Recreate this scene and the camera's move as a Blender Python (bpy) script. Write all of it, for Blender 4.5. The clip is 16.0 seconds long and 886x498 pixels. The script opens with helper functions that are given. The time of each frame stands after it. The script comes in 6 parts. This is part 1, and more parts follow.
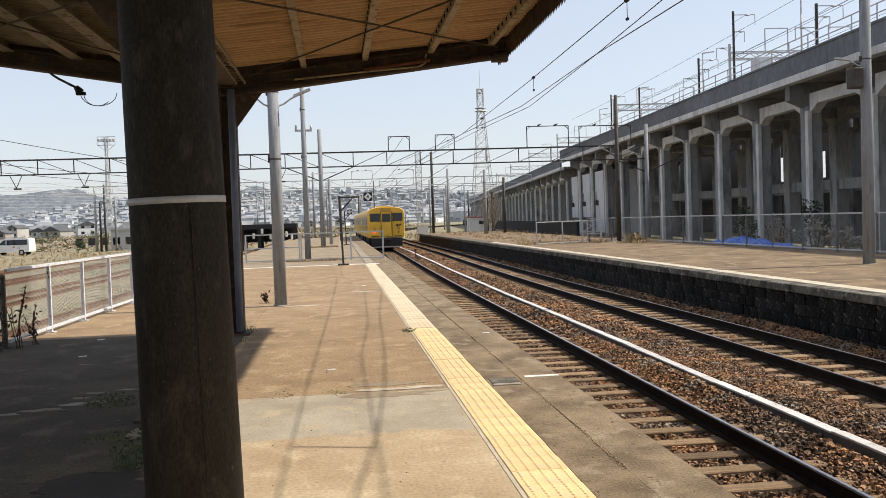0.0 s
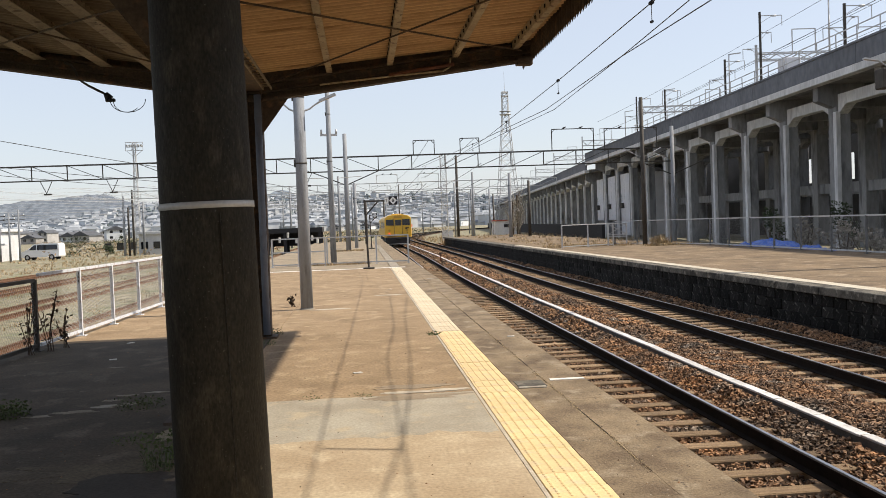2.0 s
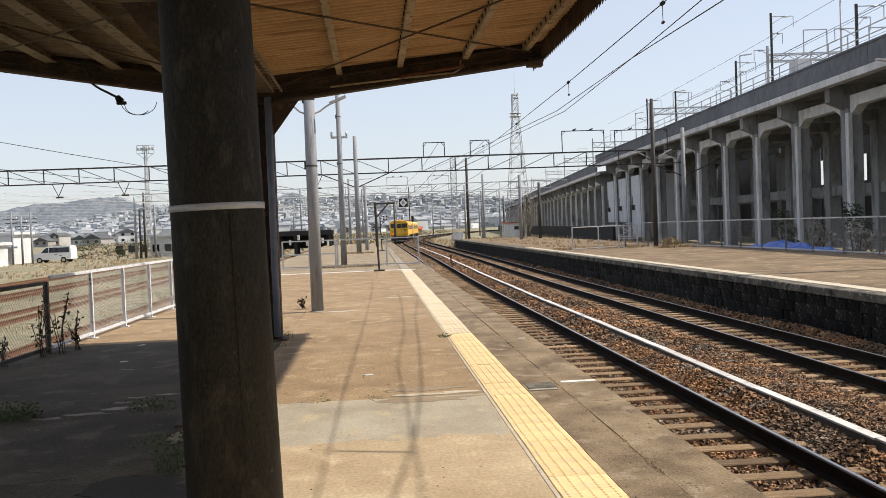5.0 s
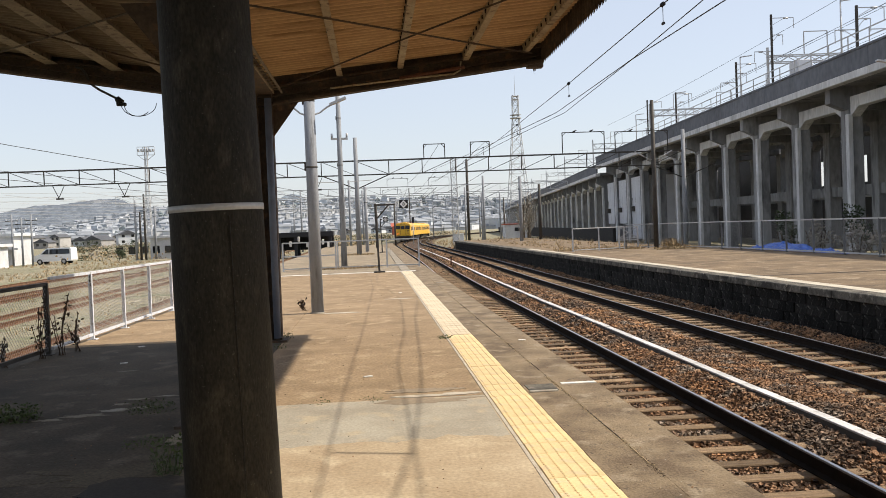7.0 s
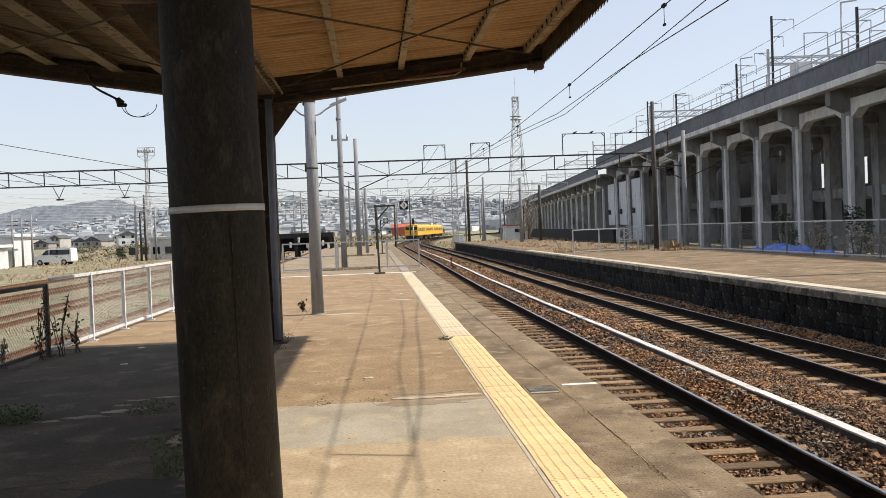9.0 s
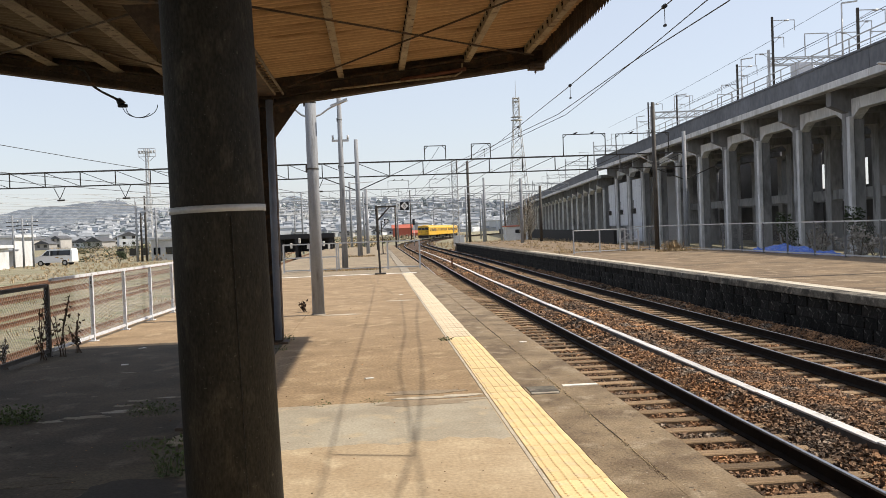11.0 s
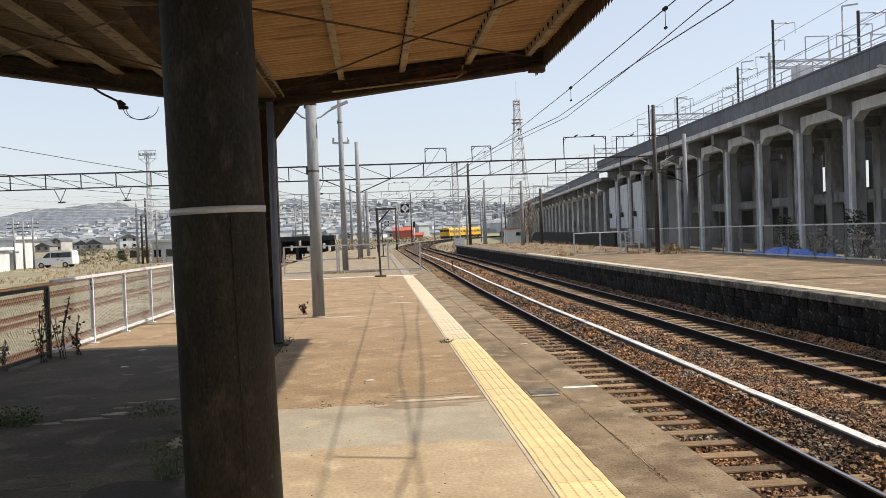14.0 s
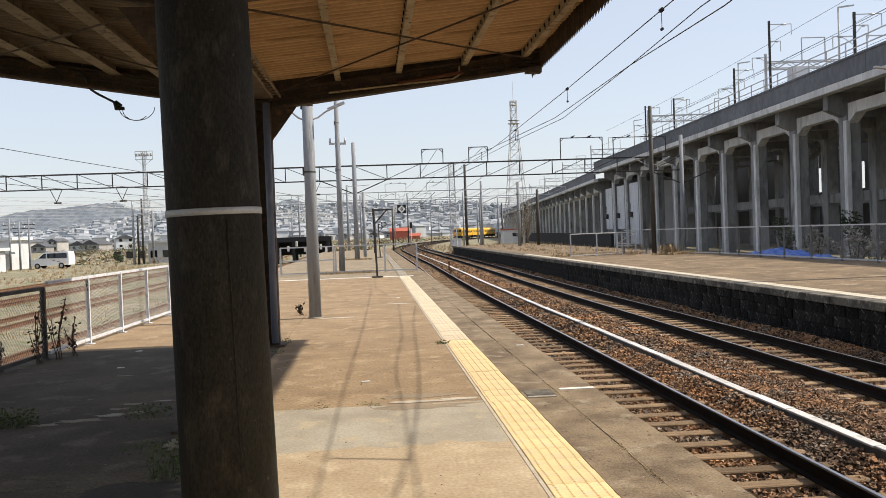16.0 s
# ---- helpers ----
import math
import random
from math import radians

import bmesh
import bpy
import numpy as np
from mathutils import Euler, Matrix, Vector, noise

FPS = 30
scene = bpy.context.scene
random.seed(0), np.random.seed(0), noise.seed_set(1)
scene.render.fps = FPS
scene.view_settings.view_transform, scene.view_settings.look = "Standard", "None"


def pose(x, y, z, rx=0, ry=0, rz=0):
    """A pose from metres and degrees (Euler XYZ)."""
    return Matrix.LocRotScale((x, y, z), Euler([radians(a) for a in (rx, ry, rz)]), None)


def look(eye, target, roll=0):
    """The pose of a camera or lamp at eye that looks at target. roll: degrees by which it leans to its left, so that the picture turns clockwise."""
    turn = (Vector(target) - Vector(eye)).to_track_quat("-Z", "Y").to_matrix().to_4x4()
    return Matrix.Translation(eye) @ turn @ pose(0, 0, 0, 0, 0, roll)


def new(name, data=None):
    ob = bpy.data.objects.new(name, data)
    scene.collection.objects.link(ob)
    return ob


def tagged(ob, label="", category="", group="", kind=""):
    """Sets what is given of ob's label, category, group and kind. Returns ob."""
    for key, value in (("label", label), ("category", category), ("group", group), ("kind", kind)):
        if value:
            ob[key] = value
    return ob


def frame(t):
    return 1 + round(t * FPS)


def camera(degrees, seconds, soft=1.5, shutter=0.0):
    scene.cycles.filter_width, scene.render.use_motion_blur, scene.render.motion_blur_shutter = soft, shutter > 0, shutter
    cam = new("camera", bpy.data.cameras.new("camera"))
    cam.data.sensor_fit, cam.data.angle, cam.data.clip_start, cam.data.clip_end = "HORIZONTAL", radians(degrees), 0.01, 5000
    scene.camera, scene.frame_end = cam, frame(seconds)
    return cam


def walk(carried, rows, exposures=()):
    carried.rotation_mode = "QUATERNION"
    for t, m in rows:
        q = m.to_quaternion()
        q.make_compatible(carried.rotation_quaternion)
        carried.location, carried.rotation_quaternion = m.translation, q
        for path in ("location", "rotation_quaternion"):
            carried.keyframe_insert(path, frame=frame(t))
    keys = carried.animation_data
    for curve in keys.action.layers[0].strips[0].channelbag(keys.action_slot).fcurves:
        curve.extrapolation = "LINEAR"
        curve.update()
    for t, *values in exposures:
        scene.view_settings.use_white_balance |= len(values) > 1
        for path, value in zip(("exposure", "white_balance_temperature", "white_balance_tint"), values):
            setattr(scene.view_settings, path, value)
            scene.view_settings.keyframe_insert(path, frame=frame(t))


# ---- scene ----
# ---- camera and walk ----
cam = camera(51.1, 16.0, soft=0.75)
walk(cam, [
    (0, pose(0.0068, 0.0017, 1.5229, 88.139, 1.909, -6.559)),
    (0.5, pose(0.0079, 0.0105, 1.5228, 88.180, 1.942, -6.521)),
    (1, pose(0.0028, -0.0011, 1.5227, 88.214, 1.982, -6.201)),
    (1.5, pose(0.0013, -0.0081, 1.5245, 88.261, 1.974, -5.614)),
    (2, pose(0.0021, -0.0396, 1.5242, 88.404, 2.137, -5.015)),
    (2.5, pose(0.0023, -0.0376, 1.5243, 88.491, 2.249, -4.400)),
    (3, pose(-0.0003, -0.0247, 1.5246, 88.502, 2.238, -4.413)),
    (3.5, pose(-0.0032, -0.0260, 1.5212, 88.549, 2.242, -4.399)),
    (4, pose(-0.0028, -0.0193, 1.5212, 88.548, 2.237, -4.400)),
    (6.5, pose(0.0045, -0.0185, 1.5180, 88.643, 2.203, -4.354)),
    (7, pose(0.0044, -0.0072, 1.5176, 88.662, 2.232, -4.362)),
    (7.5, pose(0.0021, 0.0055, 1.5184, 88.673, 2.227, -4.358)),
    (8, pose(0.0015, 0.0060, 1.5158, 88.707, 2.182, -4.361)),
    (8.5, pose(0.0030, -0.0027, 1.5149, 88.715, 2.194, -4.361)),
    (9, pose(-0.0014, 0.0076, 1.5183, 88.736, 2.167, -4.357)),
    (11.5, pose(-0.0021, 0.0011, 1.5163, 88.817, 2.159, -4.308)),
    (12, pose(-0.0024, 0.0002, 1.5158, 88.859, 2.152, -4.298)),
    (12.5, pose(0.0000, -0.0000, 1.5200, 88.861, 2.148, -4.292)),
    (13, pose(0.0011, -0.0048, 1.5191, 88.874, 2.118, -4.281)),
    (13.5, pose(-0.0011, 0.0119, 1.5157, 88.908, 2.128, -4.264)),
    (14, pose(-0.0003, 0.0101, 1.5127, 88.938, 2.101, -4.287)),
    (14.5, pose(0.0005, 0.0021, 1.5156, 88.933, 2.123, -4.344)),
    (15, pose(0.0017, 0.0086, 1.5158, 88.946, 2.076, -4.366)),
    (15.5, pose(-0.0013, 0.0077, 1.5186, 88.960, 2.034, -4.409)),
    (16, pose(0.0020, 0.0102, 1.5163, 88.976, 2.089, -4.489)),
], exposures=[(0, 0.34), (16, 0.34)])

# ---- world and sun ----
SUN_DIR = Vector((0.915, 0.0, 1.0)).normalized()
ELEV = math.asin(SUN_DIR.z)
world = bpy.data.worlds.new("sky")
scene.world = world
world.use_nodes = True
wn = world.node_tree
sky = wn.nodes.new("ShaderNodeTexSky")
sky.sky_type = 'NISHITA'
sky.sun_disc = False
sky.sun_elevation = ELEV
sky.sun_rotation = math.atan2(SUN_DIR.x, SUN_DIR.y)
sky.air_density = 1.0
sky.dust_density = 1.2
sky.ozone_density = 1.5
bgn = wn.nodes["Background"]
bgn.inputs[1].default_value = 0.117
haze = wn.nodes.new("ShaderNodeMix")
haze.data_type = 'RGBA'
haze.inputs[0].default_value = 0.52
haze.inputs[7].default_value = (6.1, 6.25, 6.85, 1)
wn.links.new(sky.outputs[0], haze.inputs[6])
wn.links.new(haze.outputs[2], bgn.inputs[0])
sun = new("sun", bpy.data.lights.new("sun", 'SUN'))
sun.data.energy = 5.0
sun.data.angle = radians(0.55)
sun.data.color = (1.0, 0.90, 0.76)
sun.matrix_world = look((0, 0, 0), tuple(-SUN_DIR)) 


# ---- materials ----
def mat(name, c1, c2=None, rough=0.8, metal=0.0, scale=3.0, fine=60.0, bump=0.3, dist=0.01, vary=0.0, grain=0.25,
        stretch=(1, 1, 1), spec=0.3, coat=0.0, lo=0.35, hi=0.65, island=0.0, c3=None, wave=None, specks=None):
    """Two colours mixed by large noise, fine grain over it, bump, and a random tint by object or by island."""
    m = bpy.data.materials.new(name)
    m.use_nodes = True
    nt = m.node_tree
    N, L = nt.nodes, nt.links
    b = N["Principled BSDF"]
    b.inputs["Roughness"].default_value = rough
    b.inputs["Metallic"].default_value = metal
    b.inputs["Specular IOR Level"].default_value = spec
    b.inputs["Coat Weight"].default_value = coat
    tc = N.new("ShaderNodeTexCoord")
    mp = N.new("ShaderNodeMapping")
    mp.inputs["Scale"].default_value = stretch
    L.new(tc.outputs["Object"], mp.inputs[0])
    n1 = N.new("ShaderNodeTexNoise")
    n1.inputs["Scale"].default_value = scale
    n1.inputs["Detail"].default_value = 6
    n1.inputs["Roughness"].default_value = 0.62
    L.new(mp.outputs[0], n1.inputs[0])
    r1 = N.new("ShaderNodeMapRange")
    r1.inputs[1].default_value, r1.inputs[2].default_value = lo, hi
    L.new(n1.outputs[0], r1.inputs[0])
    mx = N.new("ShaderNodeMix")
    mx.data_type = 'RGBA'
    mx.inputs[6].default_value = (*c1, 1)
    mx.inputs[7].default_value = (*(c2 or c1), 1)
    L.new(r1.outputs[0], mx.inputs[0])
    col = mx.outputs[2]
    n2 = N.new("ShaderNodeTexNoise")
    n2.inputs["Scale"].default_value = fine
    n2.inputs["Detail"].default_value = 3
    L.new(mp.outputs[0], n2.inputs[0])
    if c3:
        n3 = N.new("ShaderNodeTexNoise")
        n3.inputs["Scale"].default_value = scale * 2.7
        n3.inputs["Detail"].default_value = 5
        L.new(mp.outputs[0], n3.inputs[0])
        r3 = N.new("ShaderNodeMapRange")
        r3.inputs[1].default_value, r3.inputs[2].default_value = 0.55, 0.68
        L.new(n3.outputs[0], r3.inputs[0])
        m3 = N.new("ShaderNodeMix")
        m3.data_type = 'RGBA'
        m3.inputs[7].default_value = (*c3, 1)
        L.new(col, m3.inputs[6])
        L.new(r3.outputs[0], m3.inputs[0])
        col = m3.outputs[2]
    for size, rare, tint in specks or ():
        ns = N.new("ShaderNodeTexNoise")
        ns.inputs["Scale"].default_value = size
        ns.inputs["Detail"].default_value = 2
        L.new(tc.outputs["Object"], ns.inputs[0])
        rs = N.new("ShaderNodeMapRange")
        rs.inputs[1].default_value, rs.inputs[2].default_value = rare, rare + 0.06
        L.new(ns.outputs[0], rs.inputs[0])
        ms = N.new("ShaderNodeMix")
        ms.data_type = 'RGBA'
        ms.inputs[7].default_value = (*tint, 1)
        L.new(col, ms.inputs[6])
        L.new(rs.outputs[0], ms.inputs[0])
        col = ms.outputs[2]
    hs = N.new("ShaderNodeHueSaturation")
    L.new(col, hs.inputs["Color"])
    ma = N.new("ShaderNodeMapRange")
    ma.inputs[1].default_value, ma.inputs[2].default_value = 0.25, 0.75
    ma.inputs[3].default_value, ma.inputs[4].default_value = 1 - grain, 1 + grain
    L.new(n2.outputs[0], ma.inputs[0])
    val = ma.outputs[0]
    if vary or island:
        if island:
            src = N.new("ShaderNodeNewGeometry").outputs["Random Per Island"]
        else:
            src = N.new("ShaderNodeObjectInfo").outputs["Random"]
        amount = island or vary
        mv = N.new("ShaderNodeMapRange")
        mv.inputs[3].default_value, mv.inputs[4].default_value = 1 - amount, 1 + amount
        L.new(src, mv.inputs[0])
        mu = N.new("ShaderNodeMath")
        mu.operation = 'MULTIPLY'
        L.new(val, mu.inputs[0])
        L.new(mv.outputs[0], mu.inputs[1])
        val = mu.outputs[0]
    # Sine bands darken the upper flutes: corrugation shade put into the colour.
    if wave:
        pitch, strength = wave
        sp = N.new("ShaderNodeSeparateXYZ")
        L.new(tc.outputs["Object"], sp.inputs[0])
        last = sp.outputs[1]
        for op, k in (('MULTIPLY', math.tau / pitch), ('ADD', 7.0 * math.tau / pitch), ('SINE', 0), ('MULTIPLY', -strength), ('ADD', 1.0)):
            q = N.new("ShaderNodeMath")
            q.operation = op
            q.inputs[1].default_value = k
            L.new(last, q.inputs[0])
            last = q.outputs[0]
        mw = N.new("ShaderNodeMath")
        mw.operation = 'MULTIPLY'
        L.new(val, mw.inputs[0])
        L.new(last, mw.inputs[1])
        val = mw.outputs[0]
    L.new(val, hs.inputs["Value"])
    L.new(hs.outputs[0], b.inputs["Base Color"])
    if bump:
        bp = N.new("ShaderNodeBump")
        bp.inputs["Strength"].default_value = bump
        bp.inputs["Distance"].default_value = dist
        L.new(n2.outputs[0], bp.inputs["Height"])
        L.new(bp.outputs[0], b.inputs["Normal"])
    return m


def glow(name, colour, strength):
    m = bpy.data.materials.new(name)
    m.use_nodes = True
    b = m.node_tree.nodes["Principled BSDF"]
    b.inputs["Base Color"].default_value = (*colour, 1)
    b.inputs["Emission Color"].default_value = (*colour, 1)
    b.inputs["Emission Strength"].default_value = strength
    return m


M_DIRT = mat("platform_earth", (0.295, 0.21, 0.124), (0.185, 0.127, 0.072), 0.95, scale=1.3, fine=34, bump=0.4, stretch=(1, 0.8, 1), c3=(0.325, 0.24, 0.146), grain=0.3, lo=0.34, hi=0.7, specks=((9, 0.69, (0.16, 0.115, 0.07)), (26, 0.72, (0.46, 0.40, 0.31))))
M_PATCH = mat("platform_concrete", (0.42, 0.335, 0.225), (0.30, 0.222, 0.138), 0.93, scale=1.4, fine=40, bump=0.3, stretch=(1, 0.8, 1), c3=(0.445, 0.357, 0.24), grain=0.2, lo=0.34, hi=0.7, specks=((30, 0.74, (0.17, 0.13, 0.085)),))
M_EDGE = mat("edge_concrete", (0.238, 0.18, 0.113), (0.118, 0.084, 0.052), 0.93, scale=1.6, fine=60, bump=0.45, stretch=(1, 0.8, 1), c3=(0.26, 0.21, 0.145), grain=0.36, lo=0.38, hi=0.62, specks=((14, 0.66, (0.085, 0.064, 0.044)), (45, 0.71, (0.42, 0.38, 0.31))))
M_EARTH = mat("dry_earth", (0.275, 0.24, 0.165), (0.17, 0.155, 0.10), 0.97, scale=0.16, fine=5, bump=0.5, dist=0.05, c3=(0.135, 0.15, 0.075), grain=0.5, specks=((1.2, 0.62, (0.12, 0.12, 0.065)),))
M_BALLAST = mat("ballast_fines", (0.10, 0.06, 0.036), (0.045, 0.032, 0.024), 0.96, scale=9, fine=38, bump=1.0, dist=0.05, grain=0.75)
M_STONE = mat("ballast_stone", (0.25, 0.132, 0.062), (0.10, 0.069, 0.047), 0.92, scale=0.8, fine=60, bump=0.2, island=0.9, grain=0.25, c3=(0.19, 0.155, 0.12))
M_WOOD = mat("sleeper_wood", (0.235, 0.16, 0.09), (0.13, 0.087, 0.052), 0.92, scale=3, fine=70, bump=0.5, stretch=(0.7, 6, 6), vary=0.45, grain=0.5)
M_RUST = mat("rail_rust", (0.017, 0.0125, 0.0098), (0.010, 0.0078, 0.0065), 0.9, scale=5, fine=80, bump=0.25, grain=0.3, spec=0.12)
M_SHINE = mat("rail_head", (0.55, 0.55, 0.56), (0.45, 0.45, 0.46), 0.32, metal=1.0, scale=2, fine=40, bump=0.02, stretch=(8, 0.2, 1), grain=0.08)
M_YELLOW = mat("tactile_yellow", (0.70, 0.53, 0.285), (0.61, 0.455, 0.235), 0.75, scale=2.2, fine=70, bump=0.12, vary=0.06, grain=0.12, c3=(0.58, 0.46, 0.30))
M_FADED = mat("tactile_faded", (0.62, 0.52, 0.37), (0.50, 0.41, 0.28), 0.8, scale=2.2, fine=50, bump=0.12, vary=0.06, grain=0.14)
M_WHITE = mat("white_paint", (0.74, 0.72, 0.67), (0.60, 0.57, 0.51), 0.7, scale=3, fine=50, bump=0.1, grain=0.1)
M_GALV = mat("galvanised_steel", (0.50, 0.50, 0.50), (0.40, 0.40, 0.40), 0.55, metal=0.25, scale=4, fine=60, bump=0.05, grain=0.1)
M_DARKSTEEL = mat("dark_steel", (0.075, 0.068, 0.06), (0.045, 0.04, 0.035), 0.7, metal=0.2, scale=4, fine=60, bump=0.1, grain=0.2)
M_POLE = mat("pole_concrete", (0.285, 0.297, 0.315), (0.205, 0.214, 0.228), 0.88, scale=2, fine=80, bump=0.2, stretch=(3, 3, 0.4), grain=0.2, c3=(0.175, 0.18, 0.188))
M_PILLAR = mat("brown_painted_steel", (0.0275, 0.0245, 0.0185), (0.0155, 0.0138, 0.0108), 0.72, scale=3, fine=70, bump=0.5, dist=0.004, stretch=(1.6, 1.6, 0.6), c3=(0.042, 0.0365, 0.027), grain=0.5, spec=0.2, specks=((105, 0.69, (0.08, 0.077, 0.065)), (24, 0.74, (0.085, 0.073, 0.055))))
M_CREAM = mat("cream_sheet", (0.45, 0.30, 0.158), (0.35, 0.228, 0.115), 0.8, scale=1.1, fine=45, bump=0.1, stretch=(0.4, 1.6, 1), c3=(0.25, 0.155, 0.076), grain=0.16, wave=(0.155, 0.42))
M_CREAMBEAM = mat("cream_steel", (0.40, 0.33, 0.215), (0.29, 0.225, 0.14), 0.7, scale=3, fine=40, bump=0.15, c3=(0.13, 0.075, 0.042), grain=0.18, specks=((13, 0.66, (0.06, 0.03, 0.018)),))
M_BROWNBEAM = mat("brown_steel", (0.092, 0.064, 0.043), (0.055, 0.039, 0.028), 0.78, scale=3, fine=40, bump=0.25, c3=(0.125, 0.072, 0.04), grain=0.28, specks=((11, 0.68, (0.02, 0.014, 0.01)),))
# Set near black so the opposite wall's shaded face stays dark under skylight.
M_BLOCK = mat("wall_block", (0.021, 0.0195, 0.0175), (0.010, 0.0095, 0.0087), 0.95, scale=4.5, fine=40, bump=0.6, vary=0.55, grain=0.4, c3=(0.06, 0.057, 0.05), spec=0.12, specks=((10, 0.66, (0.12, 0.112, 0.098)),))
M_JOINT = mat("wall_joint", (0.035, 0.032, 0.03), (0.022, 0.02, 0.019), 0.97, scale=3, grain=0.2)
M_COPING = mat("coping_concrete", (0.29, 0.255, 0.20), (0.19, 0.16, 0.12), 0.92, scale=1.2, fine=70, bump=0.3, c3=(0.34, 0.315, 0.265), grain=0.25)
M_VIADUCT = mat("viaduct_concrete", (0.30, 0.30, 0.30), (0.195, 0.195, 0.197), 0.9, scale=0.5, fine=6, bump=0.15, stretch=(1, 1, 0.3), c3=(0.13, 0.13, 0.132), grain=0.18, vary=0.12)
M_PARAPET = mat("parapet_concrete", (0.165, 0.175, 0.195), (0.12, 0.127, 0.142), 0.9, scale=0.4, fine=6, bump=0.1, stretch=(1, 0.5, 0.35), grain=0.2, vary=0.08)
M_PANELW = mat("white_panel", (0.62, 0.63, 0.66), (0.54, 0.55, 0.58), 0.6, scale=0.6, fine=10, bump=0.05, grain=0.05)
M_LEAF = mat("weed_leaf", (0.075, 0.10, 0.032), (0.05, 0.07, 0.022), 0.7, scale=6, fine=30, bump=0, island=0.35, grain=0.1)
M_DRY = mat("dry_grass", (0.40, 0.305, 0.18), (0.28, 0.205, 0.115), 0.85, scale=2, fine=30, bump=0, island=0.4, grain=0.1)
M_STALK = mat("dead_stalk", (0.075, 0.05, 0.035), (0.05, 0.035, 0.025), 0.9, scale=6, fine=30, bump=0, island=0.3)
M_TARP = mat("blue_tarpaulin", (0.055, 0.15, 0.52), (0.035, 0.10, 0.40), 0.5, scale=3, fine=20, bump=0.3, grain=0.2, c3=(0.10, 0.19, 0.48))
M_TRAIN = mat("train_yellow", (0.80, 0.475, 0.05), (0.73, 0.43, 0.045), 0.38, scale=1.5, fine=30, bump=0.02, grain=0.04, coat=0.15)
M_TRAINROOF = mat("train_roof", (0.60, 0.36, 0.06), (0.48, 0.29, 0.06), 0.7, scale=1.5, fine=30, bump=0.1, grain=0.1)
M_UNDER = mat("underframe", (0.035, 0.032, 0.03), (0.022, 0.02, 0.019), 0.7, scale=4, fine=30, bump=0.2, grain=0.2)
M_GLASS = mat("dark_glass", (0.012, 0.014, 0.017), None, 0.08, scale=2, bump=0, grain=0.02, spec=0.6)
M_RUBBER = mat("black_rubber", (0.018, 0.018, 0.018), None, 0.8, scale=2, bump=0, grain=0.1)
M_CAR = mat("van_white", (0.80, 0.80, 0.80), None, 0.3, scale=2, bump=0, grain=0.02, coat=0.3)
M_WALLW = mat("house_white", (0.60, 0.605, 0.61), (0.49, 0.495, 0.50), 0.85, scale=0.5, fine=6, bump=0.05, vary=0.1, grain=0.1)
M_WALLT = mat("house_tan", (0.36, 0.35, 0.335), (0.28, 0.27, 0.26), 0.85, scale=0.5, fine=6, bump=0.05, vary=0.3, grain=0.06)
M_ROOFG = mat("roof_grey", (0.10, 0.105, 0.115), (0.07, 0.073, 0.08), 0.7, scale=0.5, fine=9, bump=0.2, vary=0.3, grain=0.15)
M_ROOFR = mat("roof_red", (0.40, 0.11, 0.07), (0.33, 0.09, 0.06), 0.7, scale=0.5, fine=9, bump=0.2, vary=0.1, grain=0.12)
# Blue-grey base colour carries the haze of distance.
M_HAZYHILL = mat("hazed_hill_woods", (0.175, 0.205, 0.235), (0.125, 0.15, 0.18), 0.95, scale=0.012, fine=0.06, bump=0.8, dist=4, grain=0.4)
M_TREE = mat("far_foliage", (0.045, 0.06, 0.028), (0.03, 0.042, 0.02), 0.9, scale=0.5, fine=6, bump=0, island=0.35)
M_BARK = mat("bark", (0.11, 0.085, 0.06), (0.07, 0.055, 0.04), 0.9, scale=4, fine=30)
M_WIRE = mat("wire", (0.05, 0.05, 0.052), None, 0.6, scale=2, bump=0, grain=0.05)
M_MESH = mat("wire_mesh", (0.40, 0.40, 0.39), (0.30, 0.30, 0.29), 0.55, metal=0.3, scale=5, bump=0, grain=0.1)
M_BLACK = mat("black_paint", (0.02, 0.02, 0.022), None, 0.6, scale=3, bump=0, grain=0.1)
M_SIGNW = mat("sign_white", (0.78, 0.78, 0.76), None, 0.5, scale=3, bump=0, grain=0.03)
M_BLUEPIPE = mat("blue_grey_pipe", (0.16, 0.18, 0.225), (0.115, 0.13, 0.165), 0.5, scale=3, bump=0.05, grain=0.1)
# Light tan base colour stands for sky reflected in the side windows.
M_TRAINGLASS = mat("sky_reflection_glass", (0.27, 0.19, 0.065), (0.18, 0.13, 0.05), 0.2, scale=1.2, bump=0, grain=0.05, spec=0.5)
# Distance haze is painted into the near hill, far wall and roof colours.
M_HAZYHILL2 = mat("hazed_hill_woods_near", (0.165, 0.188, 0.215), (0.12, 0.14, 0.168), 0.95, scale=0.016, fine=0.09, bump=0.35, dist=3, grain=0.35)
M_HAZYWALL = mat("hazed_walls", (0.50, 0.52, 0.545), (0.40, 0.42, 0.44), 0.9, scale=0.1, fine=2, bump=0, island=0.3, grain=0.05)
M_HAZYROOF = mat("hazed_roofs", (0.27, 0.29, 0.315), (0.22, 0.235, 0.255), 0.85, scale=0.1, fine=2, bump=0, island=0.3, grain=0.05)
M_GREYPATCH = mat("grey_cement", (0.355, 0.32, 0.252), (0.265, 0.23, 0.175), 0.92, scale=1.5, fine=46, bump=0.25, stretch=(1, 0.8, 1), c3=(0.38, 0.315, 0.22), grain=0.16, lo=0.35, hi=0.65, specks=((26, 0.73, (0.16, 0.135, 0.10)),))
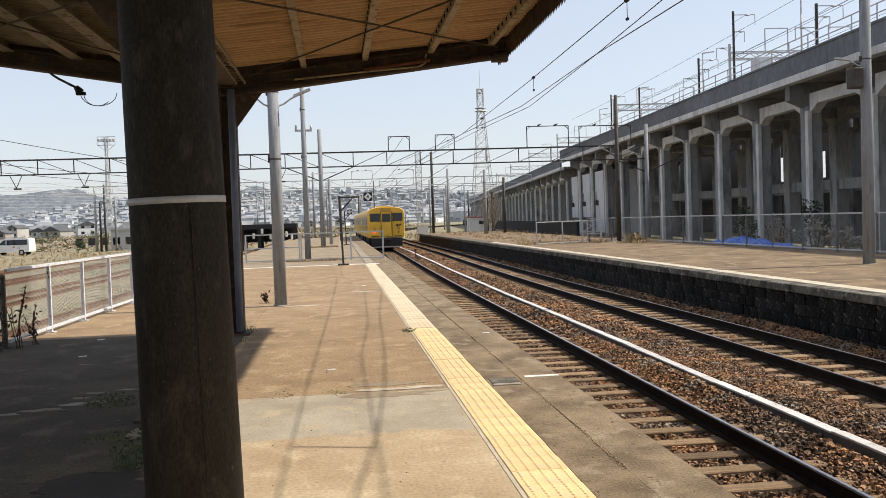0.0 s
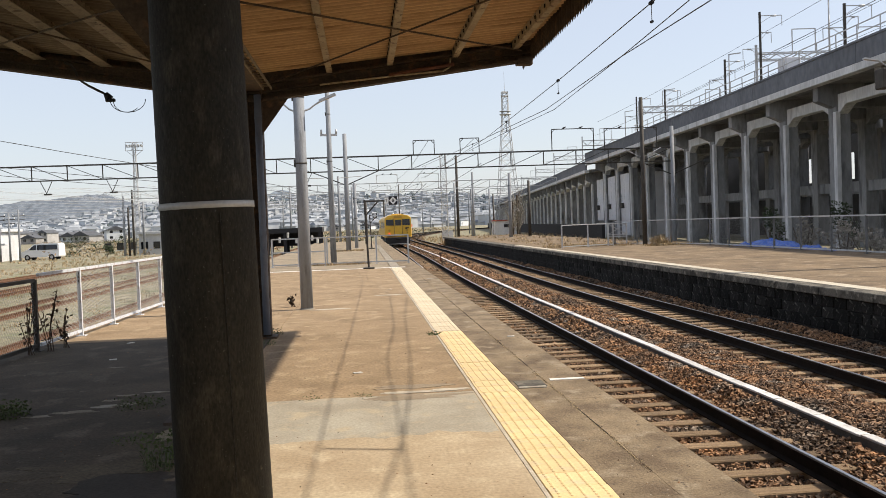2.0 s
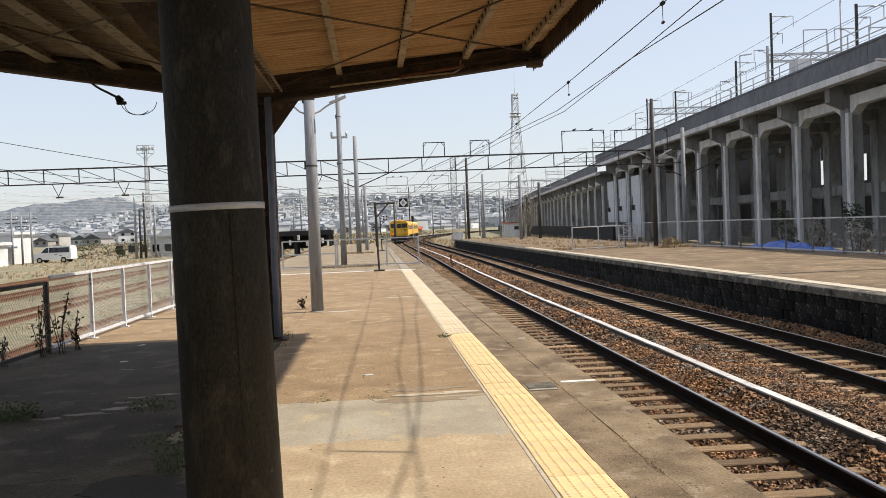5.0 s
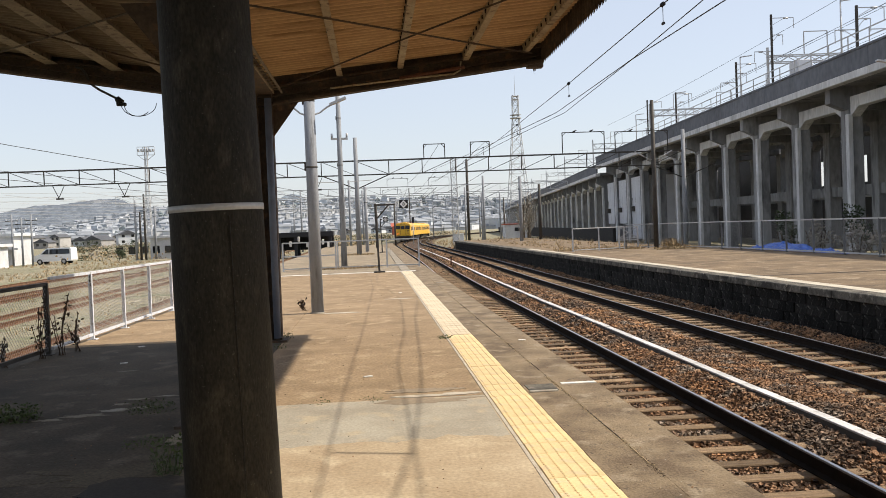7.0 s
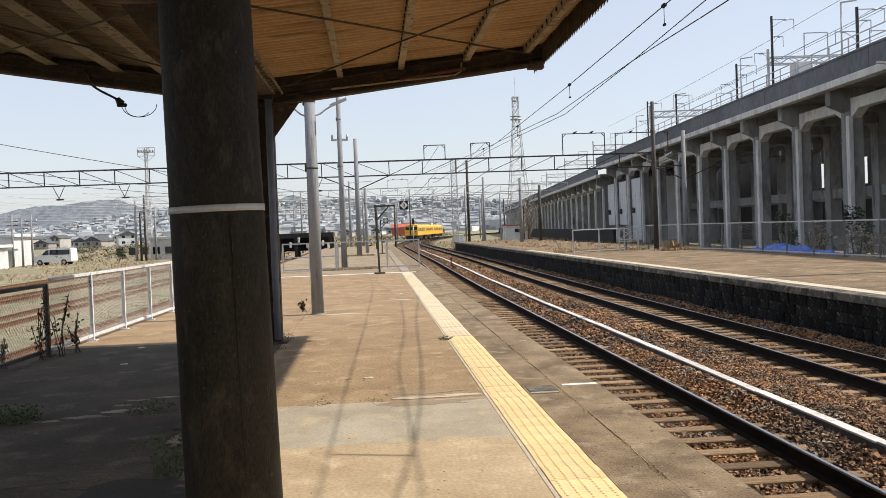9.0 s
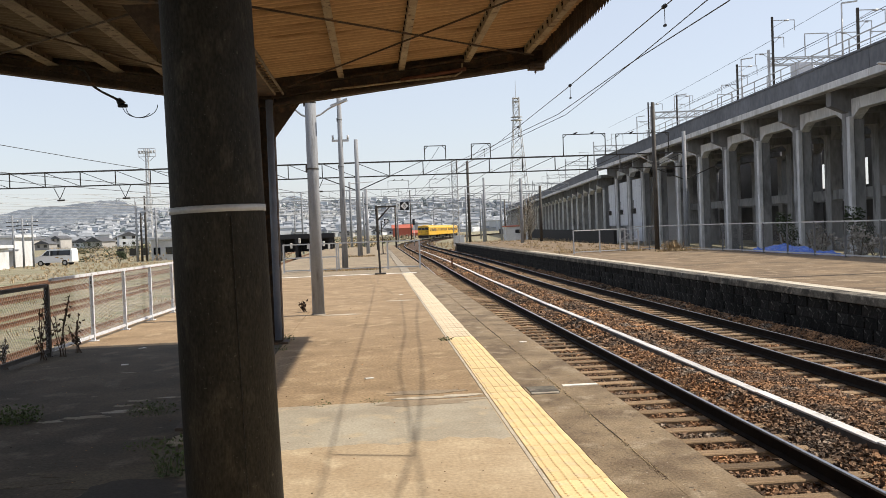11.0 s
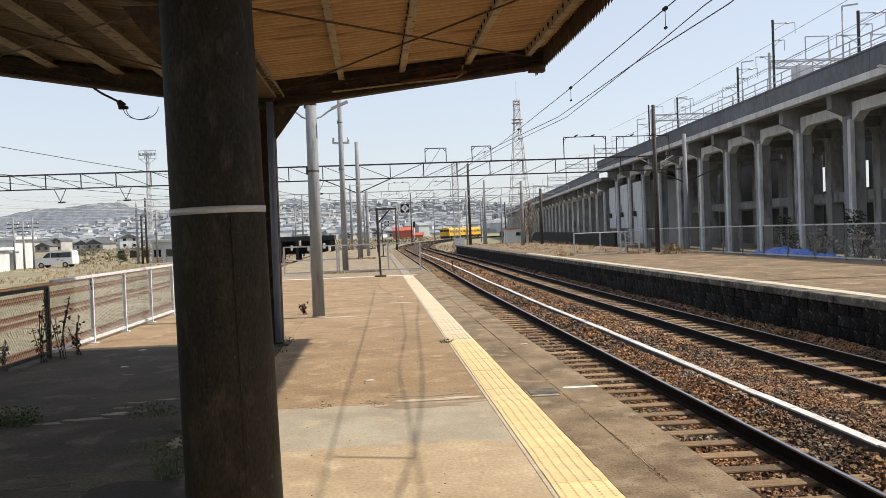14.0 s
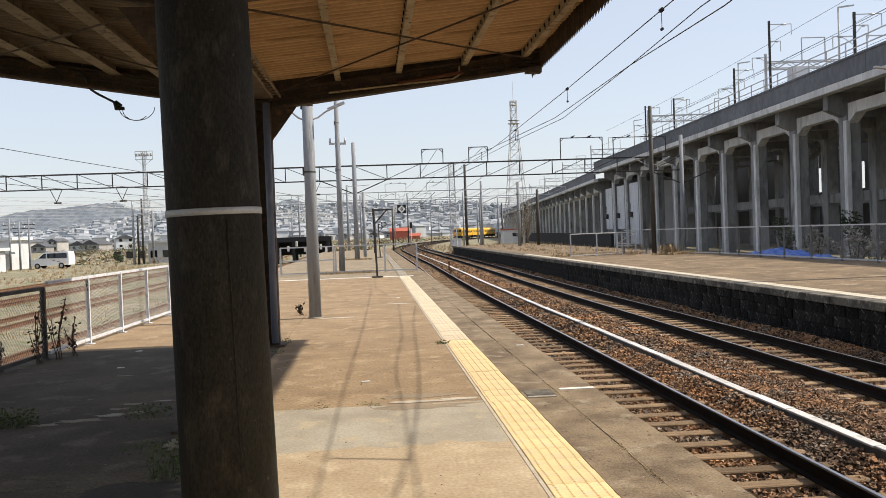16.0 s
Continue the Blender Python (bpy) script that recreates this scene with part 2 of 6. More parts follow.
M_DIRTB = mat("opposite_earth", (0.205, 0.146, 0.088), (0.108, 0.077, 0.048), 0.95, scale=0.7, fine=24, bump=0.4, c3=(0.27, 0.208, 0.138), grain=0.36, lo=0.38, hi=0.64, specks=((5, 0.66, (0.085, 0.064, 0.042)),))
M_MORTAR = mat("pale_mortar", (0.46, 0.41, 0.33), (0.36, 0.31, 0.24), 0.9, scale=4, fine=60, bump=0.3, grain=0.2)
M_STAIN = mat("dark_patch", (0.265, 0.21, 0.145), (0.205, 0.16, 0.11), 0.93, scale=3, fine=80, bump=0.3, grain=0.25)
# Darker copy of the cream sheet, with shade put into its colour.
M_SHADESHEET = mat("shaded_sheet", (0.195, 0.153, 0.104), (0.13, 0.10, 0.067), 0.85, scale=1.1, fine=45, bump=0.1, stretch=(0.4, 1.6, 1), c3=(0.09, 0.066, 0.043), grain=0.18, wave=(0.155, 0.42))
# Dark tone of the roofed floor: the roof's shade is put into it.
M_SHADEFLOOR = mat("shaded_floor", (0.098, 0.077, 0.052), (0.047, 0.038, 0.027), 0.95, scale=1.1, fine=40, bump=0.4, stretch=(1, 0.8, 1), c3=(0.125, 0.10, 0.07), grain=0.36, specks=((7, 0.70, (0.17, 0.143, 0.105)), (30, 0.72, (0.25, 0.22, 0.17))))
M_CREAMLINE = mat("cream_paint", (0.52, 0.47, 0.38), (0.38, 0.33, 0.25), 0.8, scale=2, fine=50, bump=0.1, grain=0.15)
M_YARDRUST = mat("siding_rust", (0.16, 0.085, 0.05), (0.11, 0.06, 0.035), 0.9, scale=3, fine=50, bump=0.2, grain=0.2)
M_FENCE = mat("pale_fence_paint", (0.58, 0.60, 0.64), (0.48, 0.495, 0.52), 0.55, scale=5, fine=60, bump=0.05, grain=0.12, c3=(0.36, 0.33, 0.30))
M_RUSTY = mat("rusty_conduit", (0.17, 0.07, 0.04), (0.10, 0.045, 0.028), 0.8, scale=6, fine=60, bump=0.2, grain=0.25)
# Pale concrete; also stands for light on front beams and column strips.
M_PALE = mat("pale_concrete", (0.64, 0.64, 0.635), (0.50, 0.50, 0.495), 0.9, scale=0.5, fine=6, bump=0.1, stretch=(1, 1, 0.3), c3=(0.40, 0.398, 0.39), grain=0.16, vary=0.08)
# Dark tone that stands for the gloom under the viaduct deck.
M_DECKSHADE = mat("under_deck_shade", (0.085, 0.083, 0.08), (0.055, 0.054, 0.052), 0.95, scale=0.4, fine=8, bump=0.1, grain=0.15)
M_TWIG = mat("bare_twig", (0.30, 0.27, 0.225), (0.22, 0.195, 0.16), 0.9, scale=2, fine=30, bump=0, island=0.3)
M_LID = mat("trough_lid", (0.57, 0.56, 0.54), (0.45, 0.44, 0.42), 0.8, scale=2.5, fine=60, bump=0.2, vary=0.15, grain=0.18, c3=(0.34, 0.32, 0.29))
# Darker than the lid: the shade on the side is put into this colour.
M_TROUGH = mat("trough_side_shade", (0.12, 0.11, 0.10), (0.08, 0.073, 0.066), 0.9, scale=3, fine=60, bump=0.2, grain=0.15)
M_COPDARK = mat("blackened_coping", (0.135, 0.122, 0.098), (0.04, 0.036, 0.03), 0.94, scale=2.2, fine=50, bump=0.4, c3=(0.24, 0.215, 0.175), grain=0.35, lo=0.42, hi=0.6)
# Cream steel darkened for shade, with rust specks.
M_SHADECREAM = mat("shaded_cream_steel", (0.27, 0.22, 0.15), (0.19, 0.15, 0.10), 0.75, scale=3, fine=40, bump=0.15, c3=(0.10, 0.065, 0.04), grain=0.2, specks=((13, 0.66, (0.04, 0.024, 0.015)),))
# Far tree colour, lightened and blued for haze.
M_HAZYTREE = mat("hazed_woods", (0.14, 0.163, 0.168), (0.10, 0.122, 0.13), 0.95, scale=0.05, fine=0.4, bump=0, island=0.35, grain=0.2)
M_FENCEPOST = mat("dark_grey_post", (0.15, 0.15, 0.15), (0.09, 0.09, 0.09), 0.7, scale=5, fine=60, bump=0.1, grain=0.2)
# Lighter floor tone that stands for a strip of sunlight.
M_SUNBAND = mat("sunlit_asphalt", (0.115, 0.094, 0.06), (0.075, 0.061, 0.04), 0.95, scale=2, fine=40, bump=0.3, grain=0.4)
M_DIRTFAR = mat("weathered_platform", (0.29, 0.232, 0.16), (0.185, 0.145, 0.098), 0.95, scale=0.8, fine=12, bump=0.4, c3=(0.24, 0.215, 0.15), grain=0.35)
M_SMOOTH = mat("smooth_asphalt", (0.05, 0.042, 0.033), (0.036, 0.031, 0.025), 0.9, scale=2, fine=50, bump=0.2, grain=0.3)
M_TAIL = glow("tail_lamp", (1.0, 0.06, 0.03), 2.5)


# ---- mesh helpers ----
def box(bm, x0, x1, y0, y1, z0, z1, bev=0.0):
    r = bmesh.ops.create_cube(bm, size=1)
    vs = r["verts"]
    bmesh.ops.scale(bm, verts=vs, vec=(x1 - x0, y1 - y0, z1 - z0))
    bmesh.ops.translate(bm, verts=vs, vec=((x0 + x1) / 2, (y0 + y1) / 2, (z0 + z1) / 2))
    if bev:
        es = list({e for v in vs for e in v.link_edges})
        bmesh.ops.bevel(bm, geom=es, offset=bev, segments=1, affect='EDGES')
    return bm


def frame_of(d, up=(0, 0, 1)):
    d = Vector(d).normalized()
    u = Vector(up)
    if abs(d.dot(u)) > 0.98:
        u = Vector((0, 1, 0))
    s = d.cross(u).normalized()
    return s, s.cross(d).normalized()


def sweep(bm, pts, prof, cap=True, up=(0, 0, 1)):
    """Carries a closed profile of (side, up) pairs along points."""
    rings = []
    pts = [Vector(p) for p in pts]
    for i, p in enumerate(pts):
        d = (pts[min(i + 1, len(pts) - 1)] - pts[max(i - 1, 0)])
        s, u = frame_of(d, up)
        rings.append([bm.verts.new(p + s * a + u * b) for a, b in prof])
    n = len(prof)
    for a, b in zip(rings, rings[1:]):
        for j in range(n):
            bm.faces.new((a[j], a[(j + 1) % n], b[(j + 1) % n], b[j]))
    if cap:
        bm.faces.new(rings[0][::-1])
        bm.faces.new(rings[-1])
    return bm


def ngon(n, r, turn=0.0):
    return [(r * math.cos(math.tau * i / n + turn), r * math.sin(math.tau * i / n + turn)) for i in range(n)]


def tube(bm, p0, p1, r0, r1=None, n=10):
    p0, p1 = Vector(p0), Vector(p1)
    s, u = frame_of(p1 - p0)
    r1 = r0 if r1 is None else r1
    a = [bm.verts.new(p0 + s * x + u * y) for x, y in ngon(n, r0)]
    b = [bm.verts.new(p1 + s * x + u * y) for x, y in ngon(n, r1)]
    for j in range(n):
        f = bm.faces.new((a[j], a[(j + 1) % n], b[(j + 1) % n], b[j]))
        f.smooth = n > 6
    bm.faces.new(a[::-1])
    bm.faces.new(b)
    return bm


def bar(bm, p0, p1, w, h, up=(0, 0, 1)):
    return sweep(bm, [p0, p1], [(-w / 2, -h / 2), (w / 2, -h / 2), (w / 2, h / 2), (-w / 2, h / 2)], up=up)


def to_mesh(name, bm, material):
    bmesh.ops.recalc_face_normals(bm, faces=bm.faces)
    me = bpy.data.meshes.new(name)
    bm.to_mesh(me)
    bm.free()
    me.materials.append(material)
    return me


def part(name, bm, material, parent=None, label="", at=None, kind=""):
    me = bm if isinstance(bm, bpy.types.Mesh) else to_mesh(name, bm, material)
    ob = new(name, me)
    ob.parent = parent
    if at is not None:
        ob.matrix_basis = at
    return tagged(ob, label, kind=kind)


def thing(name, m, label, category, group="", kind=""):
    ob = new(name)
    ob.matrix_basis = m if isinstance(m, Matrix) else pose(*m)
    return tagged(ob, label, category, group, kind)


def B():
    return bmesh.new()


def quads(name, verts, faces, material):
    me = bpy.data.meshes.new(name)
    me.from_pydata(verts, [], faces)
    me.update()
    me.materials.append(material)
    return me

# ---- lines of the plan ----
RAIL_Z = -0.80
GROUND_Z = -1.08
TRACK_1, TRACK_2 = 3.565, 7.375
EDGE, OPP_EDGE = 2.06, 8.89
BEND_Y, BEND_R, BEND_D = 125.0, 633.0, 280.0


def bend(y):
    """How far the railway has swung to the east by y: a straight, a curve, a straight."""
    d = max(0.0, y - BEND_Y)
    u = min(1.0, max(0.0, (y - 30) / 45))
    ease = 0.35 * u * u * (3 - 2 * u)
    root = math.sqrt(BEND_R ** 2 - min(d, BEND_D) ** 2)
    return ease + BEND_R - root + max(0.0, d - BEND_D) * BEND_D / root


# ---- ground ----
bm = B()
for x0, x1, y0, y1 in ((-2500, 2500, -400, 4000),):
    bm.faces.new([bm.verts.new(p) for p in ((x0, y0, GROUND_Z), (x1, y0, GROUND_Z), (x1, y1, GROUND_Z), (x0, y1, GROUND_Z))])
tagged(part("ground", bm, M_EARTH), "dry bare earth and thin grass round the station", "ground", kind="structure")


def railway_bed(x0, x1, y1, name, label):
    bm = B()
    rows = []
    y = -12.0
    while y <= y1:
        rows.append([bm.verts.new((x + (bend(y) if x > 0 else 0), y, z)) for x, z in ((x0 - 0.4, GROUND_Z - 0.02), (x0, -1.03), (x1, -1.03), (x1 + 0.4, GROUND_Z - 0.02))])
        y += 6
    for a, b in zip(rows, rows[1:]):
        for j in range(3):
            bm.faces.new((a[j], a[j + 1], b[j + 1], b[j]))
    return tagged(part(name, bm, M_BALLAST), label, "ballast", kind="structure")


railway_bed(2.1, 8.85, 420, "ballast_bed", "rusty brown ballast between the platforms")

RAIL = [(-0.064, 0), (0.064, 0), (0.064, 0.012), (0.012, 0.03), (0.009, 0.11), (0.032, 0.122), (0.034, 0.153), (-0.034, 0.153), (-0.032, 0.122), (-0.009, 0.11), (-0.012, 0.03), (-0.064, 0.012)]
HEAD = [(-0.006, 0.1525), (0.031, 0.1525), (0.031, 0.156), (-0.006, 0.156)]


def railway(name, x, y0, y1, label, shiny=M_SHINE, near=0, curve=True, step=0.57, seed=1, web=None):
    """A track with two rails, its sleepers near the platform one by one, those far off joined."""
    rnd = random.Random(seed)
    t = thing(name, (0, 0, 0), label, "railway track", "railway tracks", "structure")
    ys = [y0 + (y1 - y0) * i / 90 for i in range(91)] if curve else [y0, y1]
    for side in (-0.5335 - 0.032, 0.5335 + 0.032):
        line = [(x + side + (bend(y) if curve else 0), y, RAIL_Z - 0.155) for y in ys]
        bm = B()
        sweep(bm, line, RAIL)
        r = part("rail", bm, web or M_RUST, t)
        bm = B()
        sweep(bm, line, HEAD)
        part("rail_head", bm, shiny, r, "bright worn running surface")
    bm = B()
    box(bm, -1.05, 1.05, -0.1, 0.1, -0.14, 0, 0.012)
    sleeper = to_mesh("sleeper", bm, M_WOOD)
    y = y0 + 0.2
    rest = B()
    while y < y1:
        if y < near:
            part("sleeper", sleeper, None, t, at=pose(x + rnd.uniform(-0.03, 0.03), y + rnd.uniform(-0.03, 0.03), RAIL_Z - 0.157 + rnd.uniform(-0.006, 0), 0, 0, rnd.uniform(-1.2, 1.2)))
        else:
            dx = bend(y) if curve else 0
            box(rest, x - 1.05 + dx, x + 1.05 + dx, y - 0.1, y + 0.1, -1.09, RAIL_Z - 0.159)
        y += step if y < 150 else step * 2
    part("far_sleepers", rest, M_WOOD, t, kind="stuff")
    return t


# ---- platforms ----
platform = thing("platform", (0, 0, 0), "old station platform of brown worn concrete and earth", "platform", "platforms", "structure")
bm = B()
box(bm, -4.75, 1.78, -10, 96, -1.1, -0.10)
part("platform_core", bm, M_JOINT, platform)
bm = B()
box(bm, -1.31, 0.95, 8.25, 33.1, -0.10, 0.0)
box(bm, -4.75, -1.32, 13.61, 33.1, -0.10, 0.0)
part("platform_surface", bm, M_DIRT, platform, "brown earthy worn surface")
bm = B()
box(bm, -4.75, 0.95, 33.11, 96, -0.10, 0.0)
part("platform_surface", bm, M_DIRTFAR, platform, "greyer weathered surface beyond the barrier")
bm = B()
box(bm, -0.98, 0.95, -10, 8.235, -0.10, 0.002)
part("platform_surface", bm, M_PATCH, platform, "greyer concrete surface")
# Darker floor laid where the roof's shade falls; that shade is painted.
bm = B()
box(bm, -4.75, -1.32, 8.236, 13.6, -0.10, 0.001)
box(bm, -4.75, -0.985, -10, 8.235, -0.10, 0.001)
part("platform_surface", bm, M_SHADEFLOOR, platform, "floor under the roof, its shade painted into the dark colour")
bm = B()
box(bm, 0.955, 1.69, -10, 96, -0.10, -0.012)
part("bedding", bm, M_EDGE, platform)
rnd = random.Random(4)
y = -10.0
while y < 96:
    n = 5.88
    bm = B()
    box(bm, 1.6690, EDGE, y, y + n - 0.002, -0.22, rnd.uniform(-0.0005, 0.0005), 0.001)
    part("edge_slab", bm, M_EDGE, platform)
    bm = B()
    box(bm, 1.345, 1.6685, y, y + n - 0.002, -0.05, rnd.uniform(-0.0005, 0.0005), 0.001)
    part("inner_slab", bm, M_EDGE, platform)
    y += n
bm = B()
box(bm, 1.80, 1.98, -10, 96, -1.1, -0.22)
part("retaining_wall", bm, M_BLOCK, platform)

# tactile blocks: domes near the shelter, then bars, then plain faded ones
def tactile(kind_of):
    bm = B()
    box(bm, -0.176, 0.176, -0.149, 0.149, -0.03, 0.004, 0.002)
    if kind_of == "dots":
        for i in range(5):
            for j in range(6):
                x, y = -0.136 + 0.068 * i, -0.125 + 0.05 * j
                a = [bm.verts.new((x + p * 1.0, y + q, 0.0035)) for p, q in ngon(6, 0.013)]
                b = [bm.verts.new((x + p, y + q, 0.0095)) for p, q in ngon(6, 0.008)]
                for k in range(6):
                    bm.faces.new((a[k], a[(k + 1) % 6], b[(k + 1) % 6], b[k]))
                bm.faces.new(b)
    elif kind_of == "bars":
        for i in range(5):
            x = -0.136 + 0.068 * i
            box(bm, x - 0.017, x + 0.017, -0.146, 0.146, 0.003, 0.0075)
    return bm


BLOCKS = {"dots": to_mesh("tactile_block", tactile("dots"), M_YELLOW), "bars": to_mesh("tactile_block", tactile("bars"), M_YELLOW),
          "plain": to_mesh("tactile_block", tactile("bars"), M_FADED)}
i = 0
y = 0.15
while y < 33.0:
    k = "dots" if y < 7.95 else "bars" if y < 13.0 else "plain"
    part("tactile_block", BLOCKS[k], None, platform, at=pose(1.162 + rnd.uniform(-0.002, 0.002), y, rnd.uniform(-0.001, 0.002), 0, 0, rnd.uniform(-0.3, 0.3)))
    y += 0.30
bm = B()
box(bm, 0.953, 0.978, -10, 33, -0.03, 0.0045)
part("strip_border", bm, M_MORTAR, platform, "thin pale mortar line beside the tactile blocks")
bm = B()
box(bm, -4.2, 1.5, 33.1, 33.45, -0.02, 0.006)
part("painted_line", bm, M_WHITE, platform, "white painted line across the platform")
bm = B()
box(bm, 1.72, 2.05, 8.56, 8.64, -0.02, 0.007)
part("painted_line", bm, M_WHITE, platform, "short white painted line")

rnd = random.Random(31)
y = 3.0
while y < 30:
    n = rnd.uniform(0.3, 1.6)
    bm = B()
    pts = [(1.668 + 0.012 * noise.noise((y + k * 0.1, 3, 0)), y + k * 0.1, 0.0005) for k in range(int(n / 0.1) + 2)]
    wd = rnd.uniform(0.001, 0.0035)
    sweep(bm, pts, [(-wd, -0.004), (wd, -0.004), (wd, 0.003), (-wd, 0.003)])
    part("crack_filling", bm, M_JOINT if rnd.random() < 0.6 else M_DRY, platform)
    y += n + rnd.uniform(0.1, 1.2)

bm = B()
box(bm, 1.0, 1.33, 33.6, 75, -0.03, 0.004)
part("worn_strip", bm, M_COPING, platform, "worn faded strip beyond the barrier")
opp = thing("opposite_platform", (0, 0, 0), "long opposite platform with a dark block wall", "platform", "platforms", "structure")
bm = B()
box(bm, OPP_EDGE + 0.14, 17.2, -10, 100, -1.1, -0.02)
part("platform_core", bm, M_DIRTB, opp)
bm = B()
box(bm, OPP_EDGE + 0.09, OPP_EDGE + 0.15, -10, 100, -1.1, -0.2)
part("wall_backing", bm, M_JOINT, opp)
bm = B()
box(bm, OPP_EDGE + 0.75, 17.0, -10, 100, -0.05, 0.0)
part("platform_surface", bm, M_DIRTB, opp)
bm = B()
end = [[bm.verts.new((x, y, z)) for y, z in ((100.0, -1.1), (103.5, -1.1), (100.0, -0.01))] for x in (OPP_EDGE + 0.05, 16.9)]
bm.faces.new(end[0])
bm.faces.new(end[1][::-1])
for j in range(3):
    bm.faces.new((end[0][j], end[0][(j + 1) % 3], end[1][(j + 1) % 3], end[1][j]))
part("end_ramp", bm, M_DIRTB, opp, "sloping end of the platform")
y = -10.0
while y < 100:
    bm = B()
    box(bm, OPP_EDGE, OPP_EDGE + 0.74, y + 0.008, y + 1.95, -0.16, rnd.uniform(-0.004, 0.004), 0.015)
    part("coping_slab", bm, M_COPDARK, opp)
    y += 1.96
bm = B()
box(bm, OPP_EDGE + 0.37, OPP_EDGE + 0.72, -10, 56, -0.02, 0.008)
part("painted_line", bm, M_CREAMLINE, opp, "cream white painted line along the edge")


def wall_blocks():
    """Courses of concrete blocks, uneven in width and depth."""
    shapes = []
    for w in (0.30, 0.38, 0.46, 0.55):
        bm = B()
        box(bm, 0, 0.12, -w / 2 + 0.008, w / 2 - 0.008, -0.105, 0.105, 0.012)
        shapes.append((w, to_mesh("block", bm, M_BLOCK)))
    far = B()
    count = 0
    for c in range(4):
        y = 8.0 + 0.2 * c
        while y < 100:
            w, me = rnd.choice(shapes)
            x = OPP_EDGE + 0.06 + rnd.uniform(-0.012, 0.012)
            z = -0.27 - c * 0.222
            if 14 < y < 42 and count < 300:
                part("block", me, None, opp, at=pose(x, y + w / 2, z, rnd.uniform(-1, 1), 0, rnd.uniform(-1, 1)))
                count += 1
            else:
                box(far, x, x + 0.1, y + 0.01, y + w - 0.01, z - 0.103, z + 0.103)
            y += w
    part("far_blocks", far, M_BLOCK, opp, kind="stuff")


wall_blocks()
railway("track_1", TRACK_1, -10, 400, "railway track with worn wooden sleepers beside the platform", near=62, seed=2)
railway("track_2", TRACK_2, -10, 400, "railway track along the opposite platform, wooden sleepers", near=68, seed=3)
bm = B()
box(bm, -23.5, -5.1, -12, 145, -1.2, -0.952)
tagged(part("yard_bed", bm, M_EARTH), "pale trodden ballast of the yard", "ground", kind="structure")
for k, x in enumerate((-7.3, -11.6, -16.0, -20.5)):
    railway("siding_%d" % (k + 1), x, -8, 140, "rusty siding in the yard behind the fence", shiny=M_YARDRUST, near=0, curve=False, step=0.62, seed=9 + k, web=M_YARDRUST)

# the cable trough that runs between the tracks
trough = thing("cable_trough", (0, 0, 0), "pale concrete cable trough lying between the two tracks", "cable trough")
bm = B()
line = [(5.075 + 0.015 * math.sin(y * 0.4) + bend(y), y, -1.0) for y in [2 + i * 1.5 for i in range(75)]]
sweep(bm, line, [(-0.06, 0), (0.06, 0), (0.06, 0.172), (-0.06, 0.172)])
part("channel", bm, M_TROUGH, trough, "channel side, shade painted into its dark tone")
rnd = random.Random(14)
bm = B()
box(bm, -0.066, 0.066, -0.497, 0.497, 0, 0.024, 0.004)
lid = to_mesh("lid", bm, M_LID)
y = 2.5
while y < 112:
    part("lid", lid, None, trough, at=pose(5.075 + 0.015 * math.sin(y * 0.4) + bend(y) + rnd.uniform(-0.006, 0.006), y, -0.826 + rnd.uniform(-0.003, 0.004), rnd.uniform(-0.3, 0.3), rnd.uniform(-1, 1), rnd.uniform(-0.5, 0.5)))
    y += 1.0


# ---- shelter roof ----
VALLEY_X, ROOF_END, ROOF_BACK = -1.43, 13.2, -7.0
SHEET_END = 13.87


def roof_z(x):
    """Underside of the purlins."""
    return 3.567 + (0.10 * (x - VALLEY_X) if x > VALLEY_X else -0.13 * (x - VALLEY_X))


roof = thing("shelter_roof", (0, 0, 0), "butterfly platform roof, cream corrugated sheets on brown steel", "roof", kind="structure")


def corrugated(x0, x1, y0, y1, m, pitch=0.155, amp=0.03):
    n = int((y1 - y0) / pitch * 8)
    verts, faces = [], []
    for i in range(n + 1):
        y = y0 + (y1 - y0) * i / n
        dz = amp * math.sin(math.tau * (y - y0) / pitch)
        for x in (x0, x1):
            verts.append((x, y, roof_z(x) + 0.16 + dz))
            verts.append((x, y, roof_z(x) + 0.164 + dz))
    for i in range(n):
        a, b = 4 * i, 4 * i + 4
        faces += [(a, a + 2, b + 2, b), (a + 1, b + 1, b + 3, a + 3), (a + 2, a + 3, b + 3, b + 2), (a, b, b + 1, a + 1)]
    return quads("sheet", verts, faces, m)


def eave_fascia(x, y0, y1, z0, z1, pitch=0.13, amp=0.017):
    n = int((y1 - y0) / pitch * 6)
    verts, faces = [], []
    for i in range(n + 1):
        y = y0 + (y1 - y0) * i / n
        dx = amp * math.sin(math.tau * (y - y0) / pitch)
        cut = 0.055 * math.sin(math.tau * (y - y0) / pitch)
        for o in (0, 0.004):
            verts += [(x + dx + o, y, z0 + cut), (x + dx + o, y, z1)]
    for i in range(n):
        a, b = 4 * i, 4 * i + 4
        faces += [(a, b, b + 1, a + 1), (a + 2, a + 3, b + 3, b + 2), (a, a + 2, b + 2, b)]
    return quads("fascia", verts, faces, M_BROWNBEAM)


EAVE = 2.54
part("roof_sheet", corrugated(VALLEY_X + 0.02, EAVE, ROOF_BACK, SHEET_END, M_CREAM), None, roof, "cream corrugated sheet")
# Left half takes the darker copy: its shade is painted.
part("roof_sheet", corrugated(VALLEY_X - 0.02, -5.4, ROOF_BACK, SHEET_END, M_SHADESHEET), None, roof, "cream corrugated sheet")
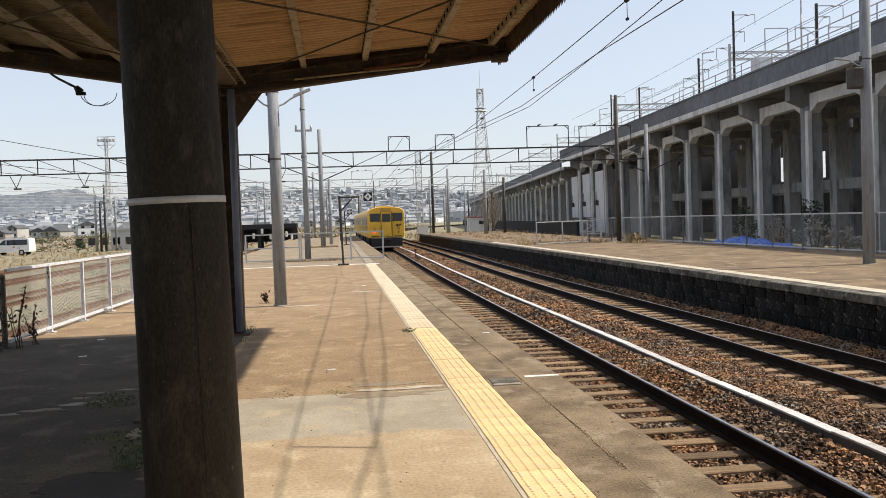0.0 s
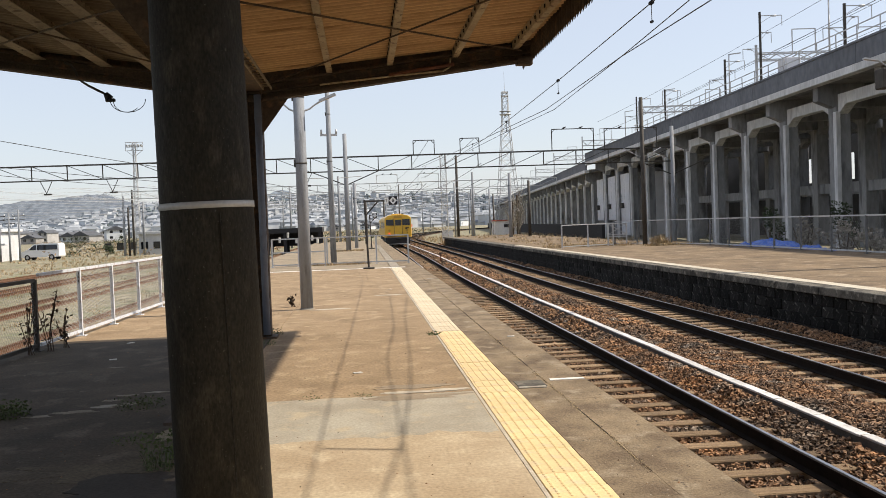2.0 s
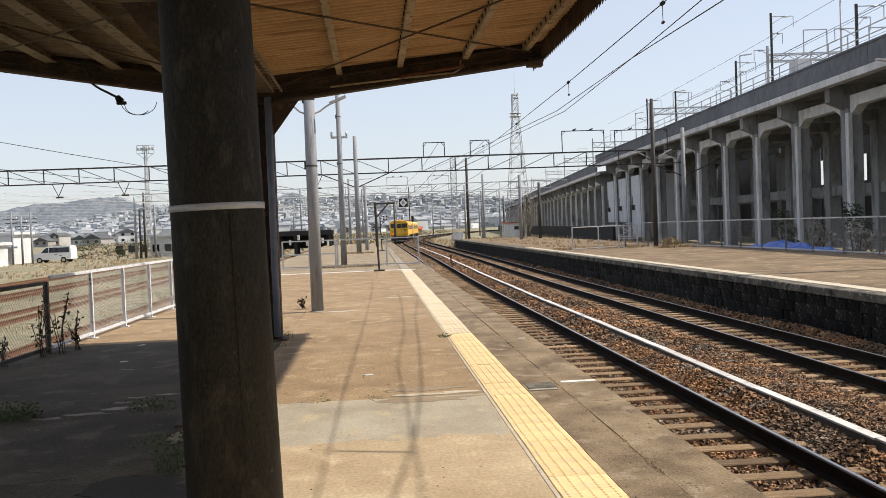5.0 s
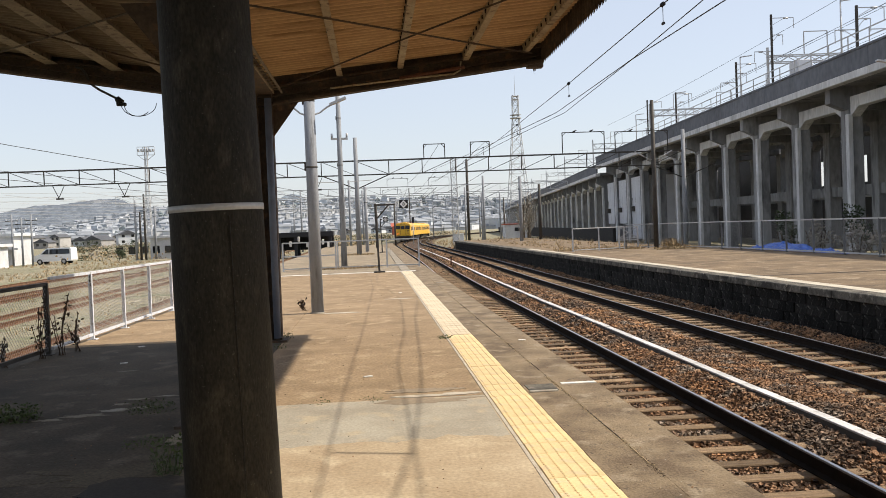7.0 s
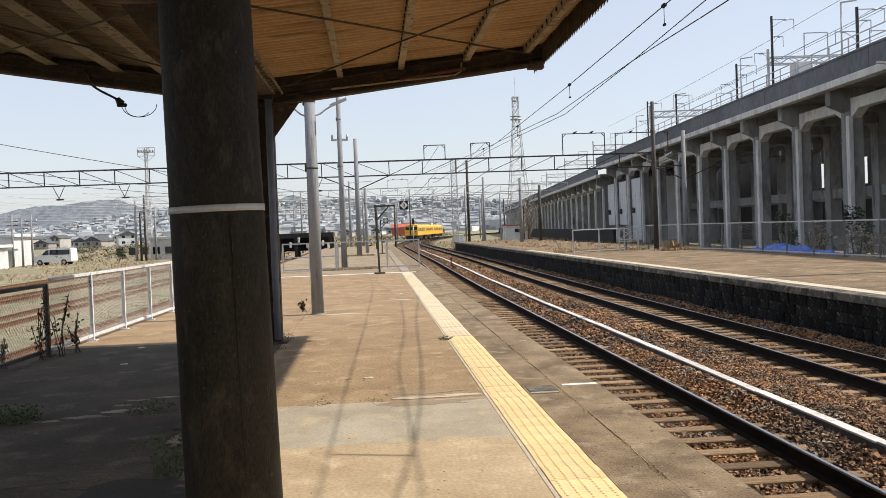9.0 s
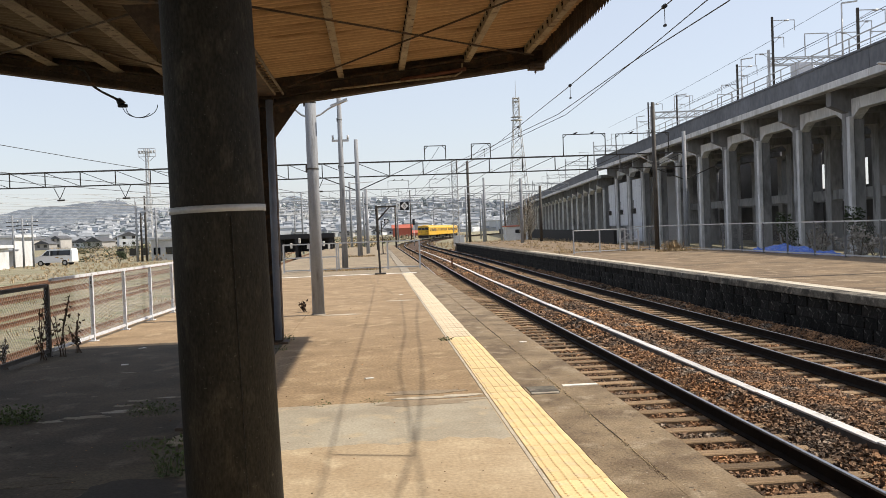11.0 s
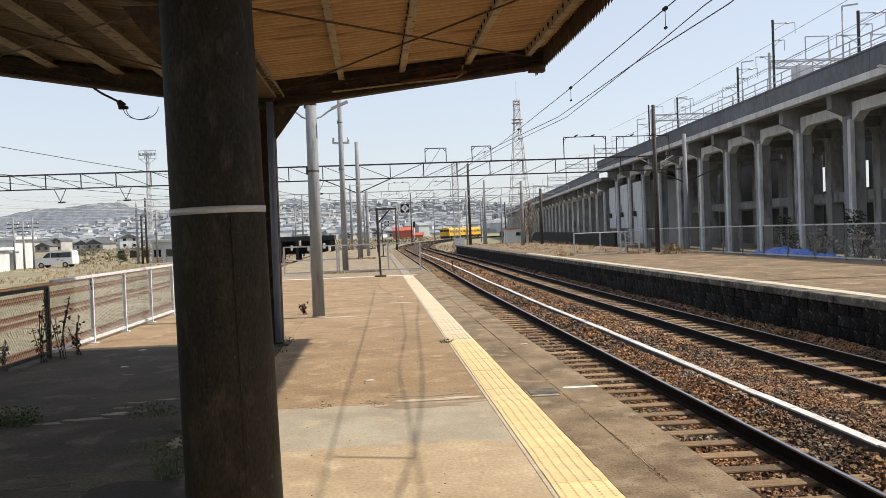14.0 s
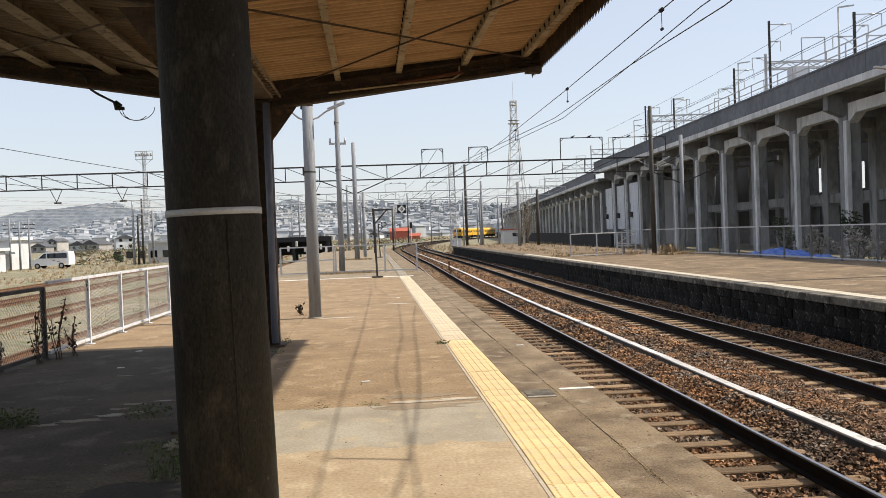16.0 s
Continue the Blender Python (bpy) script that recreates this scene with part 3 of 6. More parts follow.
part("eave_fascia", eave_fascia(EAVE - 0.02, ROOF_BACK, SHEET_END, 3.83, 4.11), None, roof, "brown corrugated fascia")
part("eave_fascia", eave_fascia(-5.38, ROOF_BACK, SHEET_END, 3.98, 4.23), None, roof, "brown corrugated fascia")
bm = B()
box(bm, VALLEY_X - 0.16, VALLEY_X + 0.16, ROOF_BACK, ROOF_END - 0.2, 3.45, 3.57, 0.01)
part("valley_gutter", bm, M_BROWNBEAM, roof)
for x in (-0.38, 0.47, 1.40, 2.26, -2.72, -3.42, -4.30, -5.1):
    bm = B()
    z = roof_z(x)
    bar(bm, (x, ROOF_BACK, z + 0.085), (x, ROOF_END - 0.1, z + 0.085), 0.05, 0.13)
    bar(bm, (x + 0.02, ROOF_BACK, z + 0.02), (x + 0.02, ROOF_END - 0.1, z + 0.02), 0.075 if x > VALLEY_X else 0.16, 0.008)
    purlin = part("purlin", bm, M_CREAMBEAM if x > VALLEY_X else M_SHADECREAM, roof)
    bolts = B()
    for k in range(28):
        y = 5.0 + 0.3 * k
        box(bolts, x - 0.036, x - 0.025, y - 0.02, y + 0.02, z + 0.06, z + 0.10)
    part("hook_bolts", bolts, M_RUST, purlin, kind="stuff")
for y in (7.6, 2.2, -3.2):
    for x1 in (2.4, -5.3):
        bm = B()
        za, zb = roof_z(VALLEY_X) - 0.12, roof_z(x1) - 0.07
        bar(bm, (VALLEY_X, y, za), (x1, y, zb), 0.016, 0.13)
        bar(bm, (VALLEY_X, y, za + 0.06), (x1, y, zb + 0.06), 0.09, 0.012)
        bar(bm, (VALLEY_X, y, za - 0.06), (x1, y, zb - 0.06), 0.09, 0.012)
        part("rafter", bm, M_BROWNBEAM, roof)
for x1, k in ((EAVE, 0.126), (-5.4, -0.159)):
    def low(x):
        return 3.30 + k * (x - VALLEY_X)
    bm = B()
    v = [bm.verts.new((x, ROOF_END + o, z)) for o in (-0.015, 0.015) for x, z in ((VALLEY_X, low(VALLEY_X)), (x1, low(x1)), (x1, roof_z(x1) + 0.19), (VALLEY_X, roof_z(VALLEY_X) + 0.19))]
    bm.faces.new(v[:4])
    bm.faces.new(v[4:][::-1])
    for j in range(4):
        bm.faces.new((v[j], v[(j + 1) % 4], v[4 + (j + 1) % 4], v[4 + j]))
    end = part("end_fascia", bm, M_BROWNBEAM, roof, "brown steel fascia across the roof end")
    for dz, w, h in ((0.02, 0.11, 0.035), (0.13, 0.06, 0.02), (0.25, 0.09, 0.03)):
        bm = B()
        bar(bm, (VALLEY_X, ROOF_END - 0.015 - w / 2, low(VALLEY_X) + dz), (x1 - (0.03 if x1 > 0 else -0.03), ROOF_END - 0.015 - w / 2, low(x1) + dz), w, h)
        part("fascia_rib", bm, M_BROWNBEAM, end)
bm = B()
box(bm, 2.30, 2.53, ROOF_END - 0.10, ROOF_END + 0.05, 3.745, 3.86, 0.008)
part("end_box", bm, M_BROWNBEAM, roof)
bm = B()
tube(bm, (0.47, ROOF_END - 0.16, 3.63), (1.39, ROOF_END - 0.16, 3.76), 0.026, n=10)
part("conduit_box", bm, M_RUSTY, roof, "rusty conduit")
bm = B()
sweep(bm, [(-0.5, ROOF_END - 0.17, 3.515), (0.5, ROOF_END - 0.17, 3.61), (1.24, ROOF_END - 0.17, 3.67), (1.33, ROOF_END - 0.17, 3.72), (1.34, ROOF_END - 0.17, 3.84)], ngon(6, 0.014))
part("cable", bm, M_CREAMBEAM, roof)
for a, b in (((-1.1, 13.0), (2.3, 8.4)), ((2.35, 13.0), (-1.1, 8.4)), ((-1.1, 8.2), (2.3, 3.5)), ((2.3, 8.2), (-1.1, 3.5)), ((-1.8, 13.0), (-5.2, 8.4)), ((-5.2, 13.0), (-1.8, 8.4)), ((-1.8, 8.2), (-5.2, 3.5)), ((-5.2, 8.2), (-1.8, 3.5))):
    bm = B()
    tube(bm, (*a, roof_z(a[0]) - 0.02), (*b, roof_z(b[0]) - 0.02), 0.011, n=6)
    part("brace_rod", bm, M_BROWNBEAM, roof)
bm = B()
for x in (-1.27, -1.16):
    bar(bm, (x, 2, 3.46), (x, 12.9, 3.46), 0.018, 0.035)
y = 2.1
while y < 12.8:
    bar(bm, (-1.27, y, 3.46), (-1.16, y, 3.46), 0.014, 0.014)
    y += 0.22
part("cable_ladder", bm, M_SHADECREAM, roof)
for y in (13.2, 7.6):
    bm = B()
    box(bm, -1.53, -1.33, y - 0.012, y + 0.012, 0, 3.5)
    box(bm, -1.54, -1.52, y - 0.1, y + 0.1, 0, 3.5)
    box(bm, -1.34, -1.32, y - 0.1, y + 0.1, 0, 3.5)
    box(bm, -1.62, -1.24, y - 0.19, y + 0.19, 0, 0.03)
    c = part("column", bm, M_BROWNBEAM, roof, "brown steel column")
    bm = B()
    tube(bm, (-1.37, y - 0.16, 0.06), (-1.37, y - 0.16, 3.4), 0.05, n=12)
    part("downpipe", bm, M_BLUEPIPE, c)
    for s, x1 in ((1, -0.93), (-1, -1.93)):
        bm = B()
        v = [bm.verts.new((px, y + o, pz)) for o in (-0.012, 0.012) for px, pz in ((-1.43 + s * 0.1, 2.87), (x1, 3.40), (-1.43 + s * 0.1, 3.40))]
        bm.faces.new(v[:3])
        bm.faces.new(v[3:][::-1])
        for j in range(3):
            bm.faces.new((v[j], v[(j + 1) % 3], v[3 + (j + 1) % 3], v[3 + j]))
        part("gusset", bm, M_BROWNBEAM, c)
# bare lamp holder hanging under the roof end
bm = B()
sweep(bm, [(-3.957, ROOF_END - 0.12, 3.908), (-3.87, ROOF_END - 0.12, 3.88), (-3.815, ROOF_END - 0.12, 3.80), (-3.79, ROOF_END - 0.1, 3.70), (-3.75, ROOF_END - 0.06, 3.655), (-3.673, ROOF_END - 0.02, 3.60), (-3.450, ROOF_END, 3.478)], ngon(8, 0.016))
holder = part("lamp_holder", bm, M_DARKSTEEL, roof, "bent conduit with an empty lamp socket")
bm = B()
tube(bm, (-3.455, ROOF_END, 3.49), (-3.405, ROOF_END, 3.415), 0.035, 0.06, 12)
box(bm, -3.46, -3.33, ROOF_END - 0.03, ROOF_END + 0.03, 3.375, 3.42, 0.008)
part("socket", bm, M_BLACK, holder)
bm = B()
sweep(bm, [(-3.16 + 0.24 * math.cos(a), ROOF_END, 3.40 - 0.175 * math.sin(a)) for a in [math.pi * (1 - i / 14) for i in range(15)]], ngon(4, 0.005))
sweep(bm, [(-3.18 + 0.18 * math.cos(a), ROOF_END + 0.02, 3.38 - 0.15 * math.sin(a)) for a in [math.pi * (1 - i / 14) for i in range(12)]], ngon(4, 0.005))
part("loose_wire", bm, M_WIRE, holder)

# the big pillar beside the camera
PX, PY = -0.624, 4.0
pillar = thing("pillar", (PX, PY, 0, 0, -1.03, 0), "thick round brown-painted steel pillar with a metal band", "pillar")
bm = B()
tube(bm, (0, 0, 0), (0, 0, 3.72), 0.2045, 0.184, n=48)
part("shaft", bm, M_PILLAR, pillar)
bm = B()
tube(bm, (0, 0, 1.622), (0, 0, 1.650), 0.1995, n=48)
part("band", bm, M_GALV, pillar, "bright thin metal band")
bm = B()
box(bm, 0.0785, 0.0815, -0.187, -0.16, 0.02, 1.6)
part("seam", bm, M_PILLAR, pillar, "vertical weld seam")


# ---- poles, gantries and wires ----
def pole(name, x, y, top, r0, r1, material, label, category="pole", group="", z0=0.0, n=16, fittings=True):
    t = thing(name, (x, y, z0), label, category, group)
    bm = B()
    tube(bm, (0, 0, 0), (0, 0, top - z0), r0, r1, n)
    part("shaft", bm, material, t)
    bm = B()
    tube(bm, (0, 0, -0.02), (0, 0, 0.02), r0 * 1.25, r0 * 1.2, n)
    part("footing", bm, M_COPING, t)
    if fittings:
        for z in (0.55, 0.8):
            bm = B()
            h = (top - z0) * z
            rr = r0 + (r1 - r0) * z
            tube(bm, (0, 0, h), (0, 0, h + 0.03), rr + 0.004, rr + 0.004, n)
            box(bm, -rr - 0.025, -rr + 0.01, -0.04, 0.04, h - 0.05, h + 0.09)
            part("clamp", bm, M_DARKSTEEL, t)
    return t


def lamp_head(t, base, out, lean=0.35):
    """A short curved arm with a long flat lantern."""
    bm = B()
    pts = [(base[0] + out * a, base[1], base[2] + b) for a, b in ((0, 0), (0.15, 0.03), (0.35, 0.12), (0.5, 0.17))]
    sweep(bm, pts, ngon(6, 0.018))
    arm = part("arm", bm, M_GALV, t)
    bm = B()
    bar(bm, (base[0] + out * 0.45, base[1], base[2] + 0.17), (base[0] + out * 0.95, base[1], base[2] + 0.17 + lean * 0.5), 0.12, 0.045)
    part("lantern", bm, M_GALV, arm, "slim grey lantern")


p = pole("lamp_post", -1.08, 17.5, 4.95, 0.115, 0.1, M_POLE, "grey concrete lamp post with two lantern arms", "lamp post", "lamp posts")
lamp_head(p, (0.1, 0, 3.72), 0.62, 0.25)
lamp_head(p, (-0.1, 0, 3.72), -0.5, 0.1)
p = pole("wire_mast", -1.18, 37.8, 7.6, 0.125, 0.085, M_POLE, "tall concrete mast with a crossarm on the platform", "mast", "masts")
bm = B()
box(bm, -0.34, 0.34, -0.05, 0.05, 5.22, 5.30)
for x in (-0.3, 0.3):
    tube(bm, (x, 0, 5.3), (x, 0, 5.48), 0.04, n=8)
part("crossarm", bm, M_GALV, p)
for x in (-0.25, 0.25):
    bm = B()
    tube(bm, (x, -0.1, 3.5), (x * 5, -0.1, 3.55), 0.015, n=6)
    part("bracket", bm, M_GALV, p)


def truss(t, y, x0, x1, z0, z1, step, m, depth=0.0):
    """A flat lattice girder across the tracks, chords and web each a part."""
    for z, r in ((z1, 0.055), (z0, 0.045)):
        bm = B()
        bar(bm, (x0, y, z), (x1, y, z + 0.02 * (x1 - x0) / 6 * 0), r * 1.6, r * 1.6)
        part("chord", bm, m, t)
    n = max(2, int(round((x1 - x0) / step)))
    for i in range(n + 1):
        x = x0 + (x1 - x0) * i / n
        bm = B()
        bar(bm, (x, y, z0), (x, y, z1), 0.055, 0.055)
        if i < n:
            xa = x0 + (x1 - x0) * (i + 1) / n
            if x < -0.9:
                bar(bm, (x, y, z1), (xa, y, z0), 0.035, 0.035)
            else:
                bar(bm, (x, y, z0), (xa, y, z1), 0.035, 0.035)
        part("web", bm, m, t)


def gantry(y, x0, x1, posts, zt, dx=0.0, frames=(), steel=M_DARKSTEEL):
    t = thing("wire_gantry", (dx, y, 0), "grey steel lattice gantry over the tracks carrying wires", "gantry", "wire gantries")
    truss(t, 0, x0, x1, zt - 0.88, zt, 2.05, steel)
    for x, zb, ztop, m in posts:
        bm = B()
        tube(bm, (x, 0, zb), (x, 0, ztop), 0.16, 0.12, 14)
        part("post", bm, m, t)
        bm = B()
        bar(bm, (x, 0, zt - 1.75), (x - 2.1, 0, zt - 0.88), 0.06, 0.06)
        bar(bm, (x, 0, zt - 1.75), (x + 2.1, 0, zt - 0.88), 0.06, 0.06)
        part("strut", bm, steel, t)
    for a, b, h in frames:
        bm = B()
        bar(bm, (a, 0, zt), (a, 0, zt + h), 0.05, 0.05)
        bar(bm, (b, 0, zt), (b, 0, zt + h), 0.05, 0.05)
        bar(bm, (a, 0, zt + h), (b, 0, zt + h), 0.05, 0.05)
        for e, q in ((a, 0.22), (b, -0.22)):
            bar(bm, (e, 0, zt + h - 0.22), (e + q, 0, zt + h), 0.035, 0.035)
        part("stub_frame", bm, steel, t)
        for x in (a + (b - a) * 0.3, a + (b - a) * 0.7) if b - a > 2 else ():
            bm = B()
            tube(bm, (x - 0.1, 0, zt + h + 0.02), (x + 0.12, 0, zt + h + 0.14), 0.06, 0.03, 8)
            part("insulator", bm, M_BLACK, t)
    for x in [x0 + 3.2 + 3.9 * i for i in range(int((-2.5 - x0) / 3.9))]:
        bm = B()
        bar(bm, (x - 0.35, 0, zt - 0.9), (x, 0, zt - 1.65), 0.035, 0.035)
        bar(bm, (x + 0.35, 0, zt - 0.9), (x, 0, zt - 1.65), 0.035, 0.035)
        tube(bm, (x - 0.15, 0, zt - 1.7), (x + 0.28, 0, zt - 1.7), 0.05, n=8)
        part("hanger", bm, steel, t)
    return t


gantry(58, -26, 20.0, ((-0.85, 0, 7.3, M_POLE), (20.0, -1.0, 7.2, M_POLE)), 5.85, frames=((3.4, 4.72, 0.9), (6.35, 7.55, 0.95), (12.2, 14.9, 1.35), (15.6, 19.0, 1.3)))
# Gantries from here on use paler steel to stand for distance haze.
g2 = gantry(112, -30, 24.0, ((13.6, -1, 7.6, M_POLE), (-2.6, -1, 7.6, M_POLE)), 6.6, frames=((2, 4.5, 1), (7, 9.5, 1)), steel=M_GALV)
for k, (y, dx) in enumerate(((160, 2.0), (205, 9.0), (250, 20.0), (300, 34.0), (350, 52.0))):
    gantry(y, -34, 26.0, ((14 + dx * 0.1, -1, 8.4, M_POLE), (-3.5, -1, 8.4, M_POLE), (-26, -1, 8.4, M_POLE)), 7.2, dx=dx, frames=((0, 3.2, 1.1), (5.6, 8.8, 1.1)), steel=M_GALV)

p = pole("wire_mast", 13.05, 125, 10.6, 0.2, 0.16, M_DARKSTEEL, "tall dark mast beside the curving tracks", "mast", "masts", z0=-1.0, n=12)
p = pole("lamp_post", 14.38, 46.2, 7.55, 0.12, 0.088, M_DARKSTEEL, "dark lamp post with two pale arms on the far platform", "lamp post", "lamp posts")
lamp_head(p, (0.1, 0, 4.55), 0.9, 0.5)
lamp_head(p, (-0.1, 0, 4.55), -0.9, 0.5)
p = pole("lamp_post", 13.57, 22.4, 9.5, 0.15, 0.125, M_POLE, "tall concrete lamp post with a lantern on the far platform", "lamp post", "lamp posts")
lamp_head(p, (-0.1, 0, 5.05), -0.75, 0.1)
bm = B()
box(bm, -0.75, 0.75, -0.06, 0.06, 6.95, 7.05)
for x in (-0.7, -0.45, 0.45, 0.7):
    tube(bm, (x, 0, 7.05), (x, 0, 7.2), 0.05, n=8)
part("crossarm", bm, M_DARKSTEEL, p)
bm = B()
box(bm, -0.42, -0.16, -0.2, 0.2, 4.5, 5.0, 0.02)
part("switch_box", bm, M_DARKSTEEL, p)
pole("wire_mast", 13.6, 84, 5.9, 0.17, 0.13, M_POLE, "pale concrete mast beside the far platform", "mast", "masts", n=12)
pole("wire_mast", 16.0, 87.5, 5.3, 0.16, 0.12, M_DARKSTEEL, "dark and pale mast with a crossarm", "mast", "masts", n=12)
for k, (x, y, h, m) in enumerate(((-0.4, 66, 4.6, M_POLE), (0.38, 78, 3.6, M_DARKSTEEL), (19.5, 140, 6.5, M_POLE), (21.5, 150, 6, M_DARKSTEEL), (14.1, 118, 5.8, M_POLE), (-9, 120, 7, M_POLE),
                                  (2.9, 118, 4.6, M_DARKSTEEL), (-14, 130, 7, M_POLE), (7.8, 190, 9.8, M_DARKSTEEL), (-20, 170, 8, M_POLE))):
    pole("wire_mast", x, y, h, 0.13, 0.1, m, "slender mast in the railway yard", "mast", "masts", z0=-1.0, n=10)


def wire(pts, r=0.011, sag=0.0, name="overhead_wire", label="thin dark overhead wire along the railway", steps=10, m=None):
    bm = B()
    line = []
    for a, b in zip(pts, pts[1:]):
        for i in range(steps):
            f = i / steps
            line.append(tuple(a[k] + (b[k] - a[k]) * f - (sag * 4 * f * (1 - f) if k == 2 else 0) for k in range(3)))
    line.append(tuple(pts[-1]))
    sweep(bm, line, ngon(4, r))
    ob = new(name, to_mesh(name, bm, m or M_WIRE))
    return tagged(ob, label, "wire", "overhead wires")


wire([(3.03, -12, 3.76), (3.07, 5.2, 3.77), (3.13, 8.6, 3.78), (3.24, 15.0, 3.74), (3.41, 24.8, 3.76), (3.9, 58, 5.1)], 0.0075)
wire([(3.75, -12, 4.0), (3.89, 6.3, 4.0), (3.88, 10.4, 4.0), (4.06, 13.9, 3.97), (4.19, 20.4, 3.97), (3.74, 26.9, 3.98), (4.05, 58, 4.4)], 0.008)
wire([(3.2, -12, 4.02), (3.74, 5.2, 4.02), (3.91, 6.6, 4.01), (4.06, 8.7, 4.0), (4.15, 10.4, 4.00), (4.61, 15.8, 4.30), (5.34, 24.9, 4.50), (5.07, 32.8, 4.60), (4.55, 58, 4.9)], 0.009)
wire([(3.86, 6.2, 3.98), (3.10, 6.36, 3.74)], 0.014, label="short pull-off arm between the overhead wires", steps=2)


def dropper(y):
    """A bead of insulators on the upper wire and the thin link below it."""
    t = thing("insulator", (0, 0, 0), "dark bead insulator with a thin dropper on the overhead wire", "insulator", "insulators")
    x, z = np.interp(y, (8.6, 15.0, 24.8, 58), (3.13, 3.24, 3.41, 3.9)), np.interp(y, (8.6, 15.0, 24.8, 58), (3.78, 3.74, 3.76, 5.1))
    bm = B()
    tube(bm, (x, y - 0.03, z), (x, y + 0.03, z), 0.024, n=10)
    part("bead", bm, M_BLACK, t)
    bm = B()
    tube(bm, (x, y, z), (x, y, z - 0.2), 0.004, n=4)
    tube(bm, (x, y - 0.02, z - 0.2), (x, y + 0.02, z - 0.2), 0.016, n=8)
    part("link", bm, M_WIRE, t)


for y in (9.6, 14.7, 20.7, 28.0):
    dropper(y)
for k in range(1, 8):
    ya, yb = (58, 112, 160, 205, 250, 300, 350, 400)[k - 1:k + 1]
    for x, z in ((3.9, 5.1), (3.9, 4.05), (7.4, 5.2), (7.4, 4.2), (4.1, 6.7), (7.0, 6.75)):
        wire([(x + bend(ya), ya, z), (x + bend(yb), yb, z + 0.3)], 0.016, 0.35, steps=6)

for k in range(9):
    x = -6 - 2.3 * k
    wire([(x, 58, 4.3 + 0.2 * (k % 2)), (x * 0.93, 112, 5.6), (x * 0.9 + 2, 160, 6.3), (x * 0.85 + 9, 205, 6.4)], 0.012, 0.35, m=M_GALV)
wire([(-60, 70, 16.5), (-14, 130, 8.2), (6, 205, 8.0)], 0.035, 0.6)
wire([(-60, 70, 11.8), (-14, 130, 7.2), (6, 205, 7.6)], 0.03, 0.5)
wire([(-60, 76, 11.0), (-14, 140, 6.6), (6, 215, 7.2)], 0.03, 0.5)
for k in range(10):
    wire([(-70, 90 + 6 * k, 9.4 - 0.35 * k), (-29, 118 + 4 * k, 7.4 - 0.3 * k), (-4, 205, 6.4 - 0.1 * k)], 0.016, 0.8, m=M_GALV)


# ---- signs and barriers ----
def cut_text(body, size, m, parent, at):
    cu = bpy.data.curves.new("text", 'FONT')
    cu.body, cu.size, cu.align_x, cu.align_y, cu.extrude = body, size, 'CENTER', 'CENTER', 0.004
    tmp = bpy.data.objects.new("text", cu)
    scene.collection.objects.link(tmp)
    me = bpy.data.meshes.new_from_object(tmp.evaluated_get(bpy.context.evaluated_depsgraph_get()))
    bpy.data.objects.remove(tmp)
    me.materials.clear()
    me.materials.append(m)
    return part("numeral", me, None, parent, at=at)


def stop_sign(x, y, zs, numeral, size, post=True, arm=0.95):
    t = thing("stop_sign", (x, y, 0), "black square stop sign with a white diamond on a dark post", "sign", "stop signs")
    bm = B()
    bar(bm, (0, 0, 0), (-0.07, 0, zs + 0.06), 0.07, 0.07)
    part("post", bm, M_DARKSTEEL, t)
    bm = B()
    box(bm, -0.2, 0.2, -0.2, 0.2, 0, 0.05, 0.01)
    part("foot", bm, M_DARKSTEEL, t)
    bm = B()
    bar(bm, (-0.07, 0, zs), (arm - 0.2, 0, zs), 0.05, 0.06)
    bar(bm, (-0.04, 0, zs - 0.5), (0.42, 0, zs), 0.045, 0.05)
    part("arm", bm, M_DARKSTEEL, t)
    bm = B()
    box(bm, arm - size / 2, arm + size / 2, -0.02, 0.02, zs - size / 2, zs + size / 2, 0.005)
    board = part("board", bm, M_BLACK, t, "black board with a white diamond")
    d = size * 0.46
    bm = B()
    v = [bm.verts.new((arm + a * d, -0.027, zs + b * d)) for a, b in ((0, -1), (1, 0), (0, 1), (-1, 0))]
    bm.faces.new(v)
    part("diamond", bm, M_SIGNW, board)
    if numeral:
        cut_text(numeral, size * 0.55, M_BLACK, board, pose(arm, -0.034, zs, 90, 0, 0))
        bm = B()
        box(bm, arm - size * 0.98, arm - size * 0.55, -0.05, -0.028, zs - size * 0.32, zs + size * 0.32, 0.004)
        plate = part("plate", bm, M_SIGNW, t, "small white number plate")
        cut_text("7", size * 0.5, M_BLACK, plate, pose(arm - size * 0.76, -0.056, zs, 90, 0, 0))
    else:
        for a, b in ((0, -0.5), (0.5, 0), (0, 0.5), (-0.5, 0)):
            bm = B()
            box(bm, arm + a * d - d * 0.1, arm + a * d + d * 0.1, -0.034, -0.028, zs + b * d - d * 0.1, zs + b * d + d * 0.1)
            part("mark", bm, M_BLACK, board)
    return t


stop_sign(0.20, 33.1, 2.40, "8", 0.31)
stop_sign(0.62, 62.0, 2.20, "", 0.31, arm=0.28)


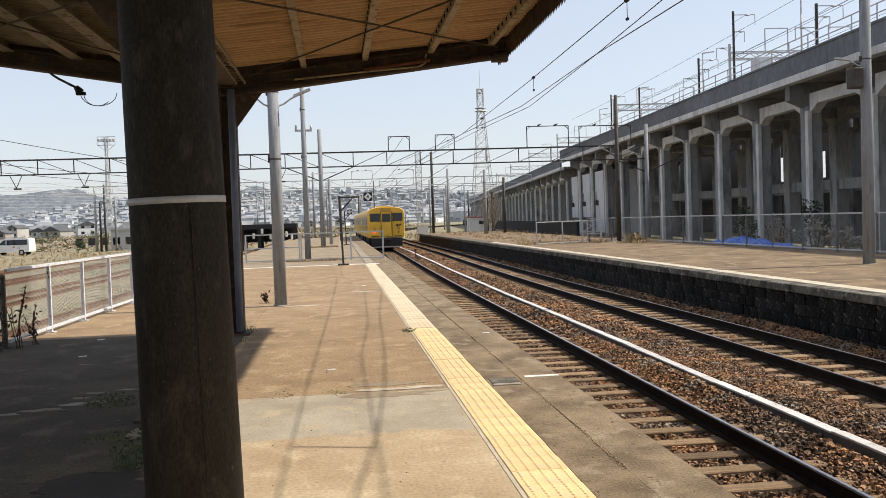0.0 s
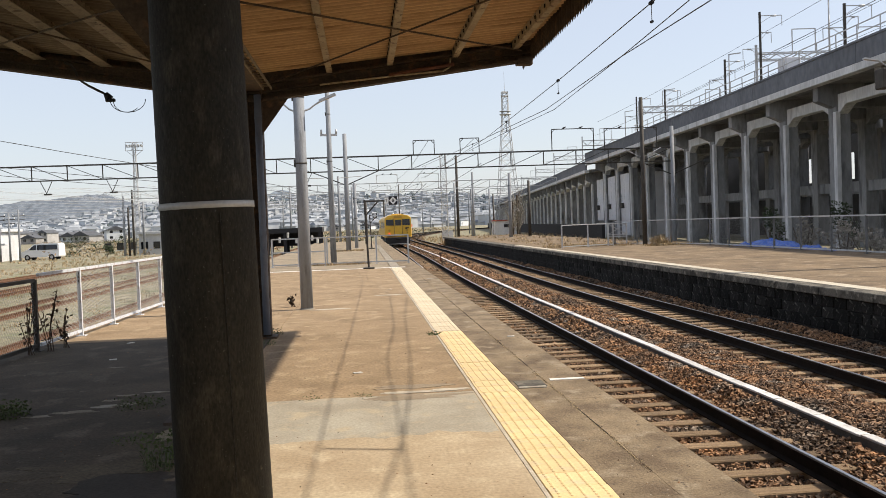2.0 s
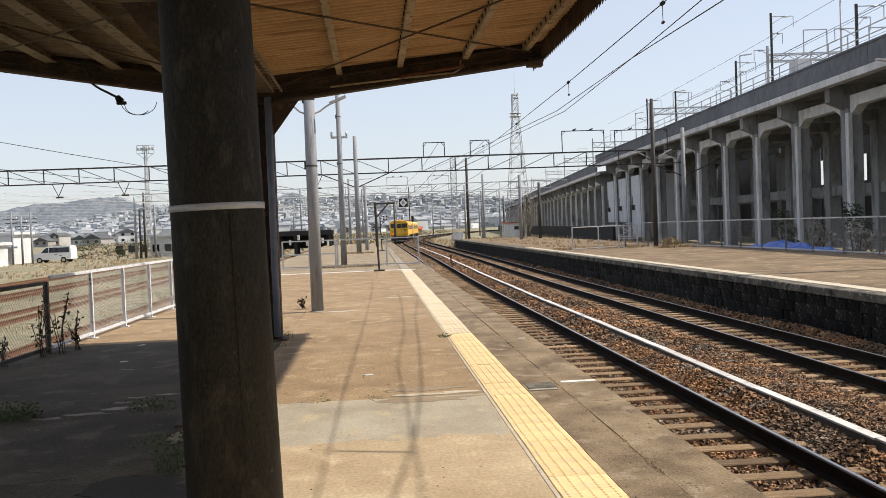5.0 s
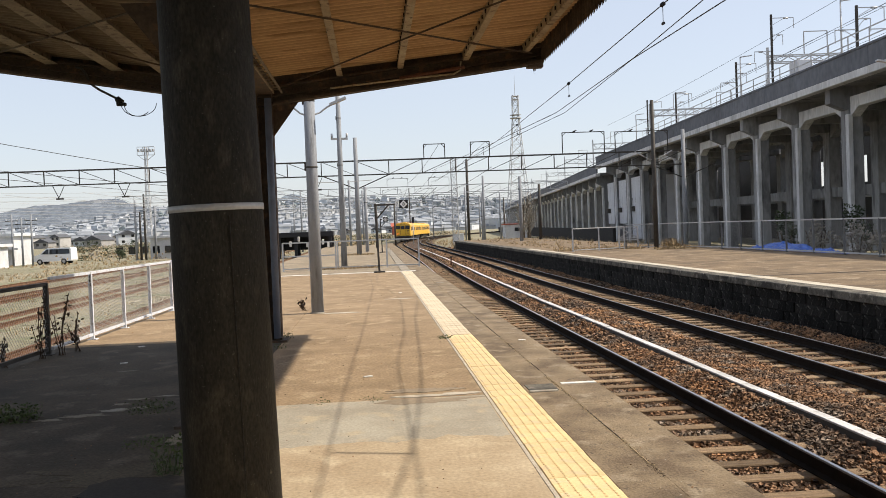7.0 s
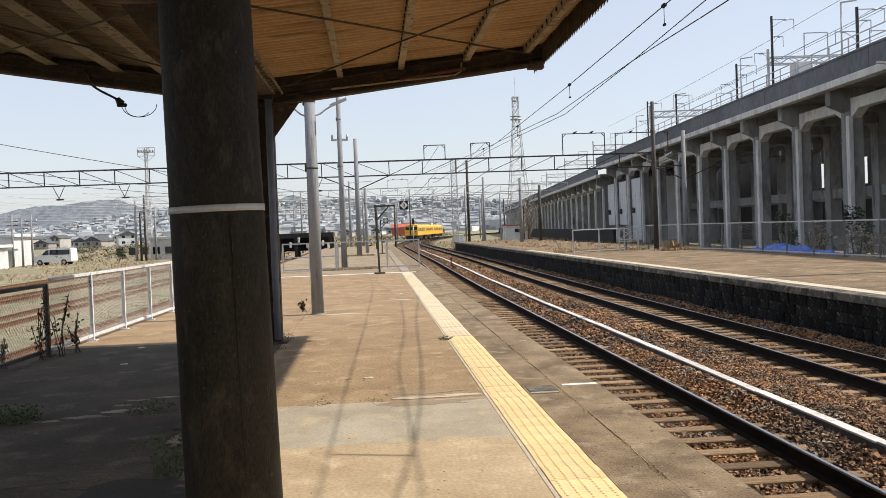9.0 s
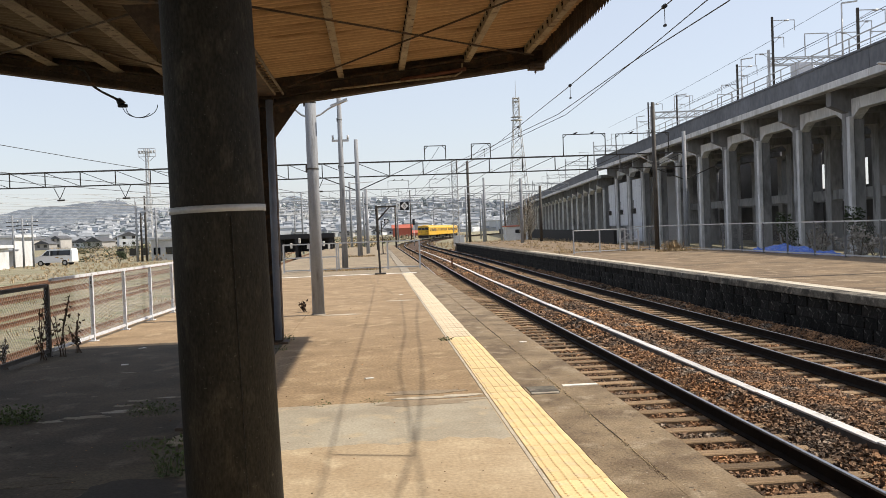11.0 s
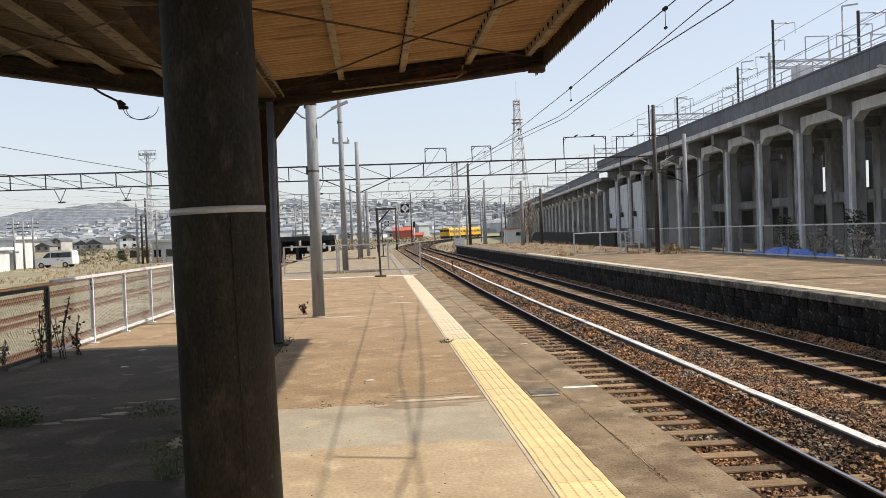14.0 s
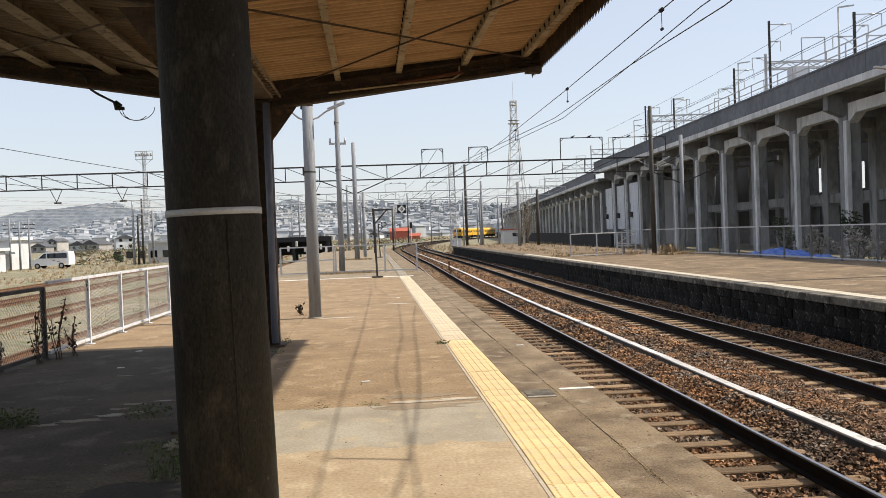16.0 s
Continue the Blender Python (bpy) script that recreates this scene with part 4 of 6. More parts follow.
def railing(name, pts, h, label, mesh=False, mid=False, post_step=2.4, material=None, r=0.03, first=0, post_material=None):
    """Posts and rails along a line, with chain-link mesh where it has any."""
    m = material or M_GALV
    t = thing(name, (0, 0, 0), label, "fence", "fences")
    for (x0, y0), (x1, y1) in zip(pts, pts[1:]):
        ln = math.hypot(x1 - x0, y1 - y0)
        n = max(1, int(round(ln / post_step)))
        for z in ([h, 0.08] + ([h * 0.52] if mid else [])):
            bm = B()
            bar(bm, (x0, y0, z), (x1, y1, z), r * 1.5, r * 1.6)
            part("rail", bm, m, t)
        for i in range(first if (x0, y0) == pts[0] else 1, n + 1):
            x, y = x0 + (x1 - x0) * i / n, y0 + (y1 - y0) * i / n
            bm = B()
            bar(bm, (x, y, 0), (x, y, h + 0.01), r * 2, r * 2)
            box(bm, x - 0.07, x + 0.07, y - 0.07, y + 0.07, 0, 0.012)
            part("post", bm, post_material or m, t)
        if mesh:
            d = Vector((x1 - x0, y1 - y0, 0)).normalized()
            verts, faces = [], []
            pitch, hh, rr = mesh * 1.2, h - 0.1, 0.0018
            s = Vector((-d.y, d.x, 0))
            k = -int(hh / pitch) - 1
            while k * pitch < ln:
                for sgn in (1, -1):
                    a = k * pitch
                    lo, hi = max(0, a), min(ln, a + hh)
                    if hi - lo > 0.02:
                        za, zb = lo - a, hi - a
                        if sgn < 0:
                            za, zb = hh - za, hh - zb
                        pa = Vector((x0, y0, 0.07 + za)) + d * lo + s * 0.003 * sgn
                        pb = Vector((x0, y0, 0.07 + zb)) + d * hi + s * 0.003 * sgn
                        u = (pb - pa).normalized().cross(s) * rr
                        b0 = len(verts)
                        for q in (pa, pb):
                            verts += [tuple(q + u), tuple(q - u * 0.5 + s * rr), tuple(q - u * 0.5 - s * rr)]
                        faces += [(b0, b0 + 1, b0 + 4, b0 + 3), (b0 + 1, b0 + 2, b0 + 5, b0 + 4), (b0 + 2, b0, b0 + 3, b0 + 5)]
                k += 1
            part("chain_link_mesh", quads("chain_link_mesh", verts, faces, M_MESH), None, t, "diamond wire mesh")
    return t


railing("yard_fence", [(-4.40, 12.94), (-3.78, 34.6)], 1.03, "white steel fence with wire mesh along the platform", mesh=0.05, post_step=1.67, material=M_FENCE, r=0.026, first=1)
railing("yard_fence", [(-4.75, 4.0), (-4.42, 12.85)], 0.96, "dark fence with wire mesh along the platform", mesh=0.06, post_step=2.9, material=M_DARKSTEEL)
railing("barrier", [(-3.6, 37.4), (-1.5, 37.4)], 1.12, "grey tubular barrier across the platform", mid=True, post_step=1.05)
railing("barrier", [(-1.42, 37.4), (0.55, 37.4), (1.82, 37.0)], 1.12, "grey tubular barrier across the platform end", post_step=2.1)
railing("far_fence", [(10.25, 47.0), (13.3, 48.3)], 1.18, "grey tubular railing on the far platform", post_step=1.5)
railing("far_fence", [(13.4, 48.33), (14.6, 48.3), (16.5, 42.8), (16.55, 20.0), (16.55, 2.0)], 1.27, "grey wire mesh fence at the back of the far platform", mesh=0.10, post_step=2.35, post_material=M_FENCEPOST)


def barrier_gate(x0, x1, y, h):
    """A low framed gate with crossed braces."""
    t = thing("gate", (0, 0, 0), "pale grey steel gate with crossed braces in the fence", "gate")
    bm = B()
    for x in (x0, x1):
        bar(bm, (x, y, 0), (x, y, h), 0.07, 0.07)
    for z in (0.48, 0.58, h - 0.04):
        bar(bm, (x0, y, z), (x1, y, z), 0.05, 0.05)
    part("gate_frame", bm, M_GALV, t)
    for za, zb in ((0.58, h - 0.04), (h - 0.04, 0.58)):
        bm = B()
        bar(bm, (x0, y, za), (x1, y, zb), 0.035, 0.035)
        part("brace", bm, M_GALV, t)


barrier_gate(12.98, 13.97, 48.1, 1.2)
t = thing("fence_tag", (-4.34, 14.6, 0), "small dark metal tag wired to the fence mesh", "tag")
bm = B()
for dz, w in ((0.98, 0.05), (0.92, 0.11), (0.86, 0.07)):
    box(bm, -0.012, 0.0, -w / 2, w / 2, dz - 0.035, dz + 0.012, 0.003)
part("plate", bm, M_DARKSTEEL, t)


# ---- raised railway ----
def viaduct(name, m, x_face, y0, y1, z_top, step, first, col_x, label, arches=True):
    t = thing(name, m, label, "viaduct", "raised railway", "structure")
    zb = z_top - 1.5
    y = y0
    while y < y1 - 0.1:
        ye = min(y1, y + step * 2)
        bm = B()
        box(bm, x_face, x_face + 0.22, y + 0.02, ye - 0.02, zb + 0.42, z_top, 0.02)
        box(bm, x_face - 0.05, x_face + 0.26, y + 0.02, ye - 0.02, z_top - 0.05, z_top + 0.06)
        part("parapet", bm, M_PARAPET, t, "blue-grey concrete parapet")
        bm = B()
        box(bm, x_face - 0.06, x_face + 0.5, y + 0.02, ye - 0.02, zb, zb + 0.40, 0.02)
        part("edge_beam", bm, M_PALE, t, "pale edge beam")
        y = ye
    bm = B()
    box(bm, x_face + 0.5, x_face + 11.5, y0, y1, zb + 0.15, zb + 0.45)
    part("deck", bm, M_VIADUCT, t)
    box_top = zb + 0.15
    rows = [col_x, col_x + 5.2, col_x + 10.0]
    y = first
    cols = []
    while y < y1:
        cols.append(y)
        y += step
    for y in cols:
        bm = B()
        v = []
        for o in (-0.32, 0.32):
            v.append([bm.verts.new((a, y + o, b)) for a, b in ((x_face + 0.45, box_top), (x_face + 0.45, box_top - 0.95), (col_x - 0.05, box_top - 1.35), (rows[-1], box_top - 1.35), (rows[-1], box_top))])
        bm.faces.new(v[0])
        bm.faces.new(v[1][::-1])
        for j in range(5):
            bm.faces.new((v[0][j], v[0][(j + 1) % 5], v[1][(j + 1) % 5], v[1][j]))
        part("cross_beam", bm, M_VIADUCT, t)
        for k, x in enumerate(rows):
            bm = B()
            box(bm, x, x + 0.85, y - 0.5, y + 0.5, GROUND_Z - 0.1, box_top - 1.3, 0.03)
            part("column", bm, M_VIADUCT, t)
        # Pale strip added for the column side that open sky lights.
        bm = B()
        box(bm, col_x - 0.06, col_x + 0.2, y - 0.62, y - 0.22, GROUND_Z - 0.1, box_top - 1.6, 0.02)
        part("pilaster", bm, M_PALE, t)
    for k, x in enumerate(rows):
        for ya, yb in zip(cols, cols[1:]):
            bm = B()
            prof = [(ya + 0.5, box_top - 0.62), (ya + 0.5, box_top - 1.75), (ya + 1.5, box_top - 1.25), (yb - 1.5, box_top - 1.25), (yb - 0.5, box_top - 1.75), (yb - 0.5, box_top - 0.62)]
            f = [[bm.verts.new((x + o, a, b)) for a, b in prof] for o in (0.12, 0.7)]
            bm.faces.new(f[0])
            bm.faces.new(f[1][::-1])
            for j in range(6):
                bm.faces.new((f[0][j], f[0][(j + 1) % 6], f[1][(j + 1) % 6], f[1][j]))
            # Front row is paler: bounced light on its face is put into the colour.
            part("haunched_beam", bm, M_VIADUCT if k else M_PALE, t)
            if k:
                bm = B()
                box(bm, x + 0.15, x + 0.65, ya + 0.5, yb - 0.5, 2.6, 3.3)
                part("tie_beam", bm, M_VIADUCT, t)
    return t


V1 = Matrix.Rotation(radians(-3.35), 4, 'Z')
V2 = Matrix.Rotation(radians(-5.4), 4, 'Z')
va = viaduct("viaduct_1", V1, 22.8, 18.0, 123.0, 10.0, 7.25, 23.9, 24.2, "tall grey concrete railway viaduct on column frames")
vb = viaduct("viaduct_2", V2, 18.4, 123.8, 395.0, 9.0, 7.25, 127.0, 19.6, "farther part of the grey concrete railway viaduct")


def handrail(t, x, y0, y1, z):
    for h in (0.45, 0.9):
        bm = B()
        bar(bm, (x, y0, z + h), (x, y1, z + h), 0.05, 0.05)
        part("handrail", bm, M_GALV, t)
    y = y0
    while y < y1:
        bm = B()
        bar(bm, (x, y, z), (x, y, z + 0.92), 0.05, 0.05)
        part("handrail_post", bm, M_GALV, t)
        y += 2.4


handrail(va, 23.0, 40, 96, 10.0)


def bridge_mast(m, x, y, z, h, arm, label="steel wire mast with bracket arms on the viaduct"):
    t = thing("wire_mast", m @ pose(x, y, z), label, "mast", "masts on the viaduct")
    bm = B()
    box(bm, -0.065, 0.065, -0.065, 0.065, 0, h, 0.01)
    part("shaft", bm, M_DARKSTEEL, t)
    for a, z1 in ((arm, 0.95), (-arm * 0.8, 0.5), (arm * 0.5, 0.72)):
        bm = B()
        bar(bm, (0, 0, h * z1), (a, 0, h * z1), 0.045, 0.045)
        bar(bm, (a, 0, h * z1), (a, 0, h * z1 - 0.7), 0.035, 0.035)
        bar(bm, (0, 0, h * z1 - 0.5), (a * 0.6, 0, h * z1), 0.03, 0.03)
        tube(bm, (a * 0.55, 0, h * z1 - 0.02), (a * 0.75, 0, h * z1 - 0.02), 0.06, n=8)
        part("bracket", bm, M_GALV, t)
    return t


def bridge_lamp(m, x, y, z, h):
    t = thing("lamp_post", m @ pose(x, y, z), "slim pale lamp post on the viaduct", "lamp post", "lamp posts on the viaduct")
    bm = B()
    tube(bm, (0, 0, 0), (0, 0, h), 0.06, 0.045, 8)
    part("shaft", bm, M_GALV, t)
    bm = B()
    bar(bm, (0, 0, h), (0.9, 0, h + 0.1), 0.16, 0.07)
    part("lantern", bm, M_GALV, t)


for y, h in ((62.0, 4.9), (69.2, 3.0), (49.8, 2.6), (86, 3.2), (97, 4.0)):
    bridge_mast(V1, 23.6, y, 10, h, 1.5)
for y, h in ((53.0, 3.6), (70.0, 3.5), (105.0, 3.4), (88, 3.4)):
    bridge_lamp(V1, 24.2, y, 10, h)


def lattice_beam(m, x0, x1, y, z, hgt, posts=True, zdeck=10.0):
    t = thing("lattice_gantry", m @ pose(0, y, 0), "pale lattice gantry across the viaduct tracks", "gantry", "gantries on the viaduct")
    for o in (-0.3, 0.3):
        for zz in (z, z + hgt):
            bm = B()
            bar(bm, (x0, o, zz), (x1, o, zz), 0.07, 0.07)
            part("chord", bm, M_GALV, t)
        bm = B()
        n = int((x1 - x0) / 0.7)
        for i in range(n):
            a, b = x0 + (x1 - x0) * i / n, x0 + (x1 - x0) * (i + 1) / n
            bar(bm, (a, o, z if i % 2 else z + hgt), (b, o, z + hgt if i % 2 else z), 0.04, 0.04)
        part("lattice", bm, M_GALV, t)
    for x in (x0, x1):
        bm = B()
        box(bm, x - 0.07, x + 0.07, -0.07, 0.07, zdeck, z + hgt + 0.6)
        part("post", bm, M_GALV, t)
    for x in (x0 + 2.5, x0 + 7.0):
        bm = B()
        bar(bm, (x, 0, z + hgt), (x, 0, z + hgt + 1.6), 0.06, 0.06)
        bar(bm, (x + 1.6, 0, z + hgt), (x + 1.6, 0, z + hgt + 1.6), 0.06, 0.06)
        bar(bm, (x, 0, z + hgt + 1.6), (x + 1.6, 0, z + hgt + 1.6), 0.06, 0.06)
        part("stub_frame", bm, M_GALV, t)
    return t


lattice_beam(V1, 23.6, 34.0, 62.8, 11.8, 0.45)
lattice_beam(V1, 23.6, 34.0, 96.0, 12.2, 0.6)
for k, y in enumerate((130, 165, 200, 240, 285, 335)):
    lattice_beam(V2, 19.0, 29.5, y, 11.6 + 0.3 * (k % 2), 0.7, zdeck=9.0)
for x, z in ((24.6, 14.2), (26.5, 13.3), (29.0, 14.6), (31, 13.6), (24.2, 12.4)):
    a, b = V1 @ Vector((x, 20, z + 0.3)), V1 @ Vector((x, 123, z))
    wire([tuple(a), tuple(b)], 0.014, 0.5, label="thin wire above the viaduct")
bm = B()
box(bm, 0, 0.9, -0.5, 0.9, 0, 1.1, 0.02)
t = thing("relay_cabinet", V1 @ pose(23.3, 57.5, 9.9), "pale grey equipment cabinet on the viaduct", "cabinet")
part("body", bm, M_PANELW, t)
bm = B()
box(bm, -0.02, 0.0, -0.4, 0.8, 0.1, 1.0)
part("door", bm, M_PANELW, t)

# white rooms built in under the viaduct
for k, y in enumerate((104.65, 111.9, 119.1)):
    t = thing("white_room", V1 @ pose(24.6, y - 0.45, GROUND_Z), "white panelled room built under the viaduct", "room", "rooms under the viaduct")
    bm = B()
    box(bm, 0, 5.0, 0.1, 6.1, 2.2 if k else 0.4, 7.6, 0.02)
    part("walls", bm, M_PANELW, t)
    bm = B()
    box(bm, 0.3, 4.8, 0.3, 5.9, 0, 2.2)
    part("base", bm, M_VIADUCT, t)
    for yy in (2.1, 4.1):
        bm = B()
        box(bm, -0.008, 0.002, yy, yy + 0.03, 2.2, 7.58)
        part("panel_seam", bm, M_VIADUCT, t)
    bm = B()
    box(bm, -0.35, 0.0, 4.4, 5.1, 3.6, 4.2, 0.03)
    bar(bm, (-0.2, 4.7, 4.2), (-0.2, 4.7, 5.2), 0.05, 0.05)
    part("vent_hood", bm, M_DARKSTEEL, t)
# low dark wall at the foot of the far viaduct
bm = B()
box(bm, 15.8, 16.1, 96, 380, GROUND_Z, 0.75)
t = thing("boundary_wall", V2, "low dark boundary wall below the viaduct", "wall", kind="structure")
part("wall", bm, M_JOINT, t)
# dark wall with openings, added for the shade behind the columns
t = thing("shade_wall", V1, "added dark wall with openings, stands for shade behind the viaduct columns", "wall", kind="structure")
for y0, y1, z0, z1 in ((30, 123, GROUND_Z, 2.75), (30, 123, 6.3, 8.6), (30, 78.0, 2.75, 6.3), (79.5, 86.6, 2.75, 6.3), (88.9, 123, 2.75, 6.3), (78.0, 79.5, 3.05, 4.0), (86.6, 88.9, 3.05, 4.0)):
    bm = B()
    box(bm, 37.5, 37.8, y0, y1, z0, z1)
    part("wall", bm, M_DECKSHADE, t)


# ---- tower and far things ----
def lattice_tower(x, y, zb, zt, w0, w1, label, m, bays=12, platform_at=()):
    t = thing("lattice_tower", (x, y, zb), label, "tower", "towers")
    h = zt - zb
    w = lambda z: w0 + (w1 - w0) * min(1.0, z / (h * 0.86)) ** 0.75
    for sx in (-1, 1):
        for sy in (-1, 1):
            bm = B()
            zs = [h * i / bays for i in range(bays + 1)]
            sweep(bm, [(sx * w(z) / 2, sy * w(z) / 2, z) for z in zs], ngon(4, 0.010 * w0 + 0.03), up=(0, 1, 0))
            part("leg", bm, m, t)
    for i in range(bays):
        a, b = h * i / bays, h * (i + 1) / bays
        wa, wb = w(a) / 2, w(b) / 2
        for s in (-1, 1):
            bm = B()
            for p, q in (((-wa, s * wa, a), (wb, s * wb, b)), ((wa, s * wa, a), (-wb, s * wb, b)), ((s * wa, -wa, a), (s * wb, wb, b)), ((-wb, s * wb, b), (wb, s * wb, b)), ((s * wb, -wb, b), (s * wb, wb, b))):
                tube(bm, p, q, 0.005 * w0 + 0.012, n=4)
            part("bracing", bm, m, t, kind="stuff")
    for z, r in platform_at:
        bm = B()
        tube(bm, (0, 0, z), (0, 0, z + 0.25), r, n=12)
        tube(bm, (0, 0, z + 1.1), (0, 0, z + 1.2), r, n=12)
        part("platform_ring", bm, m, t)
    return t


tw = lattice_tower(48.0, 300, -1.0, 43.5, 9.0, 1.9, "tall grey lattice radio tower behind the viaduct", M_GALV, 14, ((37.0, 1.9), (43.0, 1.2)))
bm = B()
tube(bm, (0, 0, 44.5), (0, 0, 51.0), 0.08, 0.03, 6)
part("antenna", bm, M_GALV, tw)
lattice_tower(11.9, 132, -1.0, 11.3, 0.85, 0.8, "slender lattice mast beside the tracks", M_GALV, 16)
t = thing("marker_post", (4.95, 59, -0.95), "short rusty marker post between the tracks", "post")
bm = B()
box(bm, -0.05, 0.05, -0.05, 0.05, 0, 0.5, 0.01)
part("stake", bm, M_RUSTY, t)
bm = B()
box(bm, -0.09, 0.09, -0.06, 0.06, 0.5, 0.62, 0.02)
part("cap", bm, M_BROWNBEAM, t)
t = thing("signal", (6.6, 150, GROUND_Z), "slender railway signal with a black head", "signal")
bm = B()
tube(bm, (0, 0, 0), (0, 0, 3.6), 0.07, n=8)
part("post", bm, M_GALV, t)
bm = B()
box(bm, -0.19, 0.19, -0.15, 0.15, 3.5, 4.45, 0.05)
part("head", bm, M_BLACK, t)
fm = lattice_tower(-28.4, 121, -1.0, 13.2, 0.85, 0.32, "floodlight mast of grey lattice in the yard", M_GALV, 14)
bars = [((-1.08, 0, z), (1.08, 0, z), 0.07) for z in (13.2, 13.65, 14.25)]
bars += [((x, 0, 13.2), (x, 0, 14.25), 0.05) for x in (-1.08, -0.36, 0.36, 1.08)]
bars += [((x, 0, 13.2), (x * 0.15, 0, 12.5), 0.05) for x in (-1.0, 1.0)]
for p, q, w in bars:
    bm = B()
    bar(bm, p, q, w, w)
    part("headframe_bar", bm, M_GALV, fm)
for x in (-0.9, -0.54, -0.18, 0.18, 0.54, 0.9):
    bm = B()
    box(bm, x - 0.11, x + 0.11, -0.2, 0.1, 13.7, 13.98, 0.03)
    part("floodlight", bm, M_GALV, fm)
for x, y, h in ((-28.85, 116, 6.3), (-28.35, 116.2, 4.9), (-27.75, 116, 7.0), (-27.2, 119, 5.6)):
    pole("utility_pole", x, y, h, 0.15, 0.11, M_DARKSTEEL if -28.5 < x < -27.5 else M_POLE, "utility pole in the yard", "utility pole", "utility poles", z0=-1.05, n=10)


def house(x, y, w, d, h, rz, wall, roofm, label, z0=GROUND_Z, windows=3):
    t = thing("house", (x, y, z0, 0, 0, rz), label, "house", "houses of the town")
    bm = B()
    box(bm, -w / 2, w / 2, -d / 2, d / 2, -0.5, h)
    part("wall", bm, wall, t)
    bm = B()
    rh, e = w * 0.16 + 0.5, 0.5
    f = [[bm.verts.new((a, s * (d / 2 + e), b)) for a, b in ((-w / 2 - e, h - 0.15), (w / 2 + e, h - 0.15), (0.0, h + rh))] for s in (-1, 1)]
    bm.faces.new(f[0])
    bm.faces.new(f[1][::-1])
    for j in range(3):
        bm.faces.new((f[0][j], f[0][(j + 1) % 3], f[1][(j + 1) % 3], f[1][j]))
    part("roof", bm, roofm, t)
    for i in range(windows):
        for z in ([1.1] if h < 4.2 else [1.1, 3.8]):
            bm = B()
            xx = -w / 2 + w * (i + 0.5) / windows
            box(bm, xx - 0.7, xx + 0.7, -d / 2 - 0.05, -d / 2 + 0.02, z, z + 1.2)
            part("window", bm, M_GLASS, t)
    return t


rnd = random.Random(21)
for k in range(150):
    y = 400 + 520 * rnd.random() ** 1.1
    x = rnd.uniform(-0.45, 0.07) * y - 8
    if x > -0.14 * y and (y < 620 or k % 2):
        continue
    wall, lab = rnd.choice(((M_WALLT, "pale"), (M_WALLT, "tan"), (M_WALLT, "grey"), (M_HAZYWALL, "white")))
    roofm, rl = rnd.choice(((M_ROOFG, "grey"), (M_ROOFG, "grey"), (M_ROOFG, "dark grey"), (M_ROOFG, "worn grey")))
    house(x, y, rnd.uniform(6, 10), rnd.uniform(6, 9), rnd.choice((2.8, 3.0, 3.2, 5.2)), rnd.uniform(-40, 40), wall, roofm, "%s house with a %s tiled roof in the town" % (lab, rl), windows=2)
house(13.2, 420, 6.0, 8.6, 4.0, 90, M_ROOFR, M_ROOFR, "red-roofed house beyond the tracks", windows=0)
house(20.5, 440, 4, 6, 1.6, 86, M_ROOFR, M_ROOFR, "low brick-red shed beyond the tracks", windows=0)
# white buildings in the yard
for x, y, w, d, h in ((-44.5, 104, 8.0, 5, 2.3), (-48.4, 116, 12.0, 6, 3.5), (-26.4, 121, 3.2, 3, 2.6)):
    t = thing("office_block", (x, y, GROUND_Z), "white flat-roofed railway building in the yard", "building", "railway buildings")
    bm = B()
    box(bm, -w / 2, w / 2, -d / 2, d / 2, 0, h)
    part("wall", bm, M_WALLW, t)
    bm = B()
    box(bm, -w / 2 - 0.4, w / 2 + 0.4, -d / 2 - 0.4, d / 2 + 0.4, h, h + 0.35, 0.03)
    part("roof", bm, M_WALLW, t)
    for i in range(5):
        bm = B()
        xx = w / 2 - 1.0 - 1.5 * i
        box(bm, xx - 0.42, xx + 0.42, -d / 2 - 0.05, -d / 2 + 0.02, 0.75, 1.65)
        pane = part("window", bm, M_GLASS, t)
        bm = B()
        box(bm, xx - 0.48, xx + 0.48, -d / 2 - 0.09, -d / 2 - 0.04, 0.68, 0.75)
        part("sill", bm, M_GALV, pane)
    if h > 3:
        bm = B()
        box(bm, -w / 2 - 0.2, w / 2 + 0.9, -d / 2 - 0.9, -d / 2 - 0.02, 1.9, 2.15, 0.02)
        part("canopy", bm, M_WALLW, t)
# wooden poles with crossarms beside the office block
for k, (x, y, h) in enumerate(((-41.27, 110, 5.9), (-40.26, 110.2, 5.5), (-39.25, 110.4, 5.9))):
    t = pole("utility_pole", x, y, h - 1.0, 0.13, 0.1, M_POLE, "slim weathered utility pole beside the white building", "pole", "utility poles", z0=GROUND_Z, n=10, fittings=False)
    bm = B()
    for z in (h - 1.1, h - 0.65):
        bar(bm, (-0.7, 0, z), (0.7, 0, z), 0.08, 0.08)
    part("crossarm", bm, M_DARKSTEEL, t)
    for dx in (-0.6, 0.6):
        bm = B()
        tube(bm, (dx, 0, h - 0.6), (dx, 0, h - 0.42), 0.06, 0.04, 8)
        part("insulator", bm, M_SIGNW, t)
# lineside hut
t = thing("lineside_hut", (23.3, 150, GROUND_Z), "small pale concrete lineside hut with a rusty roof", "hut")
bm = B()
box(bm, -1.9, 1.9, -1.6, 1.6, 0, 2.6, 0.03)
part("wall", bm, M_WALLW, t)
bm = B()
box(bm, -2.1, 2.1, -1.8, 1.8, 2.6, 2.78, 0.03)
part("roof", bm, M_ROOFR, t)
bm = B()
